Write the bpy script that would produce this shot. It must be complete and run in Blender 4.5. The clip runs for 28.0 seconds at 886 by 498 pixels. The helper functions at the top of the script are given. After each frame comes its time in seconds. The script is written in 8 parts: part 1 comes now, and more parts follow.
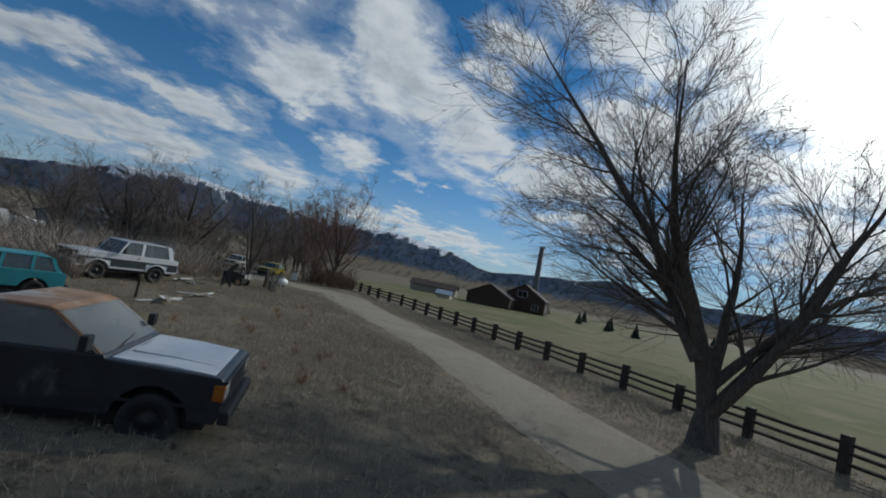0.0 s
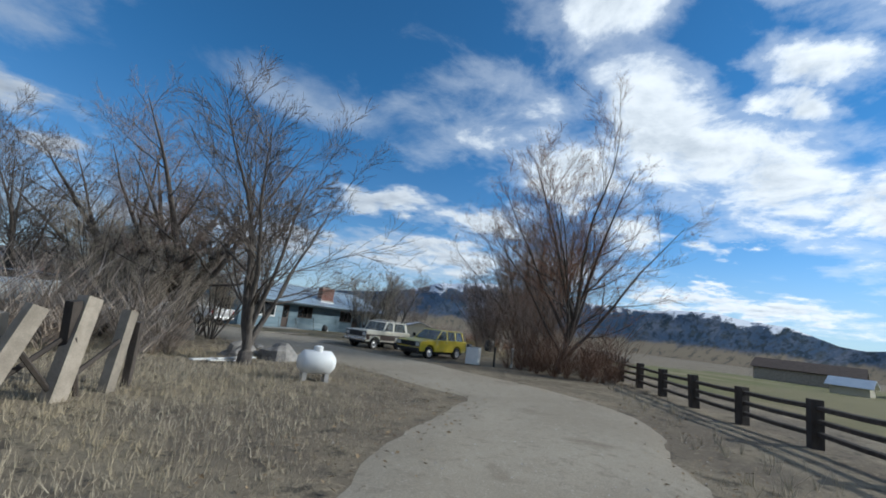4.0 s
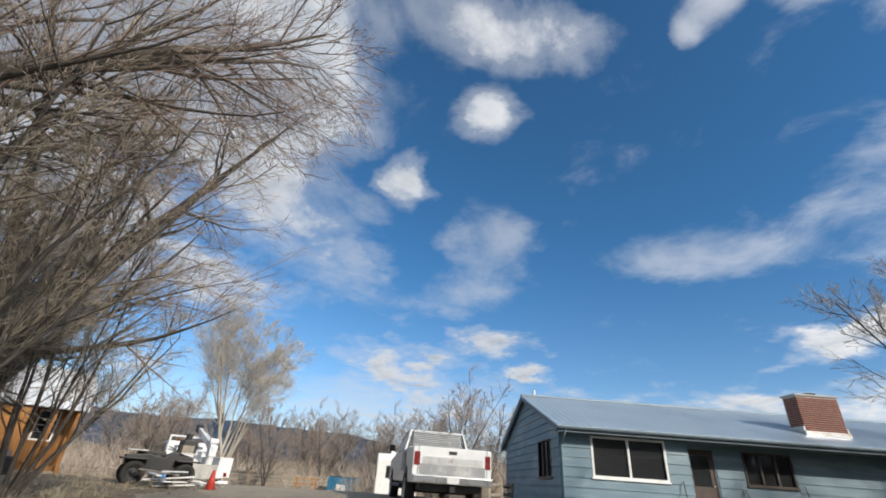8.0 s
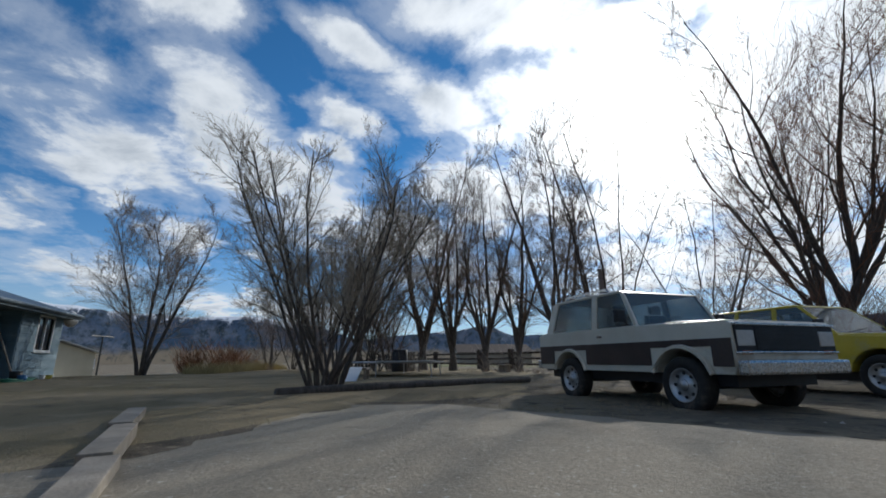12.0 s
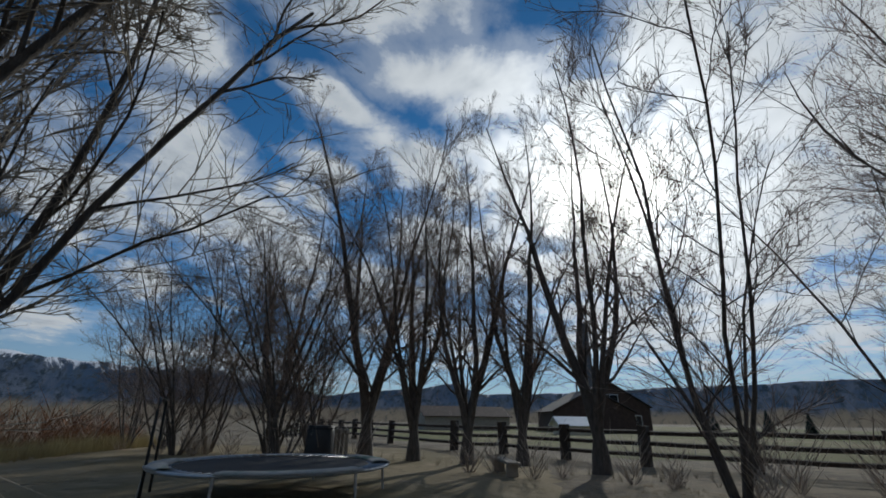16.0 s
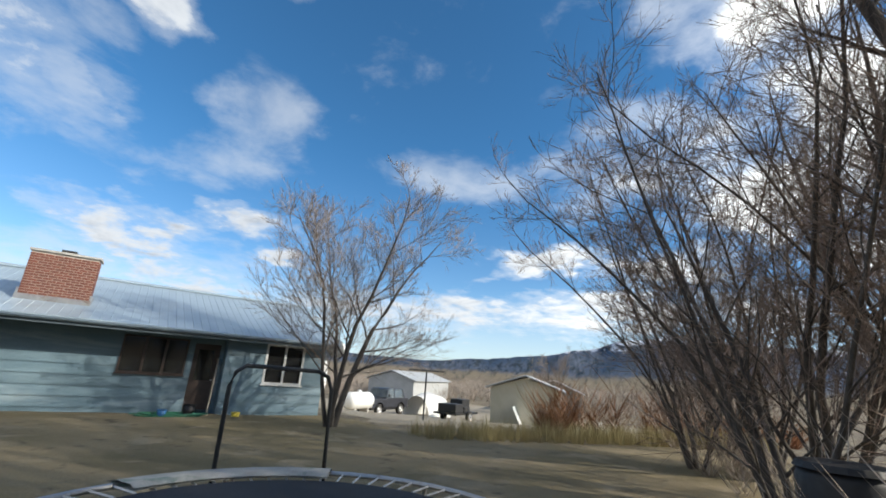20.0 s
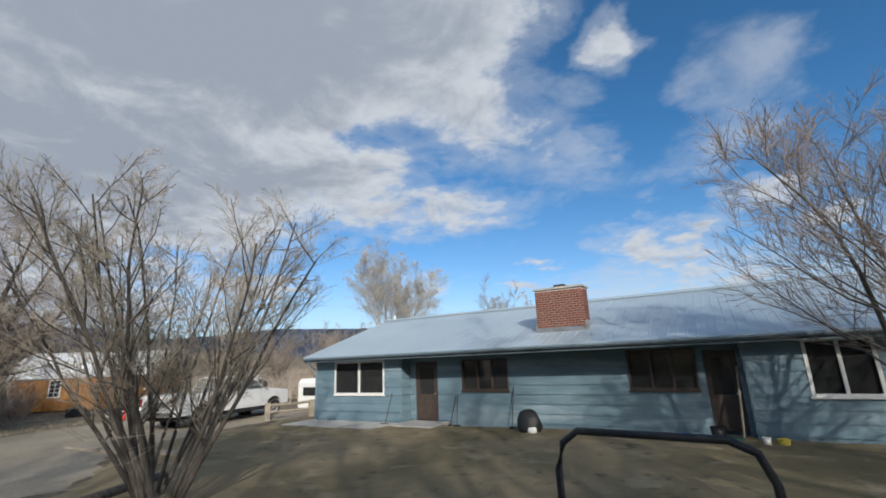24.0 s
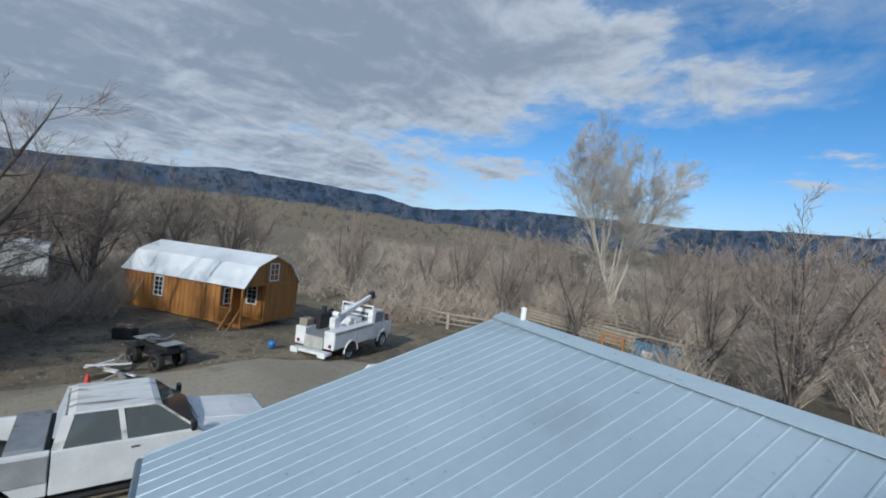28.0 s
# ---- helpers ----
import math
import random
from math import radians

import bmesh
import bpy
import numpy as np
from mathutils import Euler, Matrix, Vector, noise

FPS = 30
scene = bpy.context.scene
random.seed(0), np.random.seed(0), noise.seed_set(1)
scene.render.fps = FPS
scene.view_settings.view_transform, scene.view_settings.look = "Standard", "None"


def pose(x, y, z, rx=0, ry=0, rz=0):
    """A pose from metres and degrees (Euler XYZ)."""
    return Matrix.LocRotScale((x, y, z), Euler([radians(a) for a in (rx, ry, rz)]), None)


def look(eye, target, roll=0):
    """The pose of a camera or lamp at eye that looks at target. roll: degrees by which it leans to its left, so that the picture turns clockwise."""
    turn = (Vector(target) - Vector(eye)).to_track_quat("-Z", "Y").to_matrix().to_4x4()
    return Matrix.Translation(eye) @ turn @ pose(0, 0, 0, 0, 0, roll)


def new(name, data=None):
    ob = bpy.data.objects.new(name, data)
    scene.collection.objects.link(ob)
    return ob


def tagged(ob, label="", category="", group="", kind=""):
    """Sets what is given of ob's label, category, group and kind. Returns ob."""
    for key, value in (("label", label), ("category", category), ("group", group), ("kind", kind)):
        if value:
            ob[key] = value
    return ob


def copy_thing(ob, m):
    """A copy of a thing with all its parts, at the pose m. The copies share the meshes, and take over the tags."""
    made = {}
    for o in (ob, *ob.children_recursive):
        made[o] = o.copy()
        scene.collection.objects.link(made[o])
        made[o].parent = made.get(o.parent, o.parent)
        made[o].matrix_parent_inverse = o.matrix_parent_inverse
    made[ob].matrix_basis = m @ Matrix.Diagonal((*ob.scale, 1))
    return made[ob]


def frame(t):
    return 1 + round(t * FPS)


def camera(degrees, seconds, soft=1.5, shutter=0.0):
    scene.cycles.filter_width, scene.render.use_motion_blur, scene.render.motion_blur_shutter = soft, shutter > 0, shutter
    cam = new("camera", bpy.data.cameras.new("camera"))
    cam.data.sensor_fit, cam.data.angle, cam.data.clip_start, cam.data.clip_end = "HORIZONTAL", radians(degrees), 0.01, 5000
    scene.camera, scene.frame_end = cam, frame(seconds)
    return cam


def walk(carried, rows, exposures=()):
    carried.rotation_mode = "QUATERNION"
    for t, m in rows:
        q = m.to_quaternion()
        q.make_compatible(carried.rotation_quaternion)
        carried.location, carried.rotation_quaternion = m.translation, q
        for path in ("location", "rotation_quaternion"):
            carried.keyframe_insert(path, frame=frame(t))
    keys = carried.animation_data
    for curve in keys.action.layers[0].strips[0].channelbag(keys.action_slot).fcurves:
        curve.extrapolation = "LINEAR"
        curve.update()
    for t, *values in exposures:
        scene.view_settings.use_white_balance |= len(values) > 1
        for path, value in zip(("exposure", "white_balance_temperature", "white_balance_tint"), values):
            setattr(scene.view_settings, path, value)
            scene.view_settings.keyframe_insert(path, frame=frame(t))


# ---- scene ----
cam = camera(90.7, 28.0, soft=1.8)
PATH = [
    (0, (-56.57, -35.91, 3.73), (-54.578, -36.044, 3.873), 11.4),
    (0.5, (-52.9, -37.42, 2.91), (-50.911, -37.233, 3.084), 12.2),
    (1, (-48.71, -38.06, 2.47), (-46.747, -37.672, 2.673), 9.6),
    (1.5, (-44.06, -38.03, 1.84), (-42.118, -37.621, 2.102), 1.6),
    (2, (-39.38, -37.65, 1.51), (-37.468, -37.176, 1.836), 1.9),
    (2.5, (-35.37, -37.48, 1.4), (-33.486, -36.886, 1.746), 2.6),
    (3, (-30.77, -36.68, 1.81), (-28.957, -35.911, 2.149), 6.0),
    (3.5, (-26.24, -35.19, 2.06), (-24.495, -34.261, 2.395), 6.9),
    (5.5, (-10.26, -28.22, 1.35), (-9.368, -26.526, 1.917), 11.4),
    (6, (-8.18, -24.39, 1.12), (-7.725, -22.635, 1.965), 14.9),
    (6.5, (-6.44, -21.3, 0.78), (-6.297, -19.549, 1.744), 14.2),
    (7, (-5.45, -19.21, 0.57), (-5.384, -17.474, 1.559), 8.7),
    (7.5, (-4.82, -17.27, 0.49), (-4.787, -15.52, 1.456), 5.6),
    (8, (-4.64, -15.6, 0.58), (-4.603, -13.836, 1.518), 4.1),
    (8.5, (-4.57, -14.37, 1.05), (-4.514, -12.551, 1.869), 3.4),
    (9, (-4.88, -13.06, 1.21), (-4.64, -11.24, 2.003), 2.0),
    (9.5, (-5.06, -11.94, 1.41), (-4.217, -10.304, 2.202), 0.8),
    (10, (-5.06, -10.41, 1.67), (-3.688, -9.196, 2.463), -2.8),
    (10.5, (-4.98, -9.63, 1.86), (-3.275, -8.908, 2.618), -2.6),
    (11, (-4.71, -8.78, 1.58), (-2.83, -8.642, 2.241), -1.2),
    (11.5, (-4.6, -8.2, 0.85), (-2.733, -8.62, 1.426), -1.0),
    (12, (-4.26, -7.88, 0.66), (-2.451, -8.584, 1.149), -0.3),
    (12.5, (-3.65, -7.87, 0.91), (-1.876, -8.681, 1.361), -2.1),
    (14.5, (-0.51, -9.52, 1.73), (1.219, -10.336, 2.332), 3.8),
    (15, (0.8, -10.0, 1.88), (2.527, -10.789, 2.502), 3.9),
    (15.5, (2.35, -10.76, 1.54), (4.055, -11.529, 2.237), 1.8),
    (16, (3.92, -11.42, 1.37), (5.605, -12.211, 2.092), 0.8),
    (16.5, (5.5, -12.01, 1.22), (7.172, -12.774, 1.996), 1.4),
    (17, (6.9, -12.7, 1.15), (8.591, -13.383, 1.958), 1.9),
    (17.5, (8.31, -13.49, 1.16), (10.086, -13.918, 1.984), 5.6),
    (18, (9.13, -14.11, 1.48), (10.966, -14.107, 2.261), 7.3),
    (18.5, (9.95, -15.15, 1.47), (11.739, -14.661, 2.219), 8.2),
    (19, (10.83, -16.05, 1.42), (12.423, -15.077, 2.141), 8.9),
    (19.5, (11.66, -16.17, 1.56), (12.983, -14.802, 2.171), 6.9),
    (20, (12.27, -15.79, 1.69), (13.331, -14.197, 2.242), 4.2),
    (20.5, (13.1, -15.43, 1.67), (13.79, -13.635, 2.223), 4.0),
    (21, (13.82, -14.47, 1.60), (13.897, -12.56, 2.199), 8.7),
    (21.5, (13.94, -13.63, 1.44), (13.533, -11.781, 2.092), 9.4),
    (22, (13.75, -13.22, 1.22), (13.146, -11.495, 2.017), -0.3),
    (22.5, (13.76, -13.48, 0.81), (13.036, -11.836, 1.693), -0.5),
    (24.5, (14.25, -13.43, 2.85), (13.204, -11.755, 3.183), -2.7),
    (25, (14.06, -12.59, 3.62), (12.97, -10.921, 3.822), -1.9),
    (25.5, (13.49, -11.38, 4.5), (12.385, -9.71, 4.581), -1.8),
    (26, (12.59, -9.48, 5.47), (11.469, -7.829, 5.512), -2.1),
    (26.5, (11.44, -7.23, 5.91), (10.267, -5.615, 5.956), -1.7),
    (27, (10.07, -4.61, 5.8), (8.688, -3.158, 5.857), 0.8),
    (27.5, (8.4, -2.2, 5.52), (6.817, -0.973, 5.525), 4.0),
    (28, (6.2, -0.3, 5.6), (4.477, 0.706, 5.55), 6.3),
]
walk(cam, [(t, look(eye, target, roll)) for t, eye, target, roll in PATH],
     [(0, -0.95, 6150, 5), (1, -0.35, 6200, 6), (3, -0.35, 6100, 6), (5.5, 0.2, 6000, 5), (8, 0.15, 6900, 10), (9, 0.0, 6750, 9), (10, -0.05, 6600, 10), (11, -0.35, 6300, 9), (12, -0.5, 6150, 8), (15, -1.05, 6050, 6), (17, -0.95, 6300, 7),
      (18, -0.4, 6450, 8), (20, 0.45, 6900, 8), (22, 0.1, 6800, 9), (25, 0.05, 6650, 9), (26.5, 0.0, 6250, 7), (28, -0.2, 6000, 6)])

# ---- sky, clouds and sun ----
SUN_AZ, SUN_EL = -138.0, 26.5          # degrees, to the left of +y; up
sun_dir = Vector((-math.sin(radians(SUN_AZ)) * math.cos(radians(SUN_EL)),
                  math.cos(radians(SUN_AZ)) * math.cos(radians(SUN_EL)), math.sin(radians(SUN_EL))))
sun_ob = new("sun", bpy.data.lights.new("sun", "SUN"))
sun_ob.data.energy, sun_ob.data.angle, sun_ob.data.color = 3.6, radians(0.8), (1.0, 0.95, 0.87)
sun_ob.rotation_euler = sun_dir.to_track_quat("Z", "Y").to_euler()


class Nodes:
    """A node tree with short calls: each returns the socket that the next one takes."""

    def __init__(self, tree):
        self.tree = tree

    def make(self, kind, **values):
        node = self.tree.nodes.new(kind)
        if "operation" in values:
            node.operation, node.use_clamp = values["operation"], values.get("use_clamp", False)
        if "interpolation_type" in values:
            node.interpolation_type = values["interpolation_type"]
        if "vector_type" in values:
            node.vector_type = values["vector_type"]
        if "blend_type" in values:
            node.data_type, node.blend_type = "RGBA", values["blend_type"]
        return node

    def put(self, socket, value):
        if isinstance(value, bpy.types.NodeSocket):
            self.tree.links.new(value, socket)
        elif value is not None:
            socket.default_value = value

    def math(self, op, a, b=None, c=None, clamp=False):
        node = self.make("ShaderNodeMath", operation=op, use_clamp=clamp)
        for socket, value in zip(node.inputs, (a, b, c)):
            self.put(socket, value)
        return node.outputs[0]

    def vec(self, op, a, b=None, scale=None):
        node = self.tree.nodes.new("ShaderNodeVectorMath")
        node.operation = op
        self.put(node.inputs[0], a)
        self.put(node.inputs[1], b)
        if scale is not None:
            self.put(node.inputs["Scale"], scale)
        return node.outputs["Value"] if op in ("DOT_PRODUCT", "LENGTH") else node.outputs["Vector"]

    def noise(self, vector, scale, detail=4.0, rough=0.55, warp=0.0):
        node = self.make("ShaderNodeTexNoise")
        self.put(node.inputs["Vector"], vector)
        for key, value in (("Scale", scale), ("Detail", detail), ("Roughness", rough), ("Distortion", warp)):
            self.put(node.inputs[key], value)
        return node.outputs["Fac"]

    def ramp(self, value, low, high, a=0.0, b=1.0):
        node = self.make("ShaderNodeMapRange", interpolation_type="SMOOTHSTEP")
        for key, v in (("Value", value), ("From Min", low), ("From Max", high), ("To Min", a), ("To Max", b)):
            self.put(node.inputs[key], v)
        return node.outputs["Result"]

    def mix(self, fac, a, b, blend="MIX"):
        node = self.make("ShaderNodeMix", data_type="RGBA", blend_type=blend)
        self.put(node.inputs["Factor"], fac)
        self.put(node.inputs["A"], a if isinstance(a, bpy.types.NodeSocket) else (*a, 1))
        self.put(node.inputs["B"], b if isinstance(b, bpy.types.NodeSocket) else (*b, 1))
        return node.outputs["Result"]


for_sky = bpy.data.worlds.new("sky")
scene.world = for_sky
for_sky.use_nodes = True
n = Nodes(for_sky.node_tree)
n.tree.nodes.clear()
blue = n.make("ShaderNodeTexSky")
blue.sky_type, blue.sun_disc = "NISHITA", False
blue.sun_elevation, blue.sun_rotation = radians(SUN_EL), radians(-SUN_AZ)
blue.altitude, blue.air_density, blue.dust_density, blue.ozone_density = 1900.0, 1.0, 0.25, 2.2
way = n.make("ShaderNodeTexCoord").outputs["Generated"]
parts_of = n.make("ShaderNodeSeparateXYZ")
n.put(parts_of.inputs[0], way)
vx, vy, vz = parts_of.outputs
az = n.math("WRAP", n.math("DEGREES", n.math("ARCTAN2", n.math("MULTIPLY", vx, -1.0), vy)), 125.0, -235.0)
el = n.math("DEGREES", n.math("ARCSINE", vz))
spot = n.make("ShaderNodeCombineXYZ")
n.put(spot.inputs[0], az)
n.put(spot.inputs[1], el)
# the sky above bends the degrees into a flat layer of cloud, for its grain
layer = n.make("ShaderNodeCombineXYZ")
lift = n.math("ADD", n.math("MAXIMUM", vz, 0.0), 0.16)
n.put(layer.inputs[0], n.math("DIVIDE", vx, lift))
n.put(layer.inputs[1], n.math("DIVIDE", vy, lift))
stir = n.make("ShaderNodeTexNoise")
n.put(stir.inputs["Vector"], layer.outputs[0])
stir.inputs["Scale"].default_value, stir.inputs["Detail"].default_value = 4.2, 7.0
stir.inputs["Roughness"].default_value = 0.58
bent = n.vec("MULTIPLY", n.vec("SUBTRACT", stir.outputs["Color"], (0.5, 0.5, 0.5)), (13.0, 7.0, 0.0))
billow = n.noise(layer.outputs[0], 3.4, 9.0, 0.6, 0.4)
fluff = n.noise(layer.outputs[0], 9.0, 9.0, 0.66, 0.25)
# the same grain a step nearer to the sun: the difference shades each billow on its far side
sun_spot = (sun_dir.x / (sun_dir.z + 0.16), sun_dir.y / (sun_dir.z + 0.16), 0.0)
step_on = n.vec("ADD", layer.outputs[0], n.vec("SCALE", n.vec("NORMALIZE", n.vec("SUBTRACT", sun_spot, layer.outputs[0])), scale=0.07))
relief = n.math("SUBTRACT", n.noise(step_on, 3.4, 9.0, 0.6, 0.4), billow)
# the heaps and banks of cloud, quarter by quarter: azimuth, elevation, half width, half height, tilt, weight
BY_THE_SUN = [
    (-150, 24, 26, 15, 0, 1.05), (-153, 38, 14, 8, 18, 1.05), (-146, 10.5, 24, 4.5, 3, 0.9), (-138, 17.1, 12, 2.2, 5, 1.2), (-132.5, 30, 15, 8, 10, 1.25), (-137, 36.5, 4.5, 3.4, 14, 1.7),
    (-118.7, 27.9, 5, 3, 10, 1.1), (-121, 42, 15, 4.5, 5, 1.0), (-122, 22, 8, 4, 0, 0.95), (-118.6, 7.7, 4, 1.7, -4, 0.9), (-112, 11, 12, 2.6, 6, 0.75), (-102, 51, 19, 4, -3, 0.95), (-170, 30, 22, 26, 0, 1.1)]
RAGGED_BANK = [
    (-114.8, 21.4, 7, 4.6, 22, 1.2), (-110.9, 10.7, 3.5, 1.9, 5, 0.85), (-109.7, 32.6, 8.9, 3.2, 12, 1.15), (-102.7, 15.6, 13, 3.2, 5, 1.1), (-97.3, 29.4, 4.6, 2.4, 16, 1.1), (-95.1, 26.6, 3.6, 1.8, 30, 1.0), (-82.4, 26.4, 9.6, 5.2, 41, 1.15),
    (-64, 26.8, 11, 4.6, -5, 0.46), (-72, 21.4, 8, 3.8, 14, 1.05), (-76, 40.0, 7.2, 4.8, 8, 1.02), (-66, 40.5, 5, 2.4, -5, 0.5), (-60, 49.3, 6.5, 3.0, 5, 0.72), (-90, 21, 12, 4.6, 20, 0.95), (-100, 37.5, 9, 2.2, 14, 1.0)]
SMALL_HEAPS = [
    (-61.2, 14.1, 5.9, 2.0, 6, 1.08), (-48.3, 14.9, 6.0, 1.5, -7, 1.05), (-79.5, 14, 2.5, 1.9, 15, 0.95), (-72.5, 17.3, 3.5, 0.8, 0, 0.75), (-87.7, 12.2, 1.5, 0.8, 0, 0.85), (-92, 11.9, 1.1, 0.6, 0, 0.85),
    (-88.4, 7.8, 2.0, 0.6, 0, 0.85), (-8.0, 45.4, 4.8, 3.1, -4, 0.95), (5.6, 36.2, 3.1, 2.6, 10, 0.9), (-10.7, 54.3, 14, 3.2, 4, 0.88), 
    (20.8, 9.1, 2.8, 0.9, 3, 0.9), (18, 11.5, 1.6, 0.6, 5, 0.8)]
LOW_BANKS = [
    (-54.7, 8.8, 10.6, 2.2, 1, 1.02), (-91.9, 5.7, 11.4, 1.1, 5, 0.95), (-83.4, 6, 3.3, 0.8, 5, 0.9), (-72, 9.0, 6, 1.8, 0, 0.85), (-38, 8.5, 8, 1.6, 0, 0.8), (-9, 16.1, 4.6, 1.6, 0, 0.98), (-13, 12.3, 2.1, 1.2, 4, 0.92),
    (3.4, 13.2, 5.8, 2.0, 3, 0.96), (1.6, 10.6, 4, 1.3, -2, 0.85), (-25, 7.5, 14, 2.2, 0, 0.7), (33, 9.8, 2.3, 1.0, 9, 0.65), (53.6, 9.4, 5.9, 1.2, -2, 0.95), (-2, 8, 10, 3, 0, 0.62)]
OVERCAST = [
    (57, 38.5, 38, 11.5, -9, 2.2), (75, 21, 34, 9.7, -7, 1.95), (79, 8, 19, 4.3, 1, 1.3), (27, 46, 11, 11, 0, 1.25), (26, 32, 14, 6.2, 22, 0.85), (36.4, 19.3, 13.5, 2.8, 1, 0.98), (48, 24, 14, 4, -1, 1.5),
    (31.6, 19, 8.4, 1.7, -7, 0.98), (104, 14, 22, 12, 0, 1.8), (64, 55, 40, 14, 0, 2.0)]
VEILS = [
    (-38, 25.5, 10.5, 2.8, 4, 0.38), (-8.4, 28.6, 5.8, 5.6, 0, 0.53), (-3.5, 22.4, 7.8, 2.6, -6, 0.42), (-32.5, 25.3, 5.6, 2.3, -2, 0.45), (12.3, 25.9, 6.3, 1.6, 38, 0.55), (-52, 26, 6, 3.4, -14, 0.32), (-45, 51.4, 4.8, 2.6, -5, 0.55), (-41.4, 49.9, 2.5, 1.8, 20, 0.55), (7.4, 7.8, 8.2, 3.2, 0, 0.5), (21.4, 26.3, 12.6, 4, 20, 0.5)]
CLOUDS = BY_THE_SUN + RAGGED_BANK + SMALL_HEAPS + LOW_BANKS + OVERCAST


def gather(clouds, where, soft):
    """How deep a direction lies in the nearest of these clouds: their weight at the middle, falling to nothing past the edge."""
    most = None
    for a0, e0, w0, h0, lean, weight in clouds:
        frame_of = n.make("ShaderNodeMapping", vector_type="TEXTURE")
        n.put(frame_of.inputs["Vector"], where)
        frame_of.inputs["Location"].default_value = (a0, e0, 0)
        frame_of.inputs["Rotation"].default_value = (0, 0, radians(lean))
        frame_of.inputs["Scale"].default_value = (w0, h0, 1)
        far2 = n.vec("DOT_PRODUCT", frame_of.outputs[0], frame_of.outputs[0])
        one = n.math("MULTIPLY_ADD", far2, -0.62 * weight, weight)
        most = one if most is None else n.math("SMOOTH_MAX", most, one, soft)
    return most


swirled = n.vec("ADD", spot.outputs[0], bent)
heap = gather(CLOUDS, swirled, 0.16)
thin_veil = n.math("ADD", n.math("MAXIMUM", gather(VEILS, swirled, 0.2), -0.3), n.math("MULTIPLY_ADD", billow, 1.6, -0.8))
thin_veil = n.ramp(thin_veil, -0.1, 0.75, 0.0, 0.5)
dense = n.math("ADD", n.math("MAXIMUM", heap, -0.8), n.math("MULTIPLY_ADD", billow, 2.4, -1.2))
dense = n.math("ADD", dense, n.math("MULTIPLY_ADD", fluff, 0.85, -0.425))
halo = n.ramp(n.math("ADD", dense, n.math("MULTIPLY_ADD", billow, 1.2, -0.6)), -0.55, 0.6, 0.0, 0.34)
cover = n.math("MAXIMUM", n.math("MAXIMUM", n.ramp(dense, 0.06, 1.0), thin_veil), halo)
to_sun = n.vec("DOT_PRODUCT", n.vec("NORMALIZE", way), tuple(sun_dir))
near_sun = n.math("POWER", n.math("MAXIMUM", to_sun, 0.0), 24.0)
aureole = n.math("POWER", n.math("MAXIMUM", to_sun, 0.0), 110.0)
shade = n.ramp(n.math("ADD", n.math("MULTIPLY", dense, 0.62), n.math("MULTIPLY", relief, 2.2)), 0.28, 1.2)
cloud = n.mix(shade, (5.8, 6.3, 7.1), (3.1, 3.6, 4.5))
lit = n.ramp(to_sun, -0.35, 0.75)
cloud = n.mix(lit, cloud, n.mix(shade, (11.0, 11.3, 11.7), (6.2, 6.8, 7.6)))
cloud = n.mix(n.math("MULTIPLY", near_sun, n.math("MULTIPLY_ADD", shade, -0.4, 1.0)), cloud, (34.0, 34.0, 34.0))
air = n.mix(n.ramp(vz, 0.0, 0.5), (1.0, 1.2, 1.34), (0.52, 1.16, 1.48))
sky = n.mix(1.0, blue.outputs[0], air, "MULTIPLY")
sky = n.mix(n.ramp(vz, 0.2, 0.02, 0.0, 0.55), sky, (5.2, 6.0, 7.0))
sky = n.mix(cover, sky, cloud)
aureole = n.math("MULTIPLY", aureole, n.ramp(n.math("ADD", billow, aureole), 0.45, 1.1))
sky = n.mix(aureole, sky, (60.0, 58.0, 54.0))
ground_of = n.make("ShaderNodeBackground")
n.put(ground_of.inputs["Color"], sky)
ground_of.inputs["Strength"].default_value = 0.1
n.tree.links.new(ground_of.outputs[0], n.make("ShaderNodeOutputWorld").inputs["Surface"])

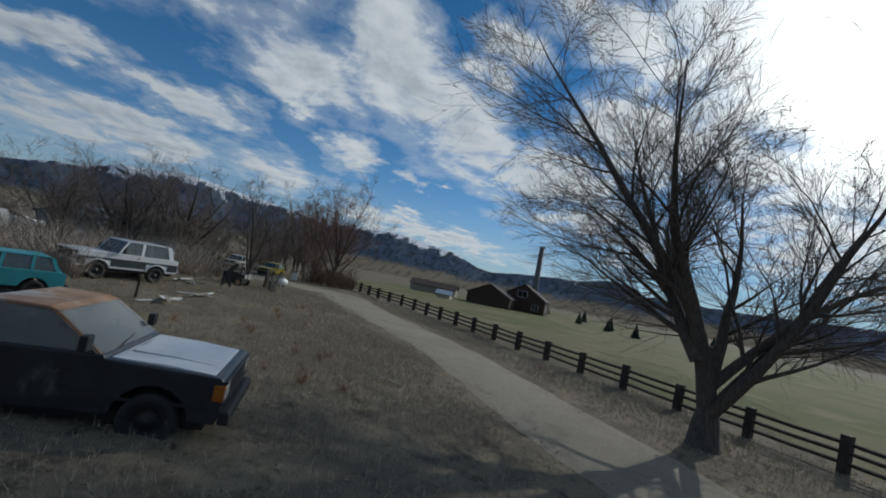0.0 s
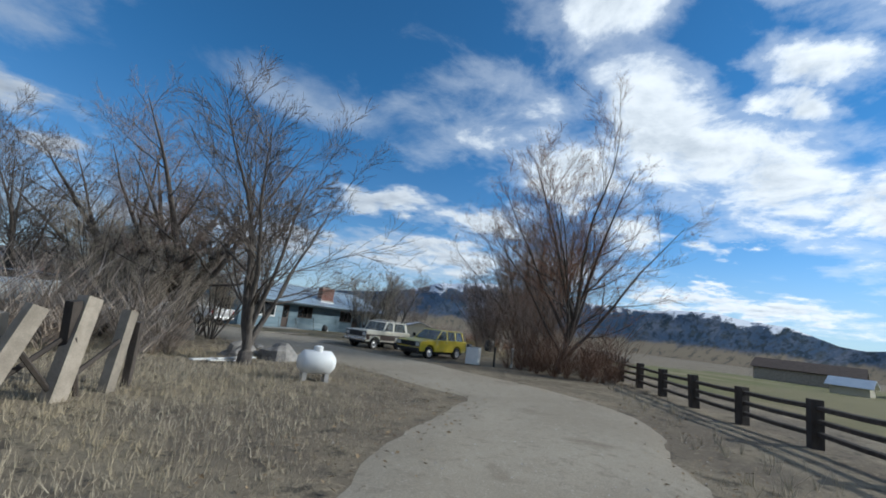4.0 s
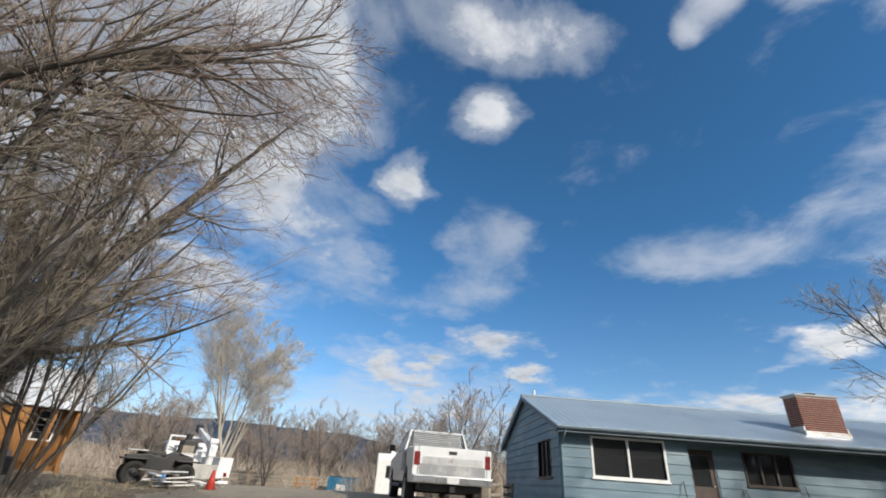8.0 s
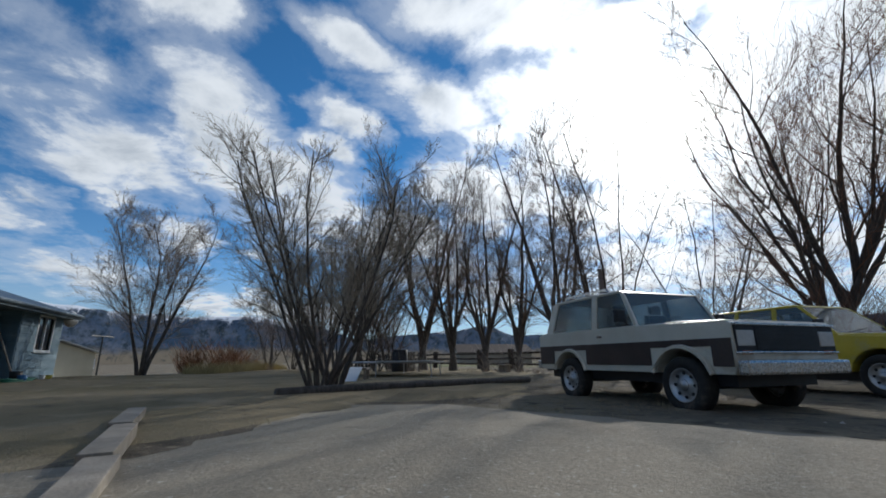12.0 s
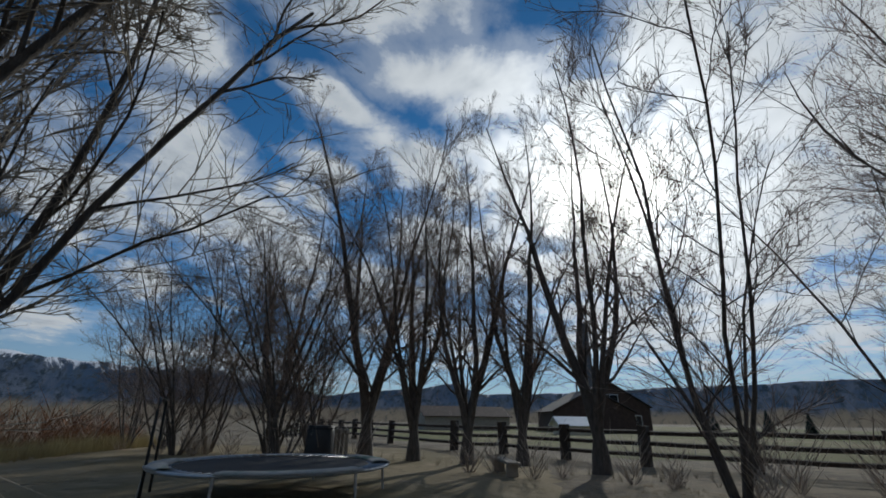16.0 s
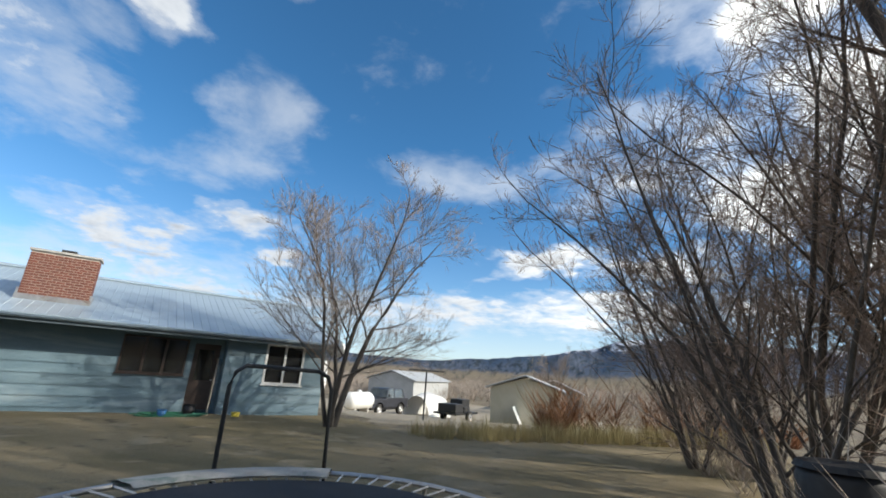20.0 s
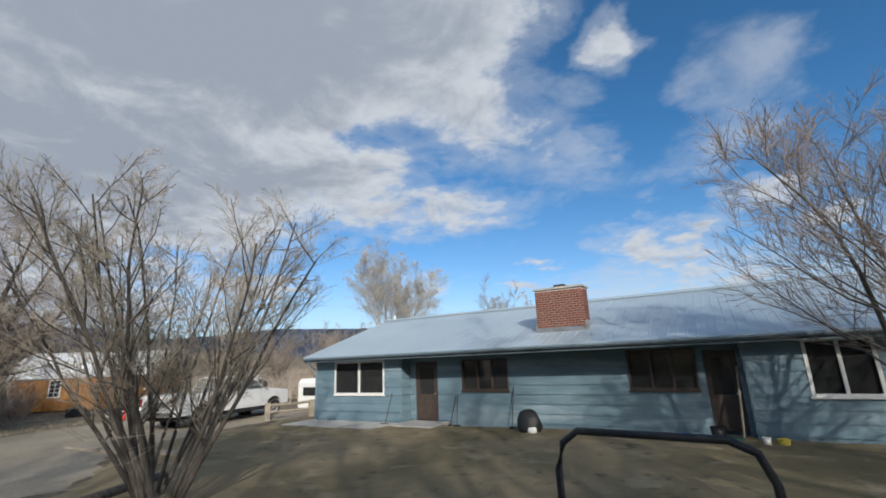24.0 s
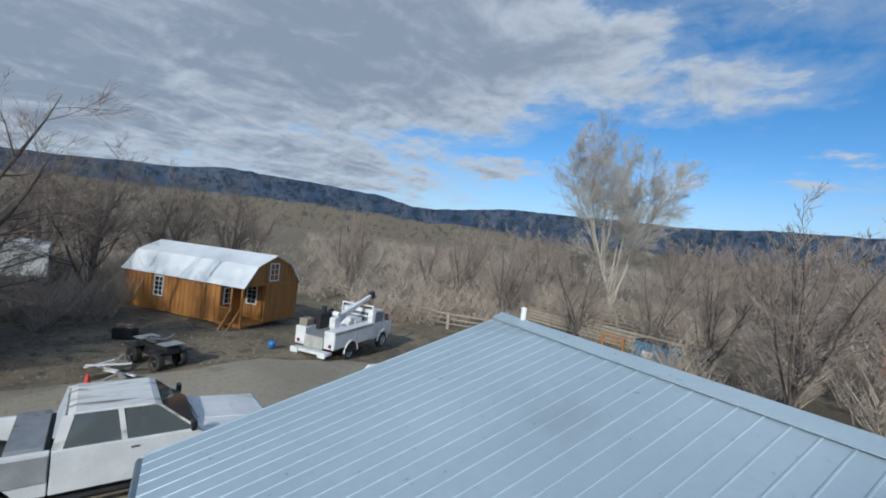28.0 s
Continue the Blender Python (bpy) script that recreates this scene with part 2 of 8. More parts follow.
# ---- materials ----
def surface(name, a, b, scale=6.0, rough=0.7, bump=0.15, fine=60.0, metal=0.0, c=None, spots=0.0, vary=0.0, stretch=(1, 1, 1), coat=0.0):
    """Two tones that mix at a coarse and a fine scale, a third for stains, and a fine relief. vary: how far pieces differ in tone."""
    m = bpy.data.materials.new(name)
    m.use_nodes = True
    k = Nodes(m.node_tree)
    bsdf = m.node_tree.nodes["Principled BSDF"]
    co = k.make("ShaderNodeTexCoord").outputs["Object"]
    if stretch != (1, 1, 1):
        co = k.vec("MULTIPLY", co, stretch)
    big, small = k.noise(co, scale, 5.0, 0.6), k.noise(co, fine, 3.0, 0.6)
    tone = k.ramp(k.math("ADD", k.math("MULTIPLY", big, 0.65), k.math("MULTIPLY", small, 0.35)), 0.34, 0.66)
    col = k.mix(tone, a, b)
    if c is not None:
        col = k.mix(k.ramp(k.noise(co, scale * 0.37, 6.0, 0.65, 0.4), 0.60 - 0.3 * spots, 0.72 - 0.2 * spots), col, c)
    if vary:
        luck = k.make("ShaderNodeObjectInfo").outputs["Random"]
        col = k.mix(1.0, col, k.mix(luck, (1 - vary,) * 3, (1 + vary,) * 3), "MULTIPLY")
    k.put(bsdf.inputs["Base Color"], col)
    k.put(bsdf.inputs["Roughness"], k.ramp(small, 0.2, 0.8, max(rough - 0.1, 0.03), min(rough + 0.1, 1)))
    bsdf.inputs["Metallic"].default_value = metal
    bsdf.inputs["Coat Weight"].default_value = coat
    if bump:
        node = k.make("ShaderNodeBump")
        node.inputs["Strength"].default_value = bump
        node.inputs["Distance"].default_value = 0.02
        k.put(node.inputs["Height"], k.math("ADD", small, k.math("MULTIPLY", big, 0.5)))
        k.put(bsdf.inputs["Normal"], node.outputs[0])
    return m


def glass(name, tint=(0.05, 0.06, 0.07), clear=0.35):
    m = bpy.data.materials.new(name)
    m.use_nodes = True
    bsdf = m.node_tree.nodes["Principled BSDF"]
    bsdf.inputs["Base Color"].default_value = (*tint, 1)
    bsdf.inputs["Roughness"].default_value = 0.04
    bsdf.inputs["Transmission Weight"].default_value = clear
    bsdf.inputs["IOR"].default_value = 1.45
    return m


M = {}
M["siding"] = surface("blue_siding", (0.11, 0.185, 0.235), (0.165, 0.25, 0.30), 1.3, 0.6, 0.08, 30, c=(0.23, 0.31, 0.355), spots=0.3, stretch=(0.5, 0.5, 3), vary=0.06)
M["roof"] = surface("galvanized_roof", (0.33, 0.415, 0.475), (0.39, 0.475, 0.54), 0.5, 0.36, 0.03, 9, metal=0.15, c=(0.29, 0.35, 0.40), spots=0.1)
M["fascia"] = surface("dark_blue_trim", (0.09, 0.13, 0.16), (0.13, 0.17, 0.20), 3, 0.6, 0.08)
M["white_paint"] = surface("white_paint", (0.70, 0.71, 0.70), (0.80, 0.80, 0.78), 3, 0.5, 0.05, c=(0.6, 0.58, 0.54), spots=0.1)
M["brown_frame"] = surface("brown_window_frame", (0.05, 0.035, 0.03), (0.08, 0.055, 0.045), 5, 0.5, 0.1)
M["curtain"] = surface("tan_curtain", (0.42, 0.37, 0.31), (0.54, 0.48, 0.41), 4, 0.9, 0.2, stretch=(8, 8, 0.5))
M["brick"] = surface("red_brick", (0.14, 0.048, 0.034), (0.22, 0.078, 0.052), 9, 0.85, 0.3, 90, vary=0.22)
M["mortar"] = surface("mortar", (0.42, 0.375, 0.33), (0.53, 0.48, 0.43), 12, 0.95, 0.3)
M["concrete"] = surface("concrete", (0.38, 0.37, 0.35), (0.5, 0.48, 0.45), 2.5, 0.9, 0.2, 40, c=(0.3, 0.29, 0.27), spots=0.2)
M["glass"] = glass("window_glass", (0.16, 0.17, 0.18), 0.85)
M["car_glass"] = glass("car_glass", (0.42, 0.47, 0.48), 0.8)
M["black"] = surface("black_plastic", (0.012, 0.012, 0.013), (0.022, 0.022, 0.024), 8, 0.55, 0.08)
M["rubber"] = surface("tyre_rubber", (0.018, 0.018, 0.018), (0.035, 0.033, 0.03), 10, 0.85, 0.3, c=(0.09, 0.075, 0.06), spots=0.2)
M["steel"] = surface("worn_steel", (0.42, 0.43, 0.44), (0.55, 0.55, 0.55), 6, 0.4, 0.08, metal=0.8, c=(0.3, 0.24, 0.2), spots=0.1)
M["chrome"] = surface("dull_chrome", (0.5, 0.5, 0.5), (0.62, 0.62, 0.62), 5, 0.25, 0.03, metal=0.9)
M["bark"] = surface("grey_bark", (0.06, 0.051, 0.045), (0.135, 0.117, 0.1), 7, 0.95, 0.6, 45, stretch=(2, 2, 0.4))
M["twig"] = surface("bare_twig", (0.23, 0.185, 0.155), (0.35, 0.29, 0.245), 3, 0.9, 0.0)
M["twig_dark"] = surface("dark_bare_twig", (0.11, 0.09, 0.078), (0.19, 0.158, 0.135), 3, 0.9, 0.0)
M["twig_red"] = surface("reddish_willow_twig", (0.20, 0.10, 0.065), (0.28, 0.15, 0.09), 3, 0.9, 0.0)
M["twig_brown"] = surface("brown_poplar_twig", (0.19, 0.14, 0.115), (0.30, 0.23, 0.19), 3, 0.9, 0.0)
M["twig_tan"] = surface("pale_tan_twig", (0.29, 0.25, 0.195), (0.42, 0.36, 0.285), 3, 0.9, 0.0)
M["twig_pale"] = surface("pale_grey_twig", (0.36, 0.33, 0.29), (0.50, 0.46, 0.41), 3, 0.9, 0.0)
M["bark_pale"] = surface("pale_bark", (0.33, 0.30, 0.25), (0.48, 0.44, 0.38), 5, 0.9, 0.4, stretch=(2, 2, 0.4))
M["fence"] = surface("dark_weathered_wood", (0.035, 0.028, 0.023), (0.075, 0.06, 0.05), 6, 0.9, 0.4, 60, stretch=(1, 1, 0.3), vary=0.2)
M["grey_wood"] = surface("grey_weathered_wood", (0.23, 0.2, 0.16), (0.36, 0.31, 0.25), 4, 0.9, 0.3, 50, vary=0.2)
M["orange_wood"] = surface("orange_stained_wood", (0.30, 0.125, 0.03), (0.42, 0.19, 0.05), 1.5, 0.7, 0.15, 40, stretch=(6, 6, 0.4), c=(0.2, 0.09, 0.03), spots=0.25, vary=0.12)
M["white_tin"] = surface("white_metal_roof", (0.66, 0.69, 0.71), (0.76, 0.78, 0.79), 1.2, 0.4, 0.03, metal=0.1)

# ---- building blocks ----
class Shape:
    """Corners and faces of one mesh, added piece by piece."""

    def __init__(self):
        self.v, self.f = [], []

    def add(self, verts, faces):
        k = len(self.v)
        self.v += [tuple(p) for p in verts]
        self.f += [tuple(i + k for i in f) for f in faces]
        return self

    def box(self, x0, y0, z0, x1, y1, z1, m=None):
        p = [Vector(q) for q in ((x0, y0, z0), (x1, y0, z0), (x1, y1, z0), (x0, y1, z0), (x0, y0, z1), (x1, y0, z1), (x1, y1, z1), (x0, y1, z1))]
        if m is not None:
            p = [m @ q for q in p]
        return self.add(p, [(3, 2, 1, 0), (4, 5, 6, 7), (0, 1, 5, 4), (1, 2, 6, 5), (2, 3, 7, 6), (3, 0, 4, 7)])

    def tube(self, path, radii, sides=6, cap=True):
        path = [Vector(p) for p in path]
        ring, base = [], len(self.v)
        for i, p in enumerate(path):
            d = (path[min(i + 1, len(path) - 1)] - path[max(i - 1, 0)]).normalized()
            u = d.cross(Vector((0, 0, 1)) if abs(d.z) < 0.9 else Vector((1, 0, 0))).normalized()
            w = d.cross(u)
            r = radii[i] if isinstance(radii, (list, tuple)) else radii
            for j in range(sides):
                a = 2 * math.pi * j / sides
                ring.append(p + u * (r * math.cos(a)) + w * (r * math.sin(a)))
        faces = []
        for i in range(len(path) - 1):
            for j in range(sides):
                a, b = i * sides + j, i * sides + (j + 1) % sides
                faces.append((a, b, b + sides, a + sides))
        if cap:
            faces += [tuple(range(sides))[::-1], tuple((len(path) - 1) * sides + j for j in range(sides))]
        return self.add(ring, faces)

    def prism(self, outline, depth, m):
        """An outline in x and z, thick along y from 0 to depth, then placed by m."""
        k = len(outline)
        p = [m @ Vector((x, 0, z)) for x, z in outline] + [m @ Vector((x, depth, z)) for x, z in outline]
        return self.add(p, [tuple(range(k)), tuple(range(2 * k - 1, k - 1, -1))] + [(i, i + k, (i + 1) % k + k, (i + 1) % k) for i in range(k)])

    def plate(self, a, b, c, d, thick=0.01):
        """A flat four-cornered plate with some thickness behind it."""
        a, b, c, d = (Vector(q) for q in (a, b, c, d))
        back = (b - a).cross(d - a).normalized() * -thick
        return self.add([a, b, c, d, a + back, b + back, c + back, d + back],
                        [(0, 1, 2, 3), (7, 6, 5, 4), (0, 4, 5, 1), (1, 5, 6, 2), (2, 6, 7, 3), (3, 7, 4, 0)])


def mesh_of(name, shape, material, smooth=False, bevel=0.0):
    me = bpy.data.meshes.new(name)
    me.from_pydata(shape.v, [], shape.f)
    if bevel:
        bm = bmesh.new()
        bm.from_mesh(me)
        bmesh.ops.remove_doubles(bm, verts=bm.verts, dist=1e-5)
        bmesh.ops.recalc_face_normals(bm, faces=bm.faces)
        sharp = [e for e in bm.edges if len(e.link_faces) == 2 and e.calc_face_angle(0) > 0.5]
        bmesh.ops.bevel(bm, geom=sharp, offset=bevel, segments=2, profile=0.6, affect="EDGES", clamp_overlap=True)
        bm.to_mesh(me)
        bm.free()
    me.materials.append(material)
    if smooth:
        me.polygons.foreach_set("use_smooth", [True] * len(me.polygons))
    me.update()
    return me


def part(name, shape, material, parent=None, label="", smooth=False, bevel=0.0):
    """One mesh object, under a thing or a part where one is given."""
    ob = new(name, mesh_of(name, shape, material, smooth, bevel))
    ob.parent = parent
    if label:
        ob["label"] = label
    return ob


def thing(name, m, label, category, group="", kind=""):
    """An empty at the base of a thing, which carries its parts."""
    ob = new(name)
    ob.empty_display_size = 0.2
    ob.matrix_basis = m
    return tagged(ob, label, category, group, kind)


I4 = Matrix.Identity(4)

# ---- ground ----
def soil(name, layers, bump=0.5):
    """Earth with grass: tones laid over one another by noise at their own scale and share."""
    m = bpy.data.materials.new(name)
    m.use_nodes = True
    k = Nodes(m.node_tree)
    bsdf = m.node_tree.nodes["Principled BSDF"]
    co = k.make("ShaderNodeTexCoord").outputs["Object"]
    col = layers[0][0]
    for tone, scale, low, high in layers[1:]:
        col = k.mix(k.ramp(k.noise(co, scale, 6.0, 0.62, 0.3), low, high), col, tone)
    fine = k.noise(co, 38.0, 4.0, 0.7)
    col = k.mix(1.0, col, k.mix(fine, (0.5, 0.5, 0.5), (1.5, 1.48, 1.45)), "MULTIPLY")
    k.put(bsdf.inputs["Base Color"], col)
    bsdf.inputs["Roughness"].default_value = 0.95
    bsdf.inputs["Specular IOR Level"].default_value = 0.15
    node = k.make("ShaderNodeBump")
    node.inputs["Strength"].default_value = bump
    node.inputs["Distance"].default_value = 0.06
    k.put(node.inputs["Height"], k.math("ADD", fine, k.noise(co, 5.0, 4.0, 0.6)))
    k.put(bsdf.inputs["Normal"], node.outputs[0])
    return m


M["field"] = soil("dry_field_soil", [((0.17, 0.14, 0.105),), ((0.25, 0.21, 0.15), 0.35, 0.42, 0.6), ((0.10, 0.085, 0.065), 1.9, 0.52, 0.66), ((0.30, 0.25, 0.175), 6.0, 0.55, 0.68), ((0.08, 0.068, 0.052), 11.0, 0.58, 0.7)])
M["lawn"] = soil("dormant_lawn_soil", [((0.27, 0.22, 0.14),), ((0.205, 0.17, 0.1), 0.18, 0.46, 0.62), ((0.34, 0.28, 0.19), 0.9, 0.52, 0.68), ((0.13, 0.105, 0.075), 2.4, 0.56, 0.72)])
M["gravel"] = soil("pale_gravel_soil", [((0.30, 0.262, 0.205),), ((0.355, 0.315, 0.25), 0.25, 0.35, 0.65), ((0.235, 0.20, 0.155), 0.55, 0.56, 0.72), ((0.27, 0.235, 0.185), 5.0, 0.5, 0.7), ((0.46, 0.425, 0.36), 22.0, 0.58, 0.7)], 0.35)
M["meadow"] = soil("green_tan_meadow", [((0.19, 0.17, 0.09),), ((0.14, 0.15, 0.06), 0.04, 0.4, 0.6), ((0.24, 0.20, 0.12), 0.12, 0.52, 0.66)])


def sheet(name, material, xs, ys, height, label, category):
    grid = [(x, y, height(x, y)) for y in ys for x in xs]
    w = len(xs)
    faces = [(j * w + i, j * w + i + 1, (j + 1) * w + i + 1, (j + 1) * w + i) for j in range(len(ys) - 1) for i in range(w - 1)]
    ob = part(name, Shape().add(grid, faces), material, smooth=True)
    return tagged(ob, label, category, kind="structure")


def stretch_axis(near, step, far):
    out, x, s = [0.0], 0.0, step
    while x < far:
        x += s
        out.append(x)
        if x > near:
            s *= 1.35
    return [-v for v in out[:0:-1]] + out


def lie(x, y):
    """The lie of the land: level round the house, gently uneven in the field."""
    d = max(0.0, math.hypot(x + 12, y + 18) - 45)
    away = max(0.0, 0.62 * (x - 12.3) + 0.79 * (y + 15.8) - 17)
    fall = min(0.075 * away, 1.6) * max(0.0, min(1.0, (x - 18.2) / 5))
    rise = 0.33 * math.exp(-((x + (29.6)) ** 2 + (y + (18.4)) ** 2) / 120) + 0.72 * math.exp(-((x + (51.1)) ** 2 + (y + (30.8)) ** 2) / 45)
    fall += min(0.13 * max(0.0, y - 2.5), 1.05) * max(0.0, min(1.0, (-1 - x) / 5))
    return rise + 0.05 * (noise.noise(Vector((x * 0.21, y * 0.21, 0))) + 0.4 * noise.noise(Vector((x * 0.9, y * 0.9, 3)))) - min(d, 400) * 0.004 - fall


axis = stretch_axis(62, 1.1, 4300)
sheet("ground", M["field"], [v - 14 for v in axis], [v - 20 for v in axis], lie, "dry tan field of winter grass and bare soil", "ground")


def strip(name, material, centre, widths, rise, label, category, wave=0.35):
    """A way along a line, with uneven edges, laid just over the ground."""
    pts = []
    for (x0, y0), (x1, y1), w0, w1 in zip(centre, centre[1:], widths, widths[1:]):
        steps = max(2, int(math.hypot(x1 - x0, y1 - y0) / 0.8))
        pts += [(x0 + (x1 - x0) * i / steps, y0 + (y1 - y0) * i / steps, w0 + (w1 - w0) * i / steps) for i in range(steps)]
    pts.append((*centre[-1], widths[-1]))
    for _ in range(6):
        pts = [pts[0]] + [tuple((a + 2 * b + c) / 4 for a, b, c in zip(p, q, r)) for p, q, r in zip(pts, pts[1:], pts[2:])] + [pts[-1]]
    cols, verts = 9, []
    for i, (x, y, w) in enumerate(pts):
        a, b = pts[max(i - 1, 0)], pts[min(i + 1, len(pts) - 1)]
        d = math.hypot(b[0] - a[0], b[1] - a[1])
        nx, ny = -(b[1] - a[1]) / d, (b[0] - a[0]) / d
        for j in range(cols):
            s = 2 * j / (cols - 1) - 1
            e = s * (w / 2 + (wave * noise.noise(Vector((x * 0.5, y * 0.5, s * 9))) if abs(s) == 1 else 0))
            px, py = x + nx * e, y + ny * e
            rut = -0.018 * math.exp(-((abs(s) - 0.45) / 0.13) ** 2)
            verts.append((px, py, lie(px, py) + (rise + rut if abs(s) < 1 else -0.03)))
    faces = [(i * cols + j, i * cols + j + 1, (i + 1) * cols + j + 1, (i + 1) * cols + j) for i in range(len(pts) - 1) for j in range(cols - 1)]
    return tagged(part(name, Shape().add(verts, faces), material, smooth=True), label, category, kind="structure")


def patch(name, material, outline, rise, label, category, cell=0.9, wave=0.5):
    """A piece of ground inside an outline, with an uneven edge that dips under."""
    def inside(x, y):
        hit = False
        for (x0, y0), (x1, y1) in zip(outline, outline[1:] + outline[:1]):
            if (y0 > y) != (y1 > y) and x < (x1 - x0) * (y - y0) / (y1 - y0) + x0:
                hit = not hit
        return hit

    def edge(x, y):
        best = 1e9
        for (x0, y0), (x1, y1) in zip(outline, outline[1:] + outline[:1]):
            dx, dy = x1 - x0, y1 - y0
            t = max(0, min(1, ((x - x0) * dx + (y - y0) * dy) / (dx * dx + dy * dy)))
            best = min(best, math.hypot(x - x0 - t * dx, y - y0 - t * dy))
        return best if inside(x, y) else -best

    xs, ys = [p[0] for p in outline], [p[1] for p in outline]
    nx, ny = int((max(xs) - min(xs)) / cell) + 3, int((max(ys) - min(ys)) / cell) + 3
    at, verts, faces = {}, [], []
    for j in range(ny):
        for i in range(nx):
            x, y = min(xs) + (i - 1) * cell, min(ys) + (j - 1) * cell
            d = edge(x, y) + wave * noise.noise(Vector((x * 0.45, y * 0.45, 7)))
            if d > -cell * 1.5:
                at[i, j] = len(verts)
                verts.append((x, y, lie(x, y) + max(-0.06, min(rise, rise * d / 0.5))))
    for i, j in at:
        quad = [(i, j), (i + 1, j), (i + 1, j + 1), (i, j + 1)]
        if all(q in at for q in quad):
            faces.append(tuple(at[q] for q in quad))
    return tagged(part(name, Shape().add(verts, faces), material, smooth=True), label, category, kind="structure")


ROAD = [(-103.64, -56.83), (-77.07, -50.47), (-55.88, -45.69), (-45.11, -42.36), (-39.78, -40.99), (-32.86, -39.3), (-25.47, -36.07), (-19.1, -33.47), (-15.75, -31.84), (-7.5, -29.5), (-6, -24), (-5.2, -18), (-5.5, -10), (-7.5, -2), (-9.5, 6), (-10.5, 14)]
strip("road", M["gravel"], ROAD, [5, 5, 5, 4.8, 4.6, 4.6, 4.8, 4.9, 5.1, 5.5, 6.5, 7, 7, 7, 7.5, 7.5], 0.05, "pale gravel driveway with packed wheel tracks", "road")
patch("driveway", M["gravel"], [(-6, -13), (-1.5, -12.2), (2.2, -10.6), (3.0, -9.4), (1.5, -8.0), (-0.8, -6.6), (-2.2, -2), (-2.4, 6), (-9, 8), (-8, -6)], 0.07, "gravel parking yard with tyre marks", "driveway")
patch("lawn", M["lawn"], [(-0.6, -6.6), (3.2, -9.3), (3.2, -12.4), (10, -16.5), (15, -20.5), (26, -20), (31, -10), (24, -5.5), (19.2, -2.5), (19, 0.4), (-0.9, 0.4), (-1.6, -3)], 0.06, "dormant yellow-brown lawn beside the house", "lawn")
patch("back_yard", M["gravel"], [(19.4, -1.5), (25, -4.5), (36, -2), (52, 10), (50, 34), (19.5, 34)], 0.06, "grey gravel yard behind the house", "yard", 1.6)
patch("meadow", M["meadow"], [(-77.43, -52.44), (-45.23, -54.23), (-20.28, -45.55), (2.35, -38.48), (22, -27), (34, -22), (150, -30), (260, -120), (150, -240), (-40, -190)], 0.05, "flat green and tan meadow behind the fence", "meadow", 5.0, 1.5)

# ---- house ----
house = thing("house", I4, "single-storey blue wooden ranch house with a metal roof", "house")
L, DEPTH, EAVE, RIDGE, RY = 18.05, 9.6, 2.48, 4.27, 4.85
# the front steps back between the two end bays, under one straight eave: from, to, depth, openings (from, to, foot, head)
BACK, BAY_0, BAY_1 = 0.58, 4.3, 14.8
FRONT = [(0.0, BAY_0, 0.0, [(1.1, 3.47, 1.09, 2.2)]), (BAY_0, BAY_1, BACK, [(4.55, 5.5, -0.15, 2.14), (6.52, 8.25, 1.12, 2.16), (12.0, 13.74, 1.12, 2.22), (13.92, 14.68, -0.15, 2.14)]),
         (BAY_1, L, 0.0, [(16.06, 17.22, 1.07, 2.24)])]
T = 0.16


def roof_z(y):
    return EAVE + (RIDGE - EAVE) * (1 - abs(y - RY) / (RY + 0.55))


def wall_x(parent, name, x0, x1, z0, z1, openings, y, thick):
    """A wall along x with openings through it, of full-height strips and strips over and under the openings."""
    whole, x = new(name), x0
    whole.parent = parent
    for a, b, lo, hi in sorted(openings):
        part("wall_panel", Shape().box(x, y, z0, a, y + thick, z1), M["siding"], whole)
        if lo > z0:
            part("wall_panel", Shape().box(a, y, z0, b, y + thick, lo), M["siding"], whole)
        part("wall_panel", Shape().box(a, y, hi, b, y + thick, z1), M["siding"], whole)
        x = b
    part("wall_panel", Shape().box(x, y, z0, x1, y + thick, z1), M["siding"], whole)
    return whole


for x0, x1, deep, holes in FRONT:
    wall_x(house, "front_wall", x0, x1, -0.2, 2.52, holes, deep, T)
for x in (BAY_0 - T, BAY_1):
    part("return_wall", Shape().box(x, T, -0.2, x + T, BACK + T, 2.52), M["siding"], house)
wall_x(house, "back_wall", 0, L, -0.2, 2.52, [(3, 4.6, 1.0, 2.1), (9, 10.6, 1.0, 2.1)], DEPTH - T, T)
for x, name, holes in ((0, "gable_wall", [(1.05, 2.75, 1.0, 2.16)]), (L - T, "gable_wall", [])):
    s = Shape()
    y = T
    for a, b, lo, hi in holes:
        s.box(x, y, -0.2, x + T, a, 2.52).box(x, a, -0.2, x + T, b, lo).box(x, a, hi, x + T, b, 2.52)
        y = b
    s.box(x, y, -0.2, x + T, DEPTH - T, 2.52)
    s.prism([(0, 2.52), (DEPTH, 2.52), (RY, roof_z(RY) - 0.12)], T, Matrix.Translation((x + T, 0, 0)) @ Matrix.Rotation(radians(90), 4, "Z"))
    part(name, s, M["siding"], house)
part("floor_slab", Shape().box(0.1, BACK + 0.1, -0.15, L - 0.1, DEPTH - 0.1, 0.0), M["concrete"], house)
part("ceiling_board", Shape().box(0.16, BACK + 0.16, 2.42, L - 0.16, DEPTH - 0.16, 2.46), M["white_paint"], house)

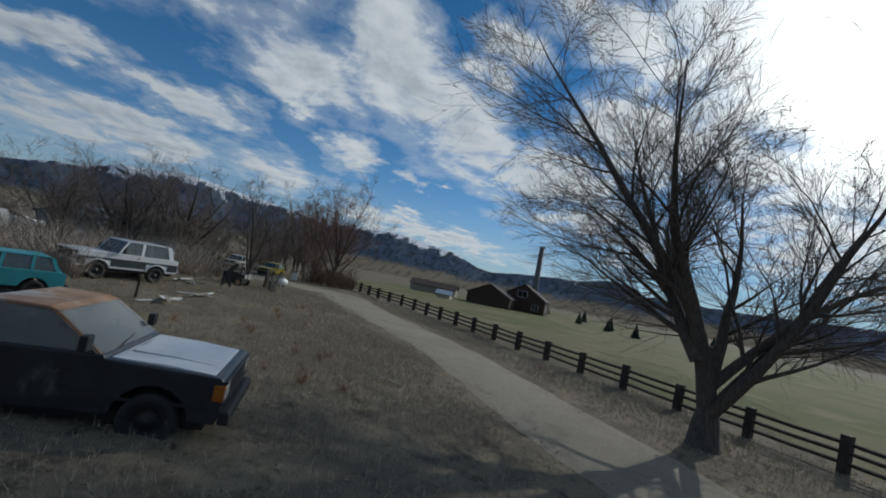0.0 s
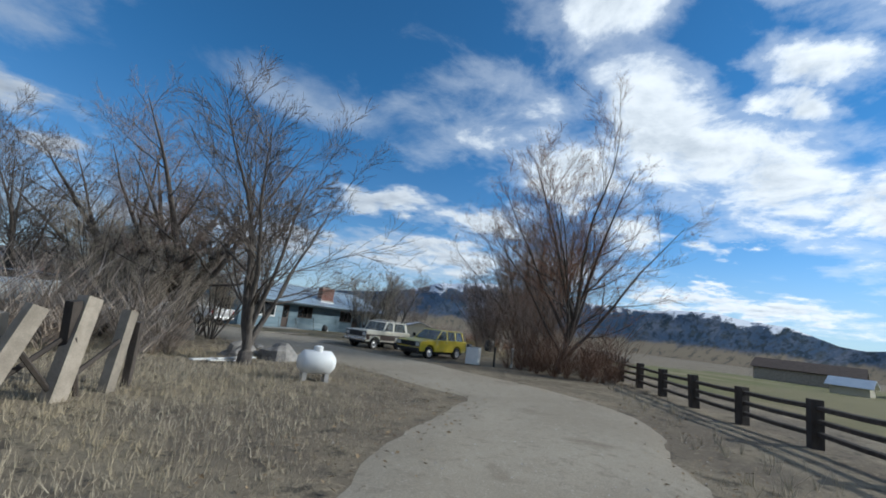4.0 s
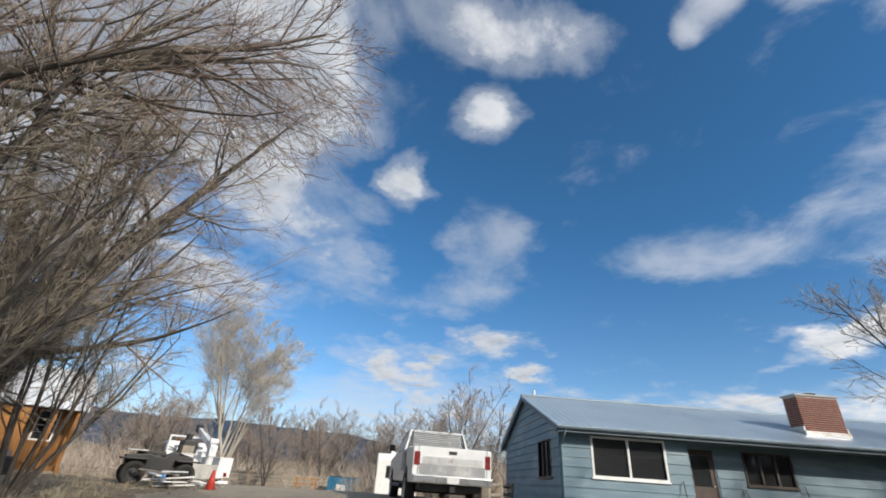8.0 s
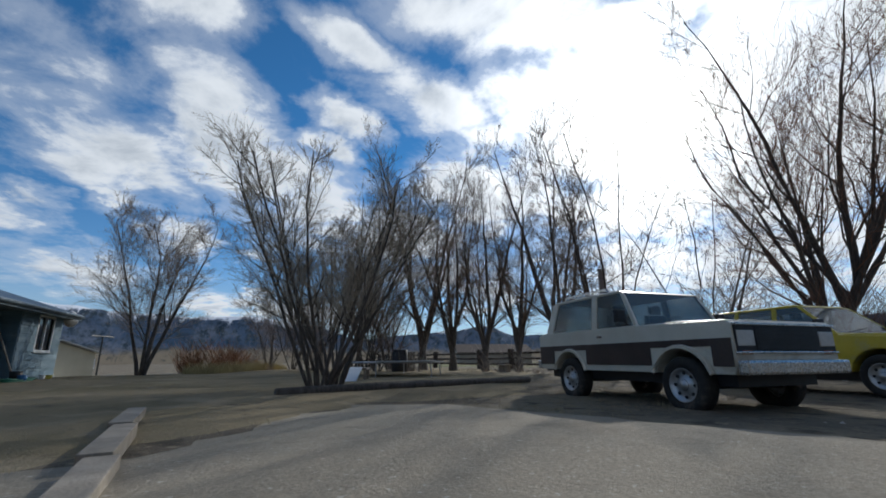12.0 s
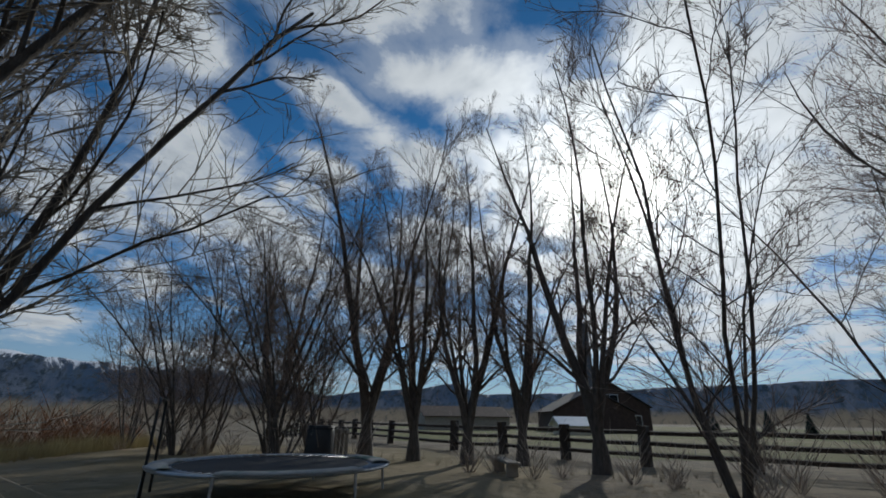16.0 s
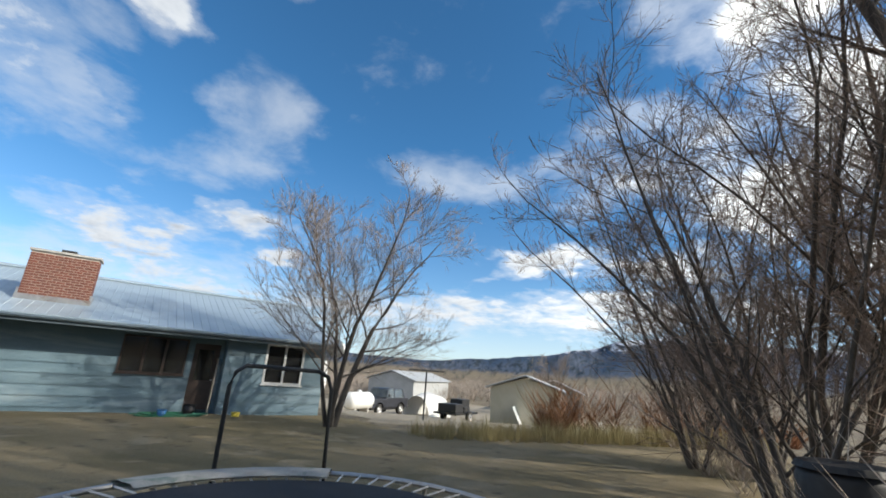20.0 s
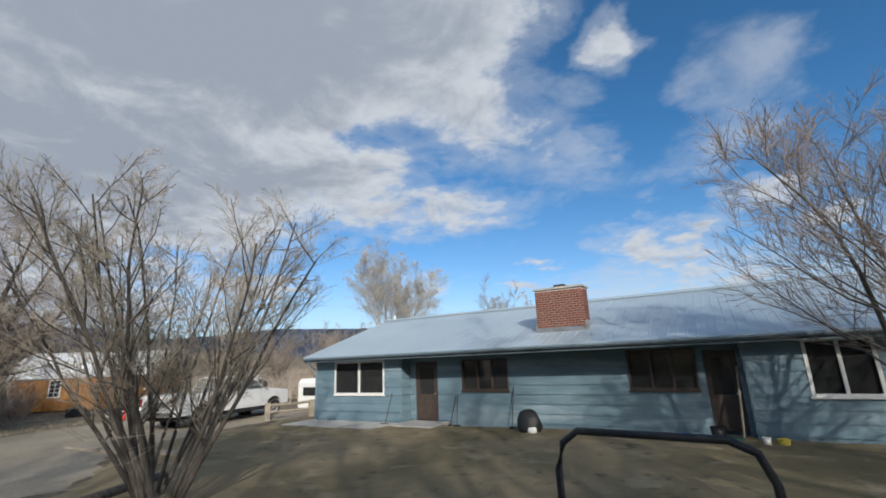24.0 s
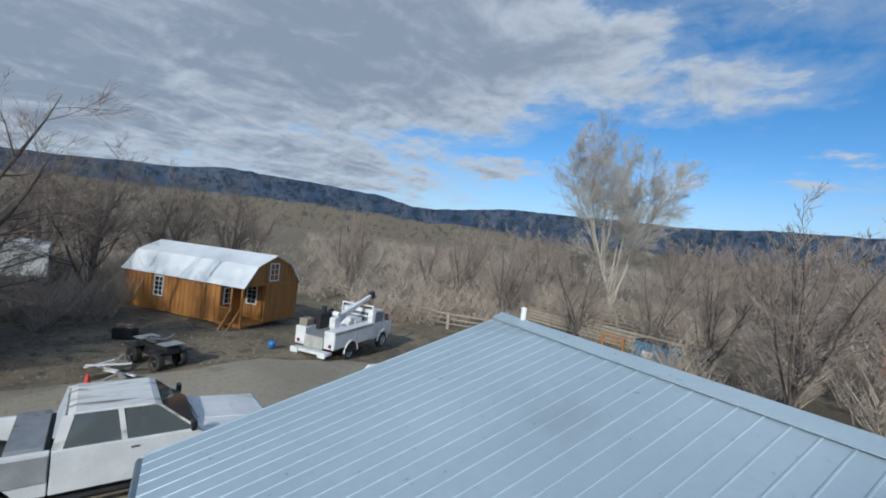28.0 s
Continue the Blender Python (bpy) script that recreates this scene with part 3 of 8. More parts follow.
# lap boards, each a strip that leans out at its foot
def board_row(y_out, lo, hi, spans, wall=0.0):
    s = Shape()
    for a, b in spans:
        s.add([(a, y_out - 0.03, lo), (b, y_out - 0.03, lo), (b, y_out, hi), (a, y_out, hi), (a, wall, lo), (b, wall, lo), (b, wall, hi), (a, wall, hi)],
              [(0, 1, 2, 3), (4, 0, 3, 7), (1, 5, 6, 2), (4, 5, 1, 0), (3, 2, 6, 7)])
    return s


def free_spans(lo, hi, x0, x1, openings):
    spans, x = [], x0
    for a, b, zl, zh in sorted(openings):
        if zl < hi - 0.02 and zh > lo + 0.02:
            spans.append((x, a - 0.04))
            x = b + 0.04
    return spans + [(x, x1)]


ROW = 0.29
for i in range(9):
    lo, hi = -0.16 + i * ROW, min(-0.16 + (i + 1) * ROW, 2.44)
    for x0, x1, deep, holes in FRONT:
        for a, b in free_spans(lo, hi, x0 + 0.02, x1 - 0.02, holes):
            part("siding_board", board_row(deep - 0.004, lo, hi, [(a, b)], deep), M["siding"], house)
    for x, turn in ((BAY_0, 90), (BAY_1, -90)):
        ob = part("siding_board", board_row(-0.004, lo, hi, [(0.0, BACK - 0.01)] if turn > 0 else [(-BACK + 0.01, 0.0)]), M["siding"], house)
        ob.location, ob.rotation_euler = (x, 0.0, 0.0), (0, 0, radians(turn))
for i in range(16):
    lo = -0.16 + i * ROW
    hi = lo + ROW
    y_lo = 0.0 if hi < 2.5 else max(0.0, (hi - 2.62) / (RIDGE - EAVE) * (RY + 0.55))
    y_hi = DEPTH - y_lo
    if y_hi - y_lo < 0.4:
        break
    for a, b in free_spans(lo, hi, y_lo, y_hi, [(1.05, 2.75, 1.0, 2.16)]):
        ob = part("siding_board", board_row(-0.004, lo, hi, [(-b, -a)]), M["siding"], house)
        ob.rotation_euler = (0, 0, radians(-90))

# a dark board across the wall opening behind each of the two doors
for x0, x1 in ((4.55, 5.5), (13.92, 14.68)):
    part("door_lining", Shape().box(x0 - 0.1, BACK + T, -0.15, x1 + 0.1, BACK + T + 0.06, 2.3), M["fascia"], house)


def window(parent, x0, x1, z0, z1, y, panes, frame_mat, rim=0.07, label="", shades=()):
    s = Shape().box(x0 - rim, y - 0.035, z0 - rim, x0, y + 0.1, z1 + rim).box(x1, y - 0.035, z0 - rim, x1 + rim, y + 0.1, z1 + rim)
    s.box(x0, y - 0.035, z1, x1, y + 0.1, z1 + rim).box(x0, y - 0.035, z0 - rim, x1, y + 0.1, z0)
    frame_ob = part("window", s, frame_mat, parent, label)
    w = (x1 - x0) / panes
    for i in range(panes):
        part("pane", Shape().box(x0 + i * w, y + 0.04, z0, x0 + (i + 1) * w, y + 0.05, z1), M["glass"], frame_ob)
        if i:
            part("mullion", Shape().box(x0 + i * w - 0.035, y - 0.02, z0, x0 + i * w + 0.035, y + 0.08, z1), frame_mat, frame_ob)
        if i in shades:
            part("curtain", Shape().box(x0 + i * w + 0.03, y + 0.07, z0, x0 + (i + 1) * w - 0.03, y + 0.1, z1), M["curtain"], frame_ob, "tan drawn curtain")
    part("sill", Shape().box(x0 - rim - 0.03, y - 0.07, z0 - rim - 0.04, x1 + rim + 0.03, y + 0.02, z0 - rim), frame_mat, frame_ob)
    return frame_ob


window(house, 1.1, 3.47, 1.09, 2.2, 0.0, 2, M["white_paint"], label="white-framed sliding window")
window(house, 6.57, 8.2, 1.17, 2.11, BACK, 3, M["brown_frame"], 0.05, "brown triple window with tan curtains", (0, 2))
window(house, 12.05, 13.69, 1.17, 2.17, BACK, 3, M["brown_frame"], 0.05, "brown triple window with drawn blinds", (0, 1, 2))
window(house, 16.06, 17.22, 1.07, 2.24, 0.0, 2, M["white_paint"], label="white-framed sliding window")
gw = window(house, -2.75, -1.05, 1.0, 2.16, 0.0, 3, M["brown_frame"], 0.05, "narrow brown window in the gable wall", (0, 1, 2))
gw.rotation_euler = (0, 0, radians(-90))
for x, y in ((4.59, BACK + 0.06), (13.93, BACK + 0.06)):
    WD = 0.86 if x < 9 else 0.7
    door = part("door", Shape().box(x - 0.06, y - 0.05, 0.1, x, y, 2.12).box(x + WD, y - 0.05, 0.1, x + WD + 0.06, y, 2.12).box(x - 0.06, y - 0.05, 2.07, x + WD + 0.06, y, 2.13)
                .box(x, y - 0.03, 0.12, x + WD, y, 1.0).box(x, y - 0.03, 1.0, x + 0.12, y, 2.07).box(x + WD - 0.12, y - 0.03, 1.0, x + WD, y, 2.07).box(x + 0.12, y - 0.03, 1.95, x + WD - 0.12, y, 2.07), M["brown_frame"], house, "dark brown screen door")
    part("pane", Shape().box(x + 0.12, y - 0.02, 1.0, x + WD - 0.12, y - 0.01, 1.95), M["glass"], door)
    part("handle", Shape().tube([(x + WD - 0.07, y - 0.03, 1.02), (x + WD - 0.07, y - 0.08, 1.02)], 0.025, 8), M["steel"], door)
part("doorstep", Shape().box(4.34, -0.72, -0.1, 5.95, BACK - 0.04, 0.1), M["concrete"], house, "grey concrete doorstep", bevel=0.02)

# roof
RIBS = 0.2286
x0, x1 = -0.2, L + 0.26
for sgn, name in ((1, "roof_slope"), (-1, "roof_slope")):
    s, ye = Shape(), (-0.55 if sgn > 0 else 2 * RY + 0.55)
    count = int((x1 - x0) / RIBS)
    prof = []
    for i in range(count + 1):
        x = x0 + (x1 - x0) * i / count
        tall = 0.011
        prof += [(x - 0.014, 0.0), (x - 0.007, tall), (x + 0.007, tall), (x + 0.014, 0.0)]
    k = len(prof)
    verts = [(x, ye, EAVE + h) for x, h in prof] + [(x, RY, RIDGE + h) for x, h in prof] + [(x, ye, EAVE - 0.05) for x, h in prof] + [(x, RY, RIDGE - 0.05) for x, h in prof]
    faces = []
    for i in range(k - 1):
        faces += [(i, i + 1, k + i + 1, k + i), (2 * k + i, 3 * k + i, 3 * k + i + 1, 2 * k + i + 1), (2 * k + i, 2 * k + i + 1, i + 1, i)]
    faces += [(0, k, 3 * k, 2 * k), (k - 1, 3 * k - 1, 4 * k - 1, 2 * k - 1)]
    part(name, s.add(verts, faces), M["roof"], house, "pale ribbed metal roofing")
part("ridge_cap", Shape().prism([(-0.2, -0.06), (0, 0.03), (0.2, -0.06), (0.2, -0.03), (0, 0.06), (-0.2, -0.03)], x1 - x0, Matrix.Translation((x1, RY, RIDGE + 0.02)) @ Matrix.Rotation(radians(90), 4, "Z")), M["roof"], house)
part("fascia", Shape().box(x0 + 0.01, -0.52, EAVE - 0.2, x1 - 0.01, -0.49, EAVE - 0.04), M["fascia"], house)
part("fascia", Shape().box(x0 + 0.01, 2 * RY + 0.49, EAVE - 0.2, x1 - 0.01, 2 * RY + 0.52, EAVE - 0.04), M["fascia"], house)
part("soffit", Shape().box(x0 + 0.02, -0.49, EAVE - 0.16, x1 - 0.02, -0.04, EAVE - 0.13), M["fascia"], house)
part("soffit", Shape().box(BAY_0 + 0.04, -0.04, EAVE - 0.165, BAY_1 - 0.04, BACK - 0.04, EAVE - 0.135), M["fascia"], house)
for x in (x0 + 0.02, x1 - 0.05):
    for y0, y1, z0, z1 in ((-0.52, RY, EAVE, RIDGE), (2 * RY + 0.52, RY, EAVE, RIDGE)):
        part("barge_board", Shape().add([(x, y0, z0 - 0.22), (x, y0, z0 - 0.055), (x, y1, z1 - 0.055), (x, y1, z1 - 0.22), (x + 0.03, y0, z0 - 0.22), (x + 0.03, y0, z0 - 0.055), (x + 0.03, y1, z1 - 0.055), (x + 0.03, y1, z1 - 0.22)],
                                       [(0, 1, 2, 3), (7, 6, 5, 4), (0, 4, 5, 1), (2, 6, 7, 3), (0, 3, 7, 4), (1, 5, 6, 2)]), M["fascia"], house)
part("gutter", Shape().tube([(x0, -0.58, EAVE - 0.07), (x1, -0.58, EAVE - 0.07)], 0.05, 6), M["fascia"], house)
part("downpipe", Shape().tube([(0.05, -0.56, EAVE - 0.1), (0.05, -0.4, EAVE - 0.3), (0.05, -0.06, EAVE - 0.55), (0.05, -0.06, 0.0)], 0.04, 8), M["siding"], house)
part("roof_vent", Shape().tube([(0.4, RY, RIDGE - 0.05), (0.4, RY, RIDGE + 0.28)], 0.05, 10), M["white_paint"], house, "short white vent pipe")

# wing behind, with its ridge across the main one
WX0, WX1, WR, WY = 11.6, 18.0, 14.8, 16.0
s = Shape().box(WX0, DEPTH, -0.2, WX0 + T, WY, 2.5).box(WX1 - T, DEPTH, -0.2, WX1, WY, 2.5).box(WX0 + T, WY - T, -0.2, WX1 - T, WY, 2.5)
s.prism([(WX0, 2.5), (WX1, 2.5), (WR, 3.95)], T, Matrix.Translation((0, WY - T, 0)))
part("wing_wall", s, M["siding"], house)
for xe in (WX0 - 0.4, WX1 + 0.4):
    k0, k1 = EAVE - 0.02, RIDGE - 0.02
    part("wing_roof", Shape().plate(*([(xe, 6.2, k0), (WR, 6.2, k1), (WR, WY + 0.4, k1), (xe, WY + 0.4, k0)] if xe > WR else [(xe, WY + 0.4, k0), (WR, WY + 0.4, k1), (WR, 6.2, k1), (xe, 6.2, k0)]), 0.05), M["roof"], house, "pale metal roofing of the wing")

# chimney of single bricks on a mortar core
chimney = part("chimney", Shape().box(9.345, 0.815, 2.6, 10.905, 1.495, 4.3), M["mortar"], house, "square red brick chimney")
part("flashing", Shape().box(9.28, 0.74, 2.78, 10.97, 0.8, 3.06).box(9.28, 0.8, 2.9, 9.33, 1.55, 3.22).box(10.92, 0.8, 2.9, 10.97, 1.55, 3.22), M["steel"], chimney, "grey metal flashing")
part("chimney_cap", Shape().box(9.29, 0.76, 4.3, 10.96, 1.55, 4.37), M["concrete"], chimney, "thin concrete cap", bevel=0.015)
part("flue", Shape().box(9.95, 0.98, 4.37, 10.3, 1.3, 4.47), M["rubber"], chimney, "low square flue")

# courses of brick, every other one shifted by half
BW, BH, JOINT = 0.1926, 0.0575, 0.0165
brick_x = mesh_of("brick", Shape().box(0, 0, 0, BW, 0.014, BH), M["brick"])
brick_y = mesh_of("brick", Shape().box(0, 0, 0, 0.014, BW, BH), M["brick"])
brick_q = mesh_of("brick", Shape().box(0, 0, 0, 0.014, BW / 2, BH), M["brick"])
brick_h = mesh_of("brick", Shape().box(0, 0, 0, BW / 2, 0.012, BH), M["brick"])


def lay(mesh, x, y, z):
    ob = new("brick", mesh)
    ob.parent, ob.location = chimney, (x, y, z)


for course in range(20):
    z = 2.92 + course * (BH + JOINT)
    shift = (course % 2) * (BW + JOINT) / 2
    if z + BH > 4.3:
        break
    lay(brick_h, 9.345 if shift else 9.345 + 7 * (BW + JOINT), 0.803, z)
    for i in range(7):
        lay(brick_x, 9.345 + shift + i * (BW + JOINT), 0.803, z)
    if shift:
        for y in (0.815, 0.815 + 2.5 * (BW + JOINT)):
            lay(brick_q, 9.331, y, z)
            lay(brick_q, 10.905, y, z)
    for i in range(2 if shift else 3):
        lay(brick_y, 9.331, 0.815 + shift + i * (BW + JOINT), z)
        lay(brick_y, 10.905, 0.815 + shift + i * (BW + JOINT), z)

# ---- mountains ----
def hill_matter():
    m = bpy.data.materials.new("haze_tinted_mountain")
    m.use_nodes = True
    k = Nodes(m.node_tree)
    bsdf = m.node_tree.nodes["Principled BSDF"]
    co = k.make("ShaderNodeTexCoord").outputs["Object"]
    z = k.make("ShaderNodeSeparateXYZ")
    k.put(z.inputs[0], co)
    out = k.vec("NORMALIZE", co)
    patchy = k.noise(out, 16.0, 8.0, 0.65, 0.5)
    # forest tones with the blue of distant haze mixed into the base colour
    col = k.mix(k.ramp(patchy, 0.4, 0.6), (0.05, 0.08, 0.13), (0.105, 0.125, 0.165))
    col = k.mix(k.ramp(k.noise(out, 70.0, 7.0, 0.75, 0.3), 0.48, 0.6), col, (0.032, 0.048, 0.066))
    # dry grass covers the foot of the slopes, and higher benches towards -x
    bench = k.ramp(k.vec("DOT_PRODUCT", out, (-0.99, 0.12, 0.0)), 0.8, 0.97, 0.0, 38.0)
    col = k.mix(k.ramp(k.math("SUBTRACT", k.math("ADD", z.outputs[2], k.math("MULTIPLY", patchy, 60.0)), bench), 62.0, 42.0), col, (0.21, 0.175, 0.13))
    # scattered juniper over all of it
    col = k.mix(k.ramp(k.noise(out, 95.0, 7.0, 0.7, 0.3), 0.5, 0.62, 0.0, 0.6), col, (0.05, 0.058, 0.055))
    snow = k.math("ADD", k.math("MULTIPLY", z.outputs[2], 0.0016), k.noise(out, 34.0, 9.0, 0.7, 0.8))
    # the sunless side of the valley, towards -y and +x, keeps its snow
    side = k.vec("DOT_PRODUCT", k.vec("NORMALIZE", co), (0.86, -0.2, 0.0))
    snow = k.math("ADD", snow, k.math("MULTIPLY", side, 0.16))
    col = k.mix(k.ramp(snow, 0.93, 1.02), col, (0.72, 0.75, 0.8))
    k.put(bsdf.inputs["Base Color"], col)
    bsdf.inputs["Roughness"].default_value = 1.0
    bsdf.inputs["Specular IOR Level"].default_value = 0.0
    return m


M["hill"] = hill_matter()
SKYLINE = [(-180, 3.0), (-156, 4.0), (-148, 3.7), (-125, 3.0), (-120.4, 2.9), (-117, 4.2), (-112, 3.5), (-107, 3.1), (-101, 2.5), (-94.5, 4.3), (-88, 5.1), (-82, 4.8), (-76, 4.9), (-70, 5.5), (-63, 6.2),
           (-58, 5.6), (-52, 4.2), (-47, 3.2), (-40, 2.4), (-33, 1.8), (-27, 1.9), (-18, 2.2), (-9, 2.5), (0, 3.2), (10, 4.4), (22, 4.6), (31, 4.3), (40, 4.6), (50, 4.7), (63, 3.7), (70, 4.8), (77, 5.2), (86, 5.5), (94, 4.6),
           (105, 4.0), (120, 3.8), (150, 3.4), (180, 3.0)]


def skyline(a):
    for (a0, e0), (a1, e1) in zip(SKYLINE, SKYLINE[1:]):
        if a0 <= a <= a1:
            t = (a - a0) / (a1 - a0)
            t = t * t * (3 - 2 * t)
            return e0 + (e1 - e0) * t
    return 3.0


KNOTS = [(620, 0.0), (900, 0.05), (1200, 0.14), (1600, 0.3), (2000, 0.46), (2500, 0.68), (3000, 0.86), (3400, 1.0), (3900, 0.7)]
rings = [(r0 + (r1 - r0) * i / 4, s0 + (s1 - s0) * i / 4) for (r0, s0), (r1, s1) in zip(KNOTS, KNOTS[1:]) for i in range(4)] + [KNOTS[-1]]
verts, faces, steps = [], [], 720
for i in range(steps):
    a = -180 + 360 * i / steps
    for r, share in rings:
        x, y = -math.sin(radians(a)) * r, math.cos(radians(a)) * r
        rough = noise.fractal(Vector((x * 0.0022, y * 0.0022, 5)), 1.0, 2.1, 6)
        spur = 1 - abs(noise.noise(Vector((x * 0.004, y * 0.004, 9)))) * 2
        crag = noise.fractal(Vector((x * 0.011, y * 0.011, 2)), 1.0, 2.0, 4) * 7
        top = math.tan(radians(skyline(a))) * 3400
        verts.append((x, y, -3 + share * top * (1 + 0.3 * (rough + 0.8 * spur - 0.4) * (1 - share)) + crag * min(1, share * 2)))
w = len(rings)
for i in range(steps):
    j = (i + 1) % steps
    faces += [(i * w + q, i * w + q + 1, j * w + q + 1, j * w + q) for q in range(w - 1)]
tagged(part("mountains", Shape().add(verts, faces), M["hill"], smooth=True), "forested mountains with distance haze in their blue colour, and patches of snow", "mountains", kind="structure")

# ---- bare trees ----
def grow(seed, height, stems, spread, trunk_r, fork=0.12, limbs=9, boughs=7, twigs=6, tips=4, droop=0.0, upward=0.35, reach=0.42, lean=(0, 0), thin=0.006, bare=0.1):
    """The trunk and limbs, and the twigs, of a leafless tree: a leader with stems that fork from it, limbs that rise from them, and four orders of branches."""
    rnd = random.Random(seed)
    wood, fine = Shape(), Shape()

    def wander(p, d, length, r0, r1, steps, bend, up):
        path, radii, p, d = [p.copy()], [r0], p.copy(), d.normalized()
        for i in range(steps):
            d = (d + Vector((rnd.gauss(0, bend), rnd.gauss(0, bend), rnd.gauss(0, bend * 0.6) + up / steps))).normalized()
            p = p + d * (length / steps)
            path.append(p.copy())
            radii.append(r1 + (r0 - r1) * (1 - (i + 1) / steps) ** 1.2)
        return path, radii

    def turned(d, low, high):
        side = d.cross(Vector((rnd.gauss(0, 1), rnd.gauss(0, 1), rnd.gauss(0, 1)))).normalized()
        angle = radians(rnd.uniform(low, high))
        return (d * math.cos(angle) + side * math.sin(angle)).normalized()

    def ribbon(path, radii):
        side = (path[-1] - path[0]).cross(Vector((rnd.gauss(0, 1), rnd.gauss(0, 1), rnd.gauss(0, 1)))).normalized()
        fine.add([q + side * r * e for q, r in zip(path, radii) for e in (-1.1, 1.1)], [(2 * i, 2 * i + 1, 2 * i + 3, 2 * i + 2) for i in range(len(path) - 1)])

    def branch(path, radii, count, low, level, length):
        for c in range(count):
            f = low + (1 - low) * (c + rnd.random()) / count
            q = f * (len(path) - 1)
            i = min(int(q), len(path) - 2)
            p = path[i].lerp(path[i + 1], q - i)
            r = radii[i] + (radii[i + 1] - radii[i]) * (q - i)
            along = (path[i + 1] - path[i]).normalized()
            size = length * rnd.uniform(0.55, 1.2) * (1.2 - 0.55 * f)
            if level == 1:
                sub, rad = wander(p, turned(along, 28, 58), size, max(r * 0.46, 0.011), 0.006, 7, 0.11, upward)
                wood.tube(sub, rad, 5, False)
                branch(sub, rad, boughs, 0.12, 2, size * 0.55)
            elif level == 2:
                sub, rad = wander(p, turned(along, 22, 50), size, max(r * 0.5, thin * 1.3), thin * 0.7, 3, 0.12, upward * 0.7 - droop)
                fine.tube(sub, rad, 3, False)
                branch(sub, rad, twigs, 0.08, 3, size * 0.6)
            elif level == 3:
                sub, rad = wander(p, turned(along, 20, 46), size, max(r * 0.65, thin), thin * 0.5, 2, 0.15, upward * 0.5 - droop)
                ribbon(sub, rad)
                branch(sub, rad, tips, 0.08, 4, size * 0.7)
            else:
                d = turned(along, 16, 40)
                u = d.cross(Vector((rnd.gauss(0, 1), rnd.gauss(0, 1), rnd.gauss(0, 1)))).normalized() * thin * 0.75
                fine.add([p + u, p - u, p + (d + Vector((0, 0, upward * 0.45 - droop))).normalized() * size], [(0, 1, 2)])

    if fork > 0.03:
        bole = height * fork
        d = Vector((lean[0], lean[1], 1)).normalized()
        up, taper = wander(d * bole, d + Vector((rnd.gauss(0, 0.2), rnd.gauss(0, 0.2), 0)), height - bole, trunk_r * (0.74 if stems > 1 else 0.95), 0.016, 9, 0.085, upward * 0.5)
        leader = [d * -0.15, d * 0.12, d * 0.4, d * (bole * 0.6)] + up
        taper = [trunk_r * 1.4, trunk_r * 1.16, trunk_r * 1.06, trunk_r * 0.98] + taper
        wood.tube(leader, taper, 10, False)
        branch(up, taper[4:], limbs, 0.12, 1, height * reach)
    for s in range(stems - 1 if fork > 0.03 else stems):
        a = 2 * math.pi * (s + rnd.uniform(-0.3, 0.3)) / stems + seed
        out = spread * rnd.uniform(0.6, 1.15)
        d = Vector((math.cos(a) * out + lean[0], math.sin(a) * out + lean[1], 1)).normalized()
        if fork > 0.03:
            start = leader[3].lerp(up[min(s // 2, 3)], rnd.uniform(0.25, 1.0))
            size, r = height * (1 - fork * 0.8) * rnd.uniform(0.7, 0.98), trunk_r * rnd.uniform(0.42, 0.62)
        else:
            start = Vector((math.cos(a) * 0.25 * spread, math.sin(a) * 0.25 * spread, -0.15))
            size, r = height * rnd.uniform(0.75, 1.0), trunk_r * rnd.uniform(0.6, 1.0)
        path, radii = wander(start, d, size, r, 0.014, 9, 0.075, upward * 0.6)
        wood.tube(path, radii, 7, False)
        branch(path, radii, limbs, bare, 1, height * reach)
    return wood, fine


def tree(name, label, bark, twig, x, y, turn=0, size=1.0, group="", **form):
    ob = thing(name, pose(x, y, lie(x, y), 0, 0, turn) @ Matrix.Scale(size, 4), label, "tree", group)
    wood, fine = grow(**form)
    part("trunk", wood, bark, ob, smooth=True)
    part("crown", fine, twig, ob, "fine bare twigs", smooth=True)
    return ob


def again(ob, x, y, turn, size=1.0, label=""):
    made = copy_thing(ob, pose(x, y, lie(x, y), 0, 0, turn))
    made.scale = [v * size for v in ob.scale]
    if label:
        made["label"] = label
    return made


tree("cottonwood_tree", "broad bare cottonwood forking low beside the gravel road", M["bark"], M["twig_dark"], -42.42, -46.61, 9.7,
     seed=3, height=12.5, stems=9, spread=0.85, trunk_r=0.45, fork=0.1, limbs=12, boughs=10, twigs=8, tips=6, upward=0.12)
tree("willow_tree", "broad bare willow with reddish twigs at the road bend", M["bark"], M["twig_red"], 5.0, -25.4, 0,
     seed=5, height=12.5, stems=12, spread=0.72, trunk_r=0.23, fork=0.05, limbs=10, boughs=8, twigs=6, tips=5, upward=0.4, reach=0.34, thin=0.005)
elm = tree("elm_tree", "large bare elm with leaning stems by boulders", M["bark"], M["twig_brown"], -11.2, -13.8, 40,
     seed=8, height=10.6, stems=8, spread=0.6, trunk_r=0.42, fork=0.06, limbs=11, boughs=9, twigs=7, tips=5, upward=0.14, reach=0.31, lean=(0.06, -0.05), thin=0.0042)
again(elm, -12.2, -7.4, 200, 0.92, "bare elm standing over scrub beside the yard")
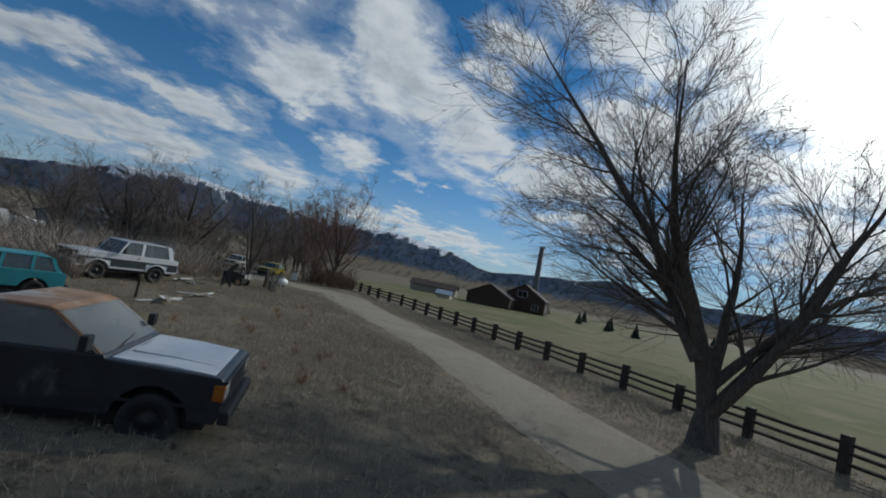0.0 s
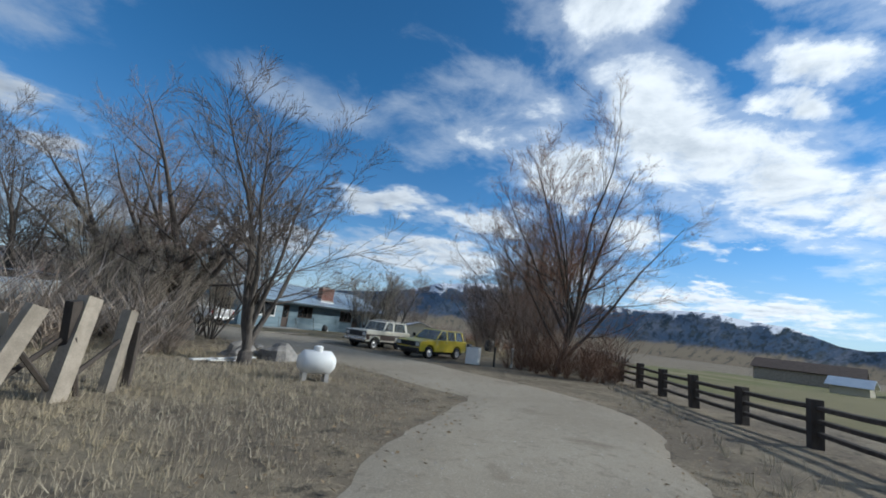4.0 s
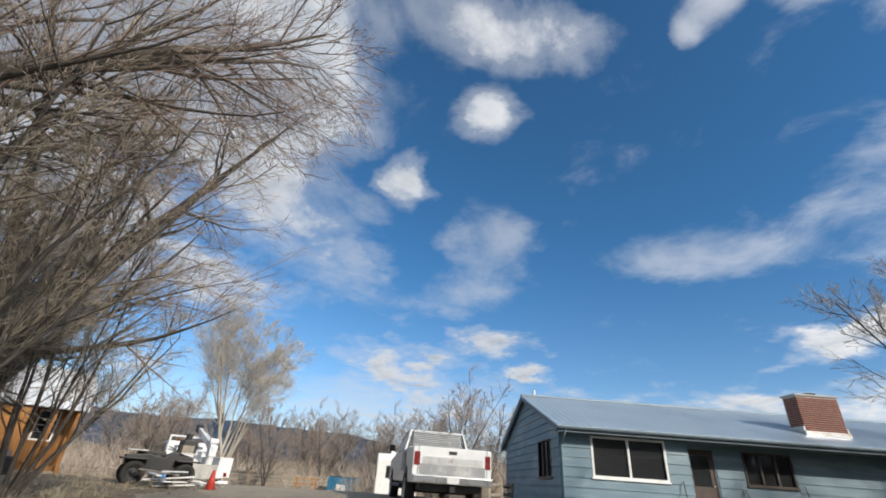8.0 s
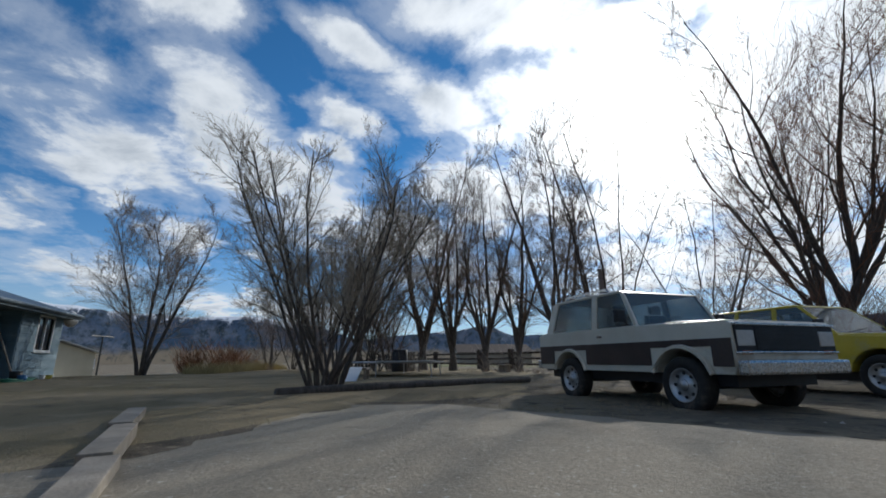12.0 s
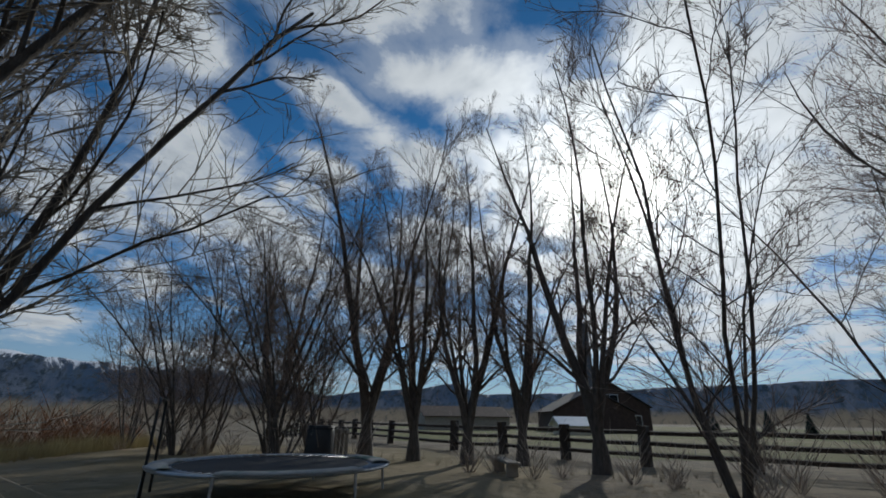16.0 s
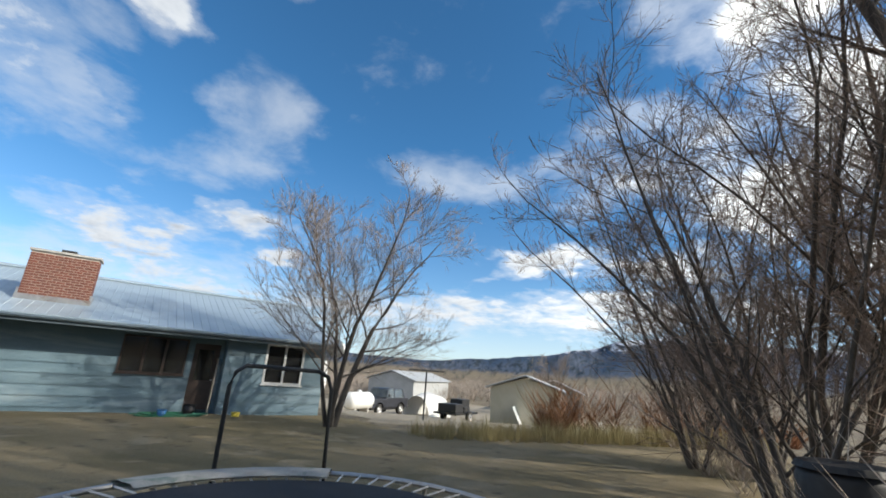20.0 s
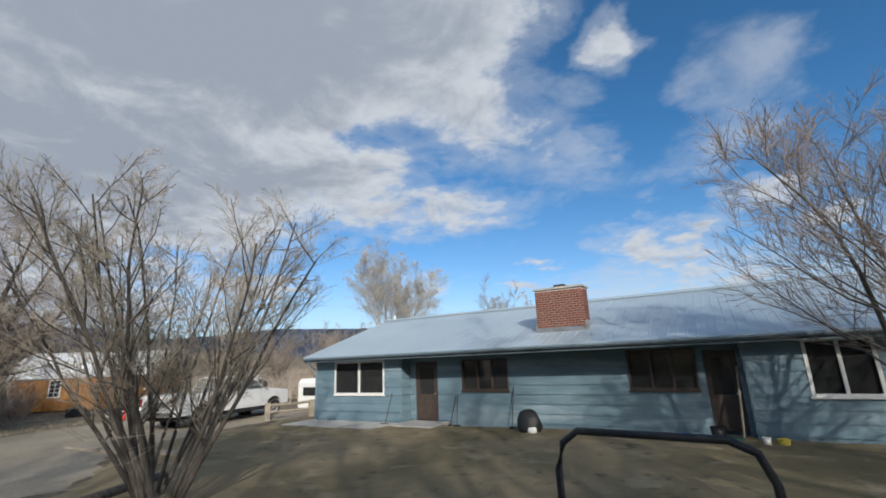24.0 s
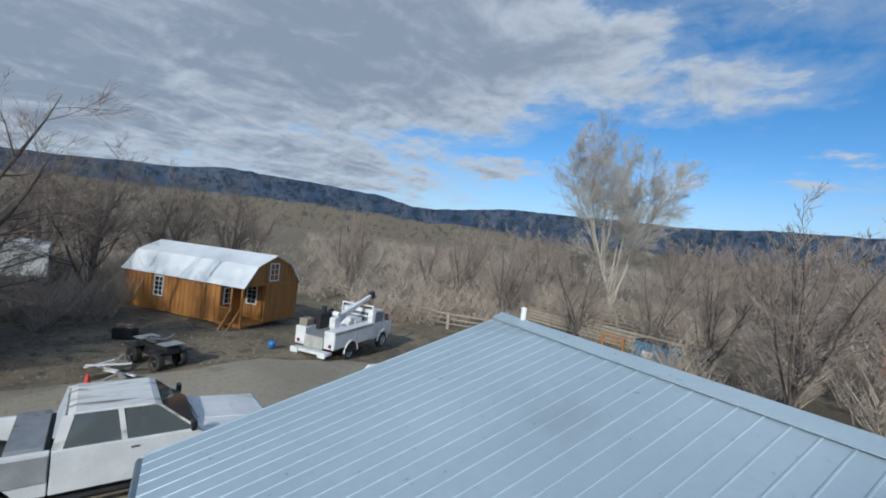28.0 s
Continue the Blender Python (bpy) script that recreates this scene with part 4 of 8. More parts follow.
corner = tree("ash_tree", "slender bare tree with two trunks at the house corner", M["bark"], M["twig"], 17.3, -3.1, 0,
     seed=11, height=7.3, stems=4, spread=0.3, trunk_r=0.12, fork=0.02, bare=0.2, limbs=14, boughs=9, twigs=7, tips=6, upward=0.3, reach=0.33, thin=0.005)
bush = tree("shrub_tree", "multi-stemmed bare shrub tree with pale tan tips", M["bark"], M["twig_tan"], 5.4, -8.9, 0,
     seed=15, height=5.4, stems=10, spread=0.42, trunk_r=0.05, fork=0.02, limbs=10, boughs=7, twigs=5, tips=5, upward=0.26, reach=0.26, thin=0.004, bare=0.25)
again(bush, 6.7, -9.4, 140, 1.0)
for x, y, turn, size in ((-11.8, -9.6, 40, 0.95), (-9.6, -13.2, 100, 0.95), (-9.3, -11.4, 250, 0.9), (-13.4, -16.4, 220, 0.55), (-13.5, -6.8, 310, 0.8), (-10.6, -8.0, 190, 0.8), (-12.6, -13.2, 20, 0.9), (-13.6, -11.2, 150, 0.95), (-14.6, -14.2, 80, 0.9)):
    again(bush, x, y, turn, size, "bare tan shrub beside the gravel road")
row = tree("poplar_tree", "tall bare tree of the row along the fence", M["bark"], M["twig_brown"], 14.4, -21.4, 0, group="tree row along the fence",
     seed=21, height=13.2, stems=5, spread=0.34, trunk_r=0.24, fork=0.07, limbs=13, boughs=8, twigs=7, tips=5, upward=0.34, reach=0.21, thin=0.005)
row_b = tree("poplar_tree", "slim many-stemmed bare tree of the fence row", M["bark"], M["twig_brown"], 22.6, -14.8, 40, group="tree row along the fence",
     seed=23, height=9.0, stems=6, spread=0.36, trunk_r=0.07, fork=0.02, limbs=12, boughs=7, twigs=5, tips=4, upward=0.22, reach=0.26, thin=0.005)
for ob, x, y, turn, size in ((row, 16.8, -20.4, 120, 0.84), (row, 17.4, -18.7, 200, 0.88), (row, 19.0, -17.5, 300, 0.9), (row, 21.0, -16.4, 60, 1.08), (row_b, 19.4, -13.3, 0, 0.9),
                             (row_b, 23.3, -10.2, 10, 0.92), (row_b, 24.7, -11.2, 90, 0.95), (row, 25.4, -13.4, 160, 0.85), (row_b, 21.4, -13.2, 140, 1.08),
                             (row_b, 26.6, -9.4, 220, 0.85), (row_b, 28.2, -8.0, 300, 0.8), (row_b, 10.2, -20.9, 30, 1.15), (row_b, 7.2, -22.8, 160, 0.9)):
    again(ob, x, y, turn, size)
far_tree = tree("orchard_tree", "spreading bare tree in the field", M["bark"], M["twig_dark"], -12.8, -20.9, 59.7, group="bare trees beyond the field",
     seed=31, height=8.2, stems=6, spread=0.5, trunk_r=0.2, fork=0.06, limbs=9, boughs=7, twigs=6, tips=4, upward=0.3, thin=0.007)
for x, y, turn, size in ((-16.69, -11.85, 70, 0.85), (-20.64, -8.39, 200, 0.85), (-25.11, -5.03, 10, 0.9), (-30.66, -1.99, 290, 0.85), (-35.84, 3.02, 60, 0.9), (-23.76, -11.58, 110, 0.7), (-42.64, -0.83, 20, 0.9), (-29.18, -7.85, 250, 0.85), (-35.49, -6.2, 140, 0.8)):
    again(far_tree, x, y, turn, size)
pale = tree("white_poplar_tree", "very tall pale-barked bare tree behind the house", M["bark_pale"], M["twig_pale"], -27, 42, 0,
     seed=37, height=18.0, stems=14, spread=0.38, trunk_r=0.26, fork=0.04, limbs=16, boughs=10, twigs=8, tips=6, upward=0.24, reach=0.22, thin=0.009, bare=0.4)
light = tree("valley_tree", "rounded bare tree standing among brush", M["bark"], M["twig"], -1.7, 21.5, 0, group="bare trees behind the house",
     seed=41, height=7.5, stems=6, spread=0.5, trunk_r=0.16, fork=0.05, limbs=9, boughs=6, twigs=5, tips=4, upward=0.35, reach=0.34, thin=0.010)
for x, y, turn, size in ((9.5, 70, 40, 1.25), (18, 84, 90, 1.2), (-12, 62, 10, 1.0), (-18, 55, 220, 1.1), (-40, 50, 130, 1.1), (-52, 40, 70, 1.0), (-46, 28, 300, 0.9), (-62, 24, 20, 1.05), (-58, 8, 170, 1.0),
                         (-34, 66, 330, 1.2), (48, 16, 60, 0.8), (-36, 14, 30, 0.8), (1, 58, 77, 0.9),
                         (-8, 27, 15, 0.85), (-4, 30, 105, 0.95), (-13, 29, 60, 0.8), (1.5, 25.5, 220, 0.9), (-17, 25.5, 310, 0.85), (-24, 24, 170, 0.9), (-29, 29, 25, 0.95), (-36, 27, 80, 1.0), (-3, 35.5, 140, 0.95), (-7, 40, 40, 1.0), (-19, 47, 15, 1.15), (-15, 51, 205, 1.25), (-35, 39, 95, 1.05), (-40, 43, 260, 1.2), (-9, 53, 310, 1.1), (-47, 36, 145, 1.05), (-29, 57, 50, 1.3), (-52, 18, 185, 0.95), (-22, 60, 120, 1.2)):
    again(light, x, y, turn, size)

# ---- vehicles ----
M["cream"] = surface("cream_car_paint", (0.60, 0.57, 0.47), (0.68, 0.65, 0.55), 2, 0.38, 0.02, 40, c=(0.42, 0.37, 0.28), spots=0.1, coat=0.3)
M["brown_car"] = surface("dark_brown_car_paint", (0.035, 0.022, 0.02), (0.06, 0.04, 0.035), 2, 0.4, 0.02, 40, coat=0.3)
M["white_car"] = surface("white_car_paint", (0.62, 0.64, 0.65), (0.74, 0.75, 0.76), 2, 0.35, 0.02, 40, c=(0.5, 0.48, 0.44), spots=0.12, coat=0.4)
M["yellow_car"] = surface("yellow_car_paint", (0.52, 0.40, 0.02), (0.62, 0.48, 0.04), 2, 0.4, 0.02, 40, c=(0.45, 0.4, 0.2), spots=0.12, coat=0.3)
M["teal_car"] = surface("teal_car_paint", (0.03, 0.24, 0.27), (0.05, 0.32, 0.35), 2, 0.45, 0.02, 40, coat=0.2)
M["navy_car"] = surface("dark_navy_car_paint", (0.012, 0.013, 0.02), (0.025, 0.027, 0.036), 3, 0.45, 0.03, 40, c=(0.10, 0.10, 0.11), spots=0.05, coat=0.2)
M["stripe"] = surface("dark_green_stripe", (0.02, 0.035, 0.035), (0.035, 0.05, 0.05), 3, 0.45, 0.02)
M["rust"] = surface("rusted_paint", (0.32, 0.17, 0.09), (0.45, 0.30, 0.2), 3, 0.8, 0.2, 30, c=(0.55, 0.52, 0.48), spots=0.35)
M["red_lamp"] = surface("red_lamp_lens", (0.14, 0.012, 0.012), (0.22, 0.025, 0.02), 9, 0.2, 0.05, coat=0.5)
M["amber"] = surface("amber_lamp_lens", (0.34, 0.09, 0.01), (0.42, 0.13, 0.02), 9, 0.2, 0.05, coat=0.5)
M["lamp"] = surface("headlamp_glass", (0.5, 0.5, 0.48), (0.6, 0.6, 0.58), 14, 0.12, 0.1, coat=0.6)
M["seat"] = surface("grey_seat_cloth", (0.07, 0.065, 0.06), (0.11, 0.1, 0.09), 14, 0.95, 0.2)


def lathe(profile, seg=24, close=False):
    """A ring of the profile's radii and widths turned round the y axis."""
    s, k = Shape(), len(profile)
    verts = [(r * math.cos(2 * math.pi * i / seg), y, r * math.sin(2 * math.pi * i / seg)) for i in range(seg) for r, y in profile]
    faces = []
    for i in range(seg):
        j = (i + 1) % seg
        faces += [(i * k + q, i * k + q + 1, j * k + q + 1, j * k + q) for q in range(k - 1)]
        if close:
            faces.append((i * k + k - 1, i * k, j * k, j * k + k - 1))
    return s.add(verts, faces)


WHEELS = {}


def wheel(parent, x, y, z, r, wide, side, rim_mat):
    """A tyre with a dished rim of eight holes; side: +1 where the rim looks to +y."""
    key = (r, wide, rim_mat.name)
    if key not in WHEELS:
        q = r * 0.6
        tyre = lathe([(q, -wide / 2 + 0.01), (r * 0.86, -wide / 2), (r * 0.97, -wide * 0.4), (r, -wide * 0.3), (r * 0.985, -wide * 0.05), (r * 0.985, wide * 0.05), (r, wide * 0.3), (r * 0.97, wide * 0.4), (r * 0.86, wide / 2), (q, wide / 2 - 0.01)], 28, True)
        rim = lathe([(q, wide * 0.48), (q * 0.93, wide * 0.49), (q * 0.86, wide * 0.3), (q * 0.55, wide * 0.26), (q * 0.42, wide * 0.36), (q * 0.3, wide * 0.38), (q * 0.28, wide * 0.46), (0.001, wide * 0.47)], 28)
        hole = Shape()
        for a in (0.0,):
            c = Vector((math.cos(a) * q * 0.7, wide * 0.285, math.sin(a) * q * 0.7))
            hole.tube([c, c + Vector((0, 0.012, 0))], q * 0.11, 8)
        WHEELS[key] = (mesh_of("tyre", tyre, M["rubber"], True), mesh_of("rim", rim, rim_mat, True), mesh_of("rim_hole", hole, M["black"]))
    tyre = new("tyre", WHEELS[key][0])
    rim = new("rim", WHEELS[key][1])
    hub = part("wheel", Shape().tube([(0, -0.1, 0), (0, 0.1, 0)], r * 0.2, 10), M["black"], parent)
    hub.location, hub.rotation_euler = (x, y, z), (0, 0, 0 if side > 0 else math.pi)
    for ob in (tyre, rim):
        ob.parent = hub
    for i in range(8):
        ob = new("rim_hole", WHEELS[key][2])
        ob.parent, ob.rotation_euler = hub, (0, math.pi * i / 4, 0)
    return hub


def arch(cx, r, z0, steps=9):
    """The edge of a wheel arch from front to rear, above the sill."""
    a0 = math.asin(min(0.95, max(-0.2, z0 / r)))
    return [(cx + r * math.cos(a0 + (math.pi - 2 * a0) * i / steps), r * math.sin(a0 + (math.pi - 2 * a0) * i / steps)) for i in range(steps + 1)]


def car(name, m, label, paint, L, W, base, wheel_r, sill, belt, roof, hood, nose, ws, ws_top, rear_top, rear, pillars, roof_paint=None, rim=None, front_over=0.8,
        tumble=0.1, lower=None, grille_paint=None, bumper_mat=None, category="car", tall_nose=None, bed=None, hood_paint=None, spare=False, rack=False, mirrors=True):
    """A car that looks along +x. Heights from the ground; ws, ws_top, rear_top, rear: where windscreen and rear window meet belt and roof."""
    ob = thing(name, m, label, category)
    roof_paint, rim, bumper_mat = roof_paint or paint, rim or M["steel"], bumper_mat or M["chrome"]
    xf, xr = base / 2 + front_over, base / 2 + front_over - L
    ar = wheel_r * 1.28
    front_a = [(x, z + wheel_r) for x, z in arch(base / 2, ar, sill - wheel_r)]
    rear_a = [(x, z + wheel_r) for x, z in arch(-base / 2, ar, sill - wheel_r)]
    hz = tall_nose or hood - 0.03
    line = [(xf, sill + 0.12), (xf - 0.02, hz - 0.05), (xf - 0.07, hz), (ws + 0.02, hood), (ws, belt)]
    if bed is None:
        line += [(rear, belt), (xr, belt - 0.06), (xr, sill + 0.1)]
        foot = [(xr + 0.06, sill)] + rear_a[::-1] + front_a[::-1] + [(xf - 0.05, sill)]
    else:
        line += [(bed, belt)]
        foot = [(bed, sill)] + front_a[::-1] + [(xf - 0.05, sill)]
    body = part("body", Shape().prism(line + foot, W - 0.04, Matrix.Translation((0, -(W - 0.04) / 2, 0))), paint, ob, bevel=0.05)
    part("underbody", Shape().box(xr + 0.15, -W * 0.38, sill - 0.16, xf - 0.2, W * 0.38, sill + 0.05), M["black"], ob)
    if bed is not None:
        # an open load bed of floor, sides and tailgate
        s_out = [(bed - 0.02, belt), (xr, belt), (xr, sill + 0.08), (xr + 0.05, sill)] + rear_a[::-1] + [(bed - 0.02, sill)]
        for y in (-W / 2 + 0.02, W / 2 - 0.14):
            part("bed_side", Shape().prism(s_out, 0.12, Matrix.Translation((0, y, 0))), paint, ob, bevel=0.02)
        part("bed_floor", Shape().box(xr + 0.05, -W / 2 + 0.12, sill + 0.22, bed - 0.03, W / 2 - 0.12, sill + 0.28), M["black"], ob, "black bed liner")
        part("bed_front", Shape().box(bed - 0.1, -W / 2 + 0.14, sill + 0.2, bed - 0.03, W / 2 - 0.14, belt - 0.01), M["black"], ob)
        gate = part("tailgate", Shape().box(xr - 0.01, -W / 2 + 0.15, sill + 0.16, xr + 0.07, W / 2 - 0.15, belt + 0.005), paint, ob, bevel=0.015)
        part("gate_panel", Shape().box(xr - 0.018, -W / 2 + 0.25, sill + 0.3, xr - 0.008, W / 2 - 0.25, belt - 0.22), M["steel"], gate, "grey worn tailgate panel")
        part("handle", Shape().box(xr - 0.03, -0.1, belt - 0.14, xr - 0.008, 0.1, belt - 0.07), M["black"], gate)

    def half(z):
        return W / 2 - 0.045 - max(0.0, z - belt) / (roof - belt) * tumble

    rt = roof - 0.05
    # dark cabin inside, with seats
    part("interior", Shape().box(rear + 0.1 if bed is None else bed + 0.05, -W / 2 + 0.1, belt - 0.02, ws - 0.1, W / 2 - 0.1, belt + 0.012), M["seat"], ob)
    for y in (-W * 0.22, W * 0.22):
        part("seat", Shape().box(ws - 1.05, y - 0.22, belt, ws - 0.9, y + 0.22, belt + 0.28).box(ws - 1.03, y - 0.12, belt + 0.3, ws - 0.93, y + 0.12, belt + 0.46), M["seat"], ob, bevel=0.03)
    part("steering_wheel", Shape().tube([(ws - 0.5 + 0.02 * math.cos(a), W * 0.22 + 0.17 * math.sin(a), belt + 0.08 + 0.13 * math.cos(a)) for a in [2 * math.pi * i / 14 for i in range(15)]], 0.014, 6), M["black"], ob)
    roof_ob = part("roof", Shape().add([(x, y * (half(roof) + 0.01), z) for z in (rt, roof) for x, y in ((ws_top + (0.02 if z == rt else -0.12), 1), (rear_top - (0.0 if z == rt else -0.12), 1), (rear_top - (0.0 if z == rt else -0.12), -1), (ws_top + (0.02 if z == rt else -0.12), -1))],
                                       [(0, 1, 2, 3), (7, 6, 5, 4), (0, 4, 5, 1), (1, 5, 6, 2), (2, 6, 7, 3), (3, 7, 4, 0)]), roof_paint, ob, bevel=0.03)
    # pillars along each side, and the panes between them: pairs of foot x and head x, with a width
    for side in (-1, 1):
        yb, yt = side * half(belt), side * half(rt)
        for xb, xt, wide in pillars:
            a, b, c, d = (xb + wide / 2, yb, belt - 0.01), (xb - wide / 2, yb, belt - 0.01), (xt - wide / 2, yt, rt + 0.01), (xt + wide / 2, yt, rt + 0.01)
            part("pillar", Shape().plate(*((a, b, c, d) if side > 0 else (d, c, b, a)), 0.05), roof_paint, ob)
        for (xb0, xt0, w0), (xb1, xt1, w1) in zip(pillars, pillars[1:]):
            e = side * 0.016
            a, b, c, d = (xb0 - w0 / 2, yb - e, belt), (xb1 + w1 / 2, yb - e, belt), (xt1 + w1 / 2, yt - e, rt), (xt0 - w0 / 2, yt - e, rt)
            part("side_window", Shape().plate(*((a, b, c, d) if side > 0 else (d, c, b, a)), 0.006), M["car_glass"], ob)
    hb, ht = half(belt) - 0.03, half(rt) - 0.03
    part("windscreen", Shape().plate((ws - 0.02, -hb, belt), (ws - 0.02, hb, belt), (ws_top, ht, rt), (ws_top, -ht, rt), 0.006), M["car_glass"], ob)
    part("rear_window", Shape().plate((rear + 0.03, hb, belt + 0.05), (rear + 0.03, -hb, belt + 0.05), (rear_top + 0.02, -ht, rt), (rear_top + 0.02, ht, rt), 0.006), M["car_glass"], ob)
    part("wiper", Shape().tube([(ws, -0.5, belt + 0.02), (ws - 0.06, 0.1, belt + 0.1)], 0.012, 4), M["black"], ob)
    # the hood lies proud of the wings, with a raised panel along its middle
    hood_ob = part("hood", Shape().prism([(xf - 0.13, hz - 0.03), (ws + 0.06, hood - 0.03), (ws + 0.06, hood + 0.014), ((ws + xf) / 2, (hood + hz) / 2 + 0.03), (xf - 0.2, hz + 0.016), (xf - 0.1, hz - 0.012)], W - 0.22, Matrix.Translation((0, -(W - 0.22) / 2, 0))), hood_paint or paint, ob, bevel=0.025)
    part("hood_panel", Shape().prism([(xf - 0.32, hz), (ws + 0.14, hood), (ws + 0.14, hood + 0.03), ((ws + xf) / 2, (hood + hz) / 2 + 0.046), (xf - 0.26, hz + 0.026)], W * 0.46, Matrix.Translation((0, -W * 0.23, 0))), hood_paint or paint, hood_ob, bevel=0.012)
    # nose
    g0, g1 = sill + 0.3, hz - 0.08
    bezel = part("front_panel", Shape().box(xf - 0.03, -W * 0.475, g0 - 0.03, xf + 0.006, W * 0.475, g1 + 0.02), M["black"], ob, "dark recessed front panel", bevel=0.006)
    for z in (g0 - 0.04, g1 + 0.01):
        part("trim", Shape().box(xf - 0.02, -W * 0.485, z, xf + 0.03, W * 0.485, z + 0.03), bumper_mat, bezel, bevel=0.008)
    grille = part("grille", Shape().box(xf - 0.03, -W * 0.3, g0, xf + 0.015, W * 0.3, g1), grille_paint or M["black"], ob, bevel=0.008)
    for i in range(5):
        z = g0 + (g1 - g0) * (i + 0.5) / 5
        part("grille_bar", Shape().box(xf + 0.012, -W * 0.28, z - 0.008, xf + 0.024, W * 0.28, z + 0.008), M["tube"] if "tube" in M else M["black"], grille)
    for side in (-1, 1):
        y = side * W * 0.39
        lamp = part("headlight", Shape().box(xf - 0.04, y - W * 0.075, (g0 + g1) / 2 - 0.1, xf + 0.018, y + W * 0.075, (g0 + g1) / 2 + 0.1), M["lamp"], ob, bevel=0.012)
        part("bezel", Shape().box(xf - 0.04, y - W * 0.072, (g0 + g1) / 2 - 0.098, xf + 0.011, y + W * 0.072, (g0 + g1) / 2 + 0.098), M["chrome"], lamp, bevel=0.006)
        part("turn_signal", Shape().box(xf - 0.03, y - W * 0.045, g0 - 0.05, xf + 0.012, y + W * 0.045, g0 + 0.0), M["amber"], ob, "amber turn signal")
        part("taillight", Shape().box(xr - 0.012, side * (W / 2 - 0.12) - 0.07, belt - 0.42, xr + 0.03, side * (W / 2 - 0.12) + 0.07, belt - 0.12), M["red_lamp"], ob, "red tail light")
        if mirrors:
            mir = part("mirror", Shape().box(ws - 0.22, side * (W / 2 + 0.12) - 0.09, belt + 0.06, ws - 0.12, side * (W / 2 + 0.12) + 0.09, belt + 0.26), M["black"], ob, bevel=0.02)
            part("mirror_arm", Shape().tube([(ws - 0.17, side * (W / 2 - 0.03), belt + 0.02), (ws - 0.17, side * (W / 2 + 0.08), belt + 0.12)], 0.014, 5), M["black"], mir)
        # doors as thin shells on the flank, with handles
        for (xb0, xt0, w0), (xb1, xt1, w1) in list(zip(pillars, pillars[1:]))[:1 if len(pillars) < 5 else 2]:
            door = part("door", Shape().box(xb1 + 0.02, side * (W / 2 - 0.022) - 0.006, sill + 0.08, xb0 - 0.02, side * (W / 2 - 0.022) + 0.006, belt - 0.03), paint, ob, bevel=0.004)
            part("handle", Shape().box(xb1 + 0.1, side * (W / 2 - 0.01) - 0.012, belt - 0.17, xb1 + 0.24, side * (W / 2 - 0.01) + 0.012, belt - 0.13), M["chrome"], door)
        if lower is not None:
            lo, hi = sill + 0.1, belt - 0.27
            for x0, x1 in ((xf - 0.04, base / 2 + ar + 0.03), (base / 2 - ar - 0.03, -base / 2 + ar + 0.03), (-base / 2 - ar - 0.03, xr + 0.03)):
                if x0 - x1 > 0.05:
                    part("colour_band", Shape().box(x1, side * (W / 2 - 0.012) - 0.008, lo, x0, side * (W / 2 - 0.012) + 0.008, hi), lower, ob, bevel=0.003)
            part("colour_band", Shape().box(xr + 0.03, side * (W / 2 - 0.012) - 0.006, wheel_r + ar + 0.02, xf - 0.05, side * (W / 2 - 0.012) + 0.006, hi), lower, ob) if wheel_r + ar + 0.04 < hi else None
            for cx in (base / 2, -base / 2):
                pts = [(x, side * (W / 2 + 0.005), z + wheel_r) for x, z in arch(cx, ar + 0.03, sill - wheel_r)]
                part("arch_flare", Shape().tube(pts, 0.035, 5), paint, ob)
        wheel(ob, base / 2, side * (W / 2 - 0.13), wheel_r, wheel_r, 0.26, side, rim)
        wheel(ob, -base / 2, side * (W / 2 - 0.13), wheel_r, wheel_r, 0.26, side, rim)
    for x, name2 in ((xf + 0.06, "front_bumper"), (xr - 0.06, "rear_bumper")):
        part(name2, Shape().box(x - 0.07, -W / 2 + 0.02, sill + 0.0, x + 0.07, W / 2 - 0.02, sill + 0.18), bumper_mat, ob, bevel=0.03)
    part("number_plate", Shape().box(xr - 0.14, -0.15, sill + 0.02, xr - 0.132, 0.15, sill + 0.16), M["white_paint"], ob)
    for x in (base / 2, -base / 2):
        part("axle", Shape().tube([(x, -W / 2 + 0.2, wheel_r), (x, W / 2 - 0.2, wheel_r)], 0.07, 8), M["black"], ob)
    if spare:
        sp = wheel(ob, xr - 0.16, -W * 0.12, belt - 0.12, wheel_r * 0.95, 0.24, 1, rim)
        sp.rotation_euler = (0, 0, radians(90))
    if rack:
        for y in (-half(roof) + 0.12, half(roof) - 0.12):
            part("rack_rail", Shape().tube([(ws_top - 0.5, y, roof), (ws_top - 0.55, y, roof + 0.09), (rear_top + 0.3, y, roof + 0.09), (rear_top + 0.25, y, roof)], 0.018, 6), M["chrome"], roof_ob)
        for i in range(5):
            x = ws_top - 0.7 + (rear_top + 0.4 - ws_top + 0.7) * i / 4
            part("rack_bar", Shape().tube([(x, -half(roof) + 0.12, roof + 0.08), (x, half(roof) - 0.12, roof + 0.08)], 0.012, 5), M["chrome"], roof_ob)
    return ob


def parked(x, y, turn, dz=0.0):
    return pose(x, y, lie(x, y) + dz, 0, 0, turn)


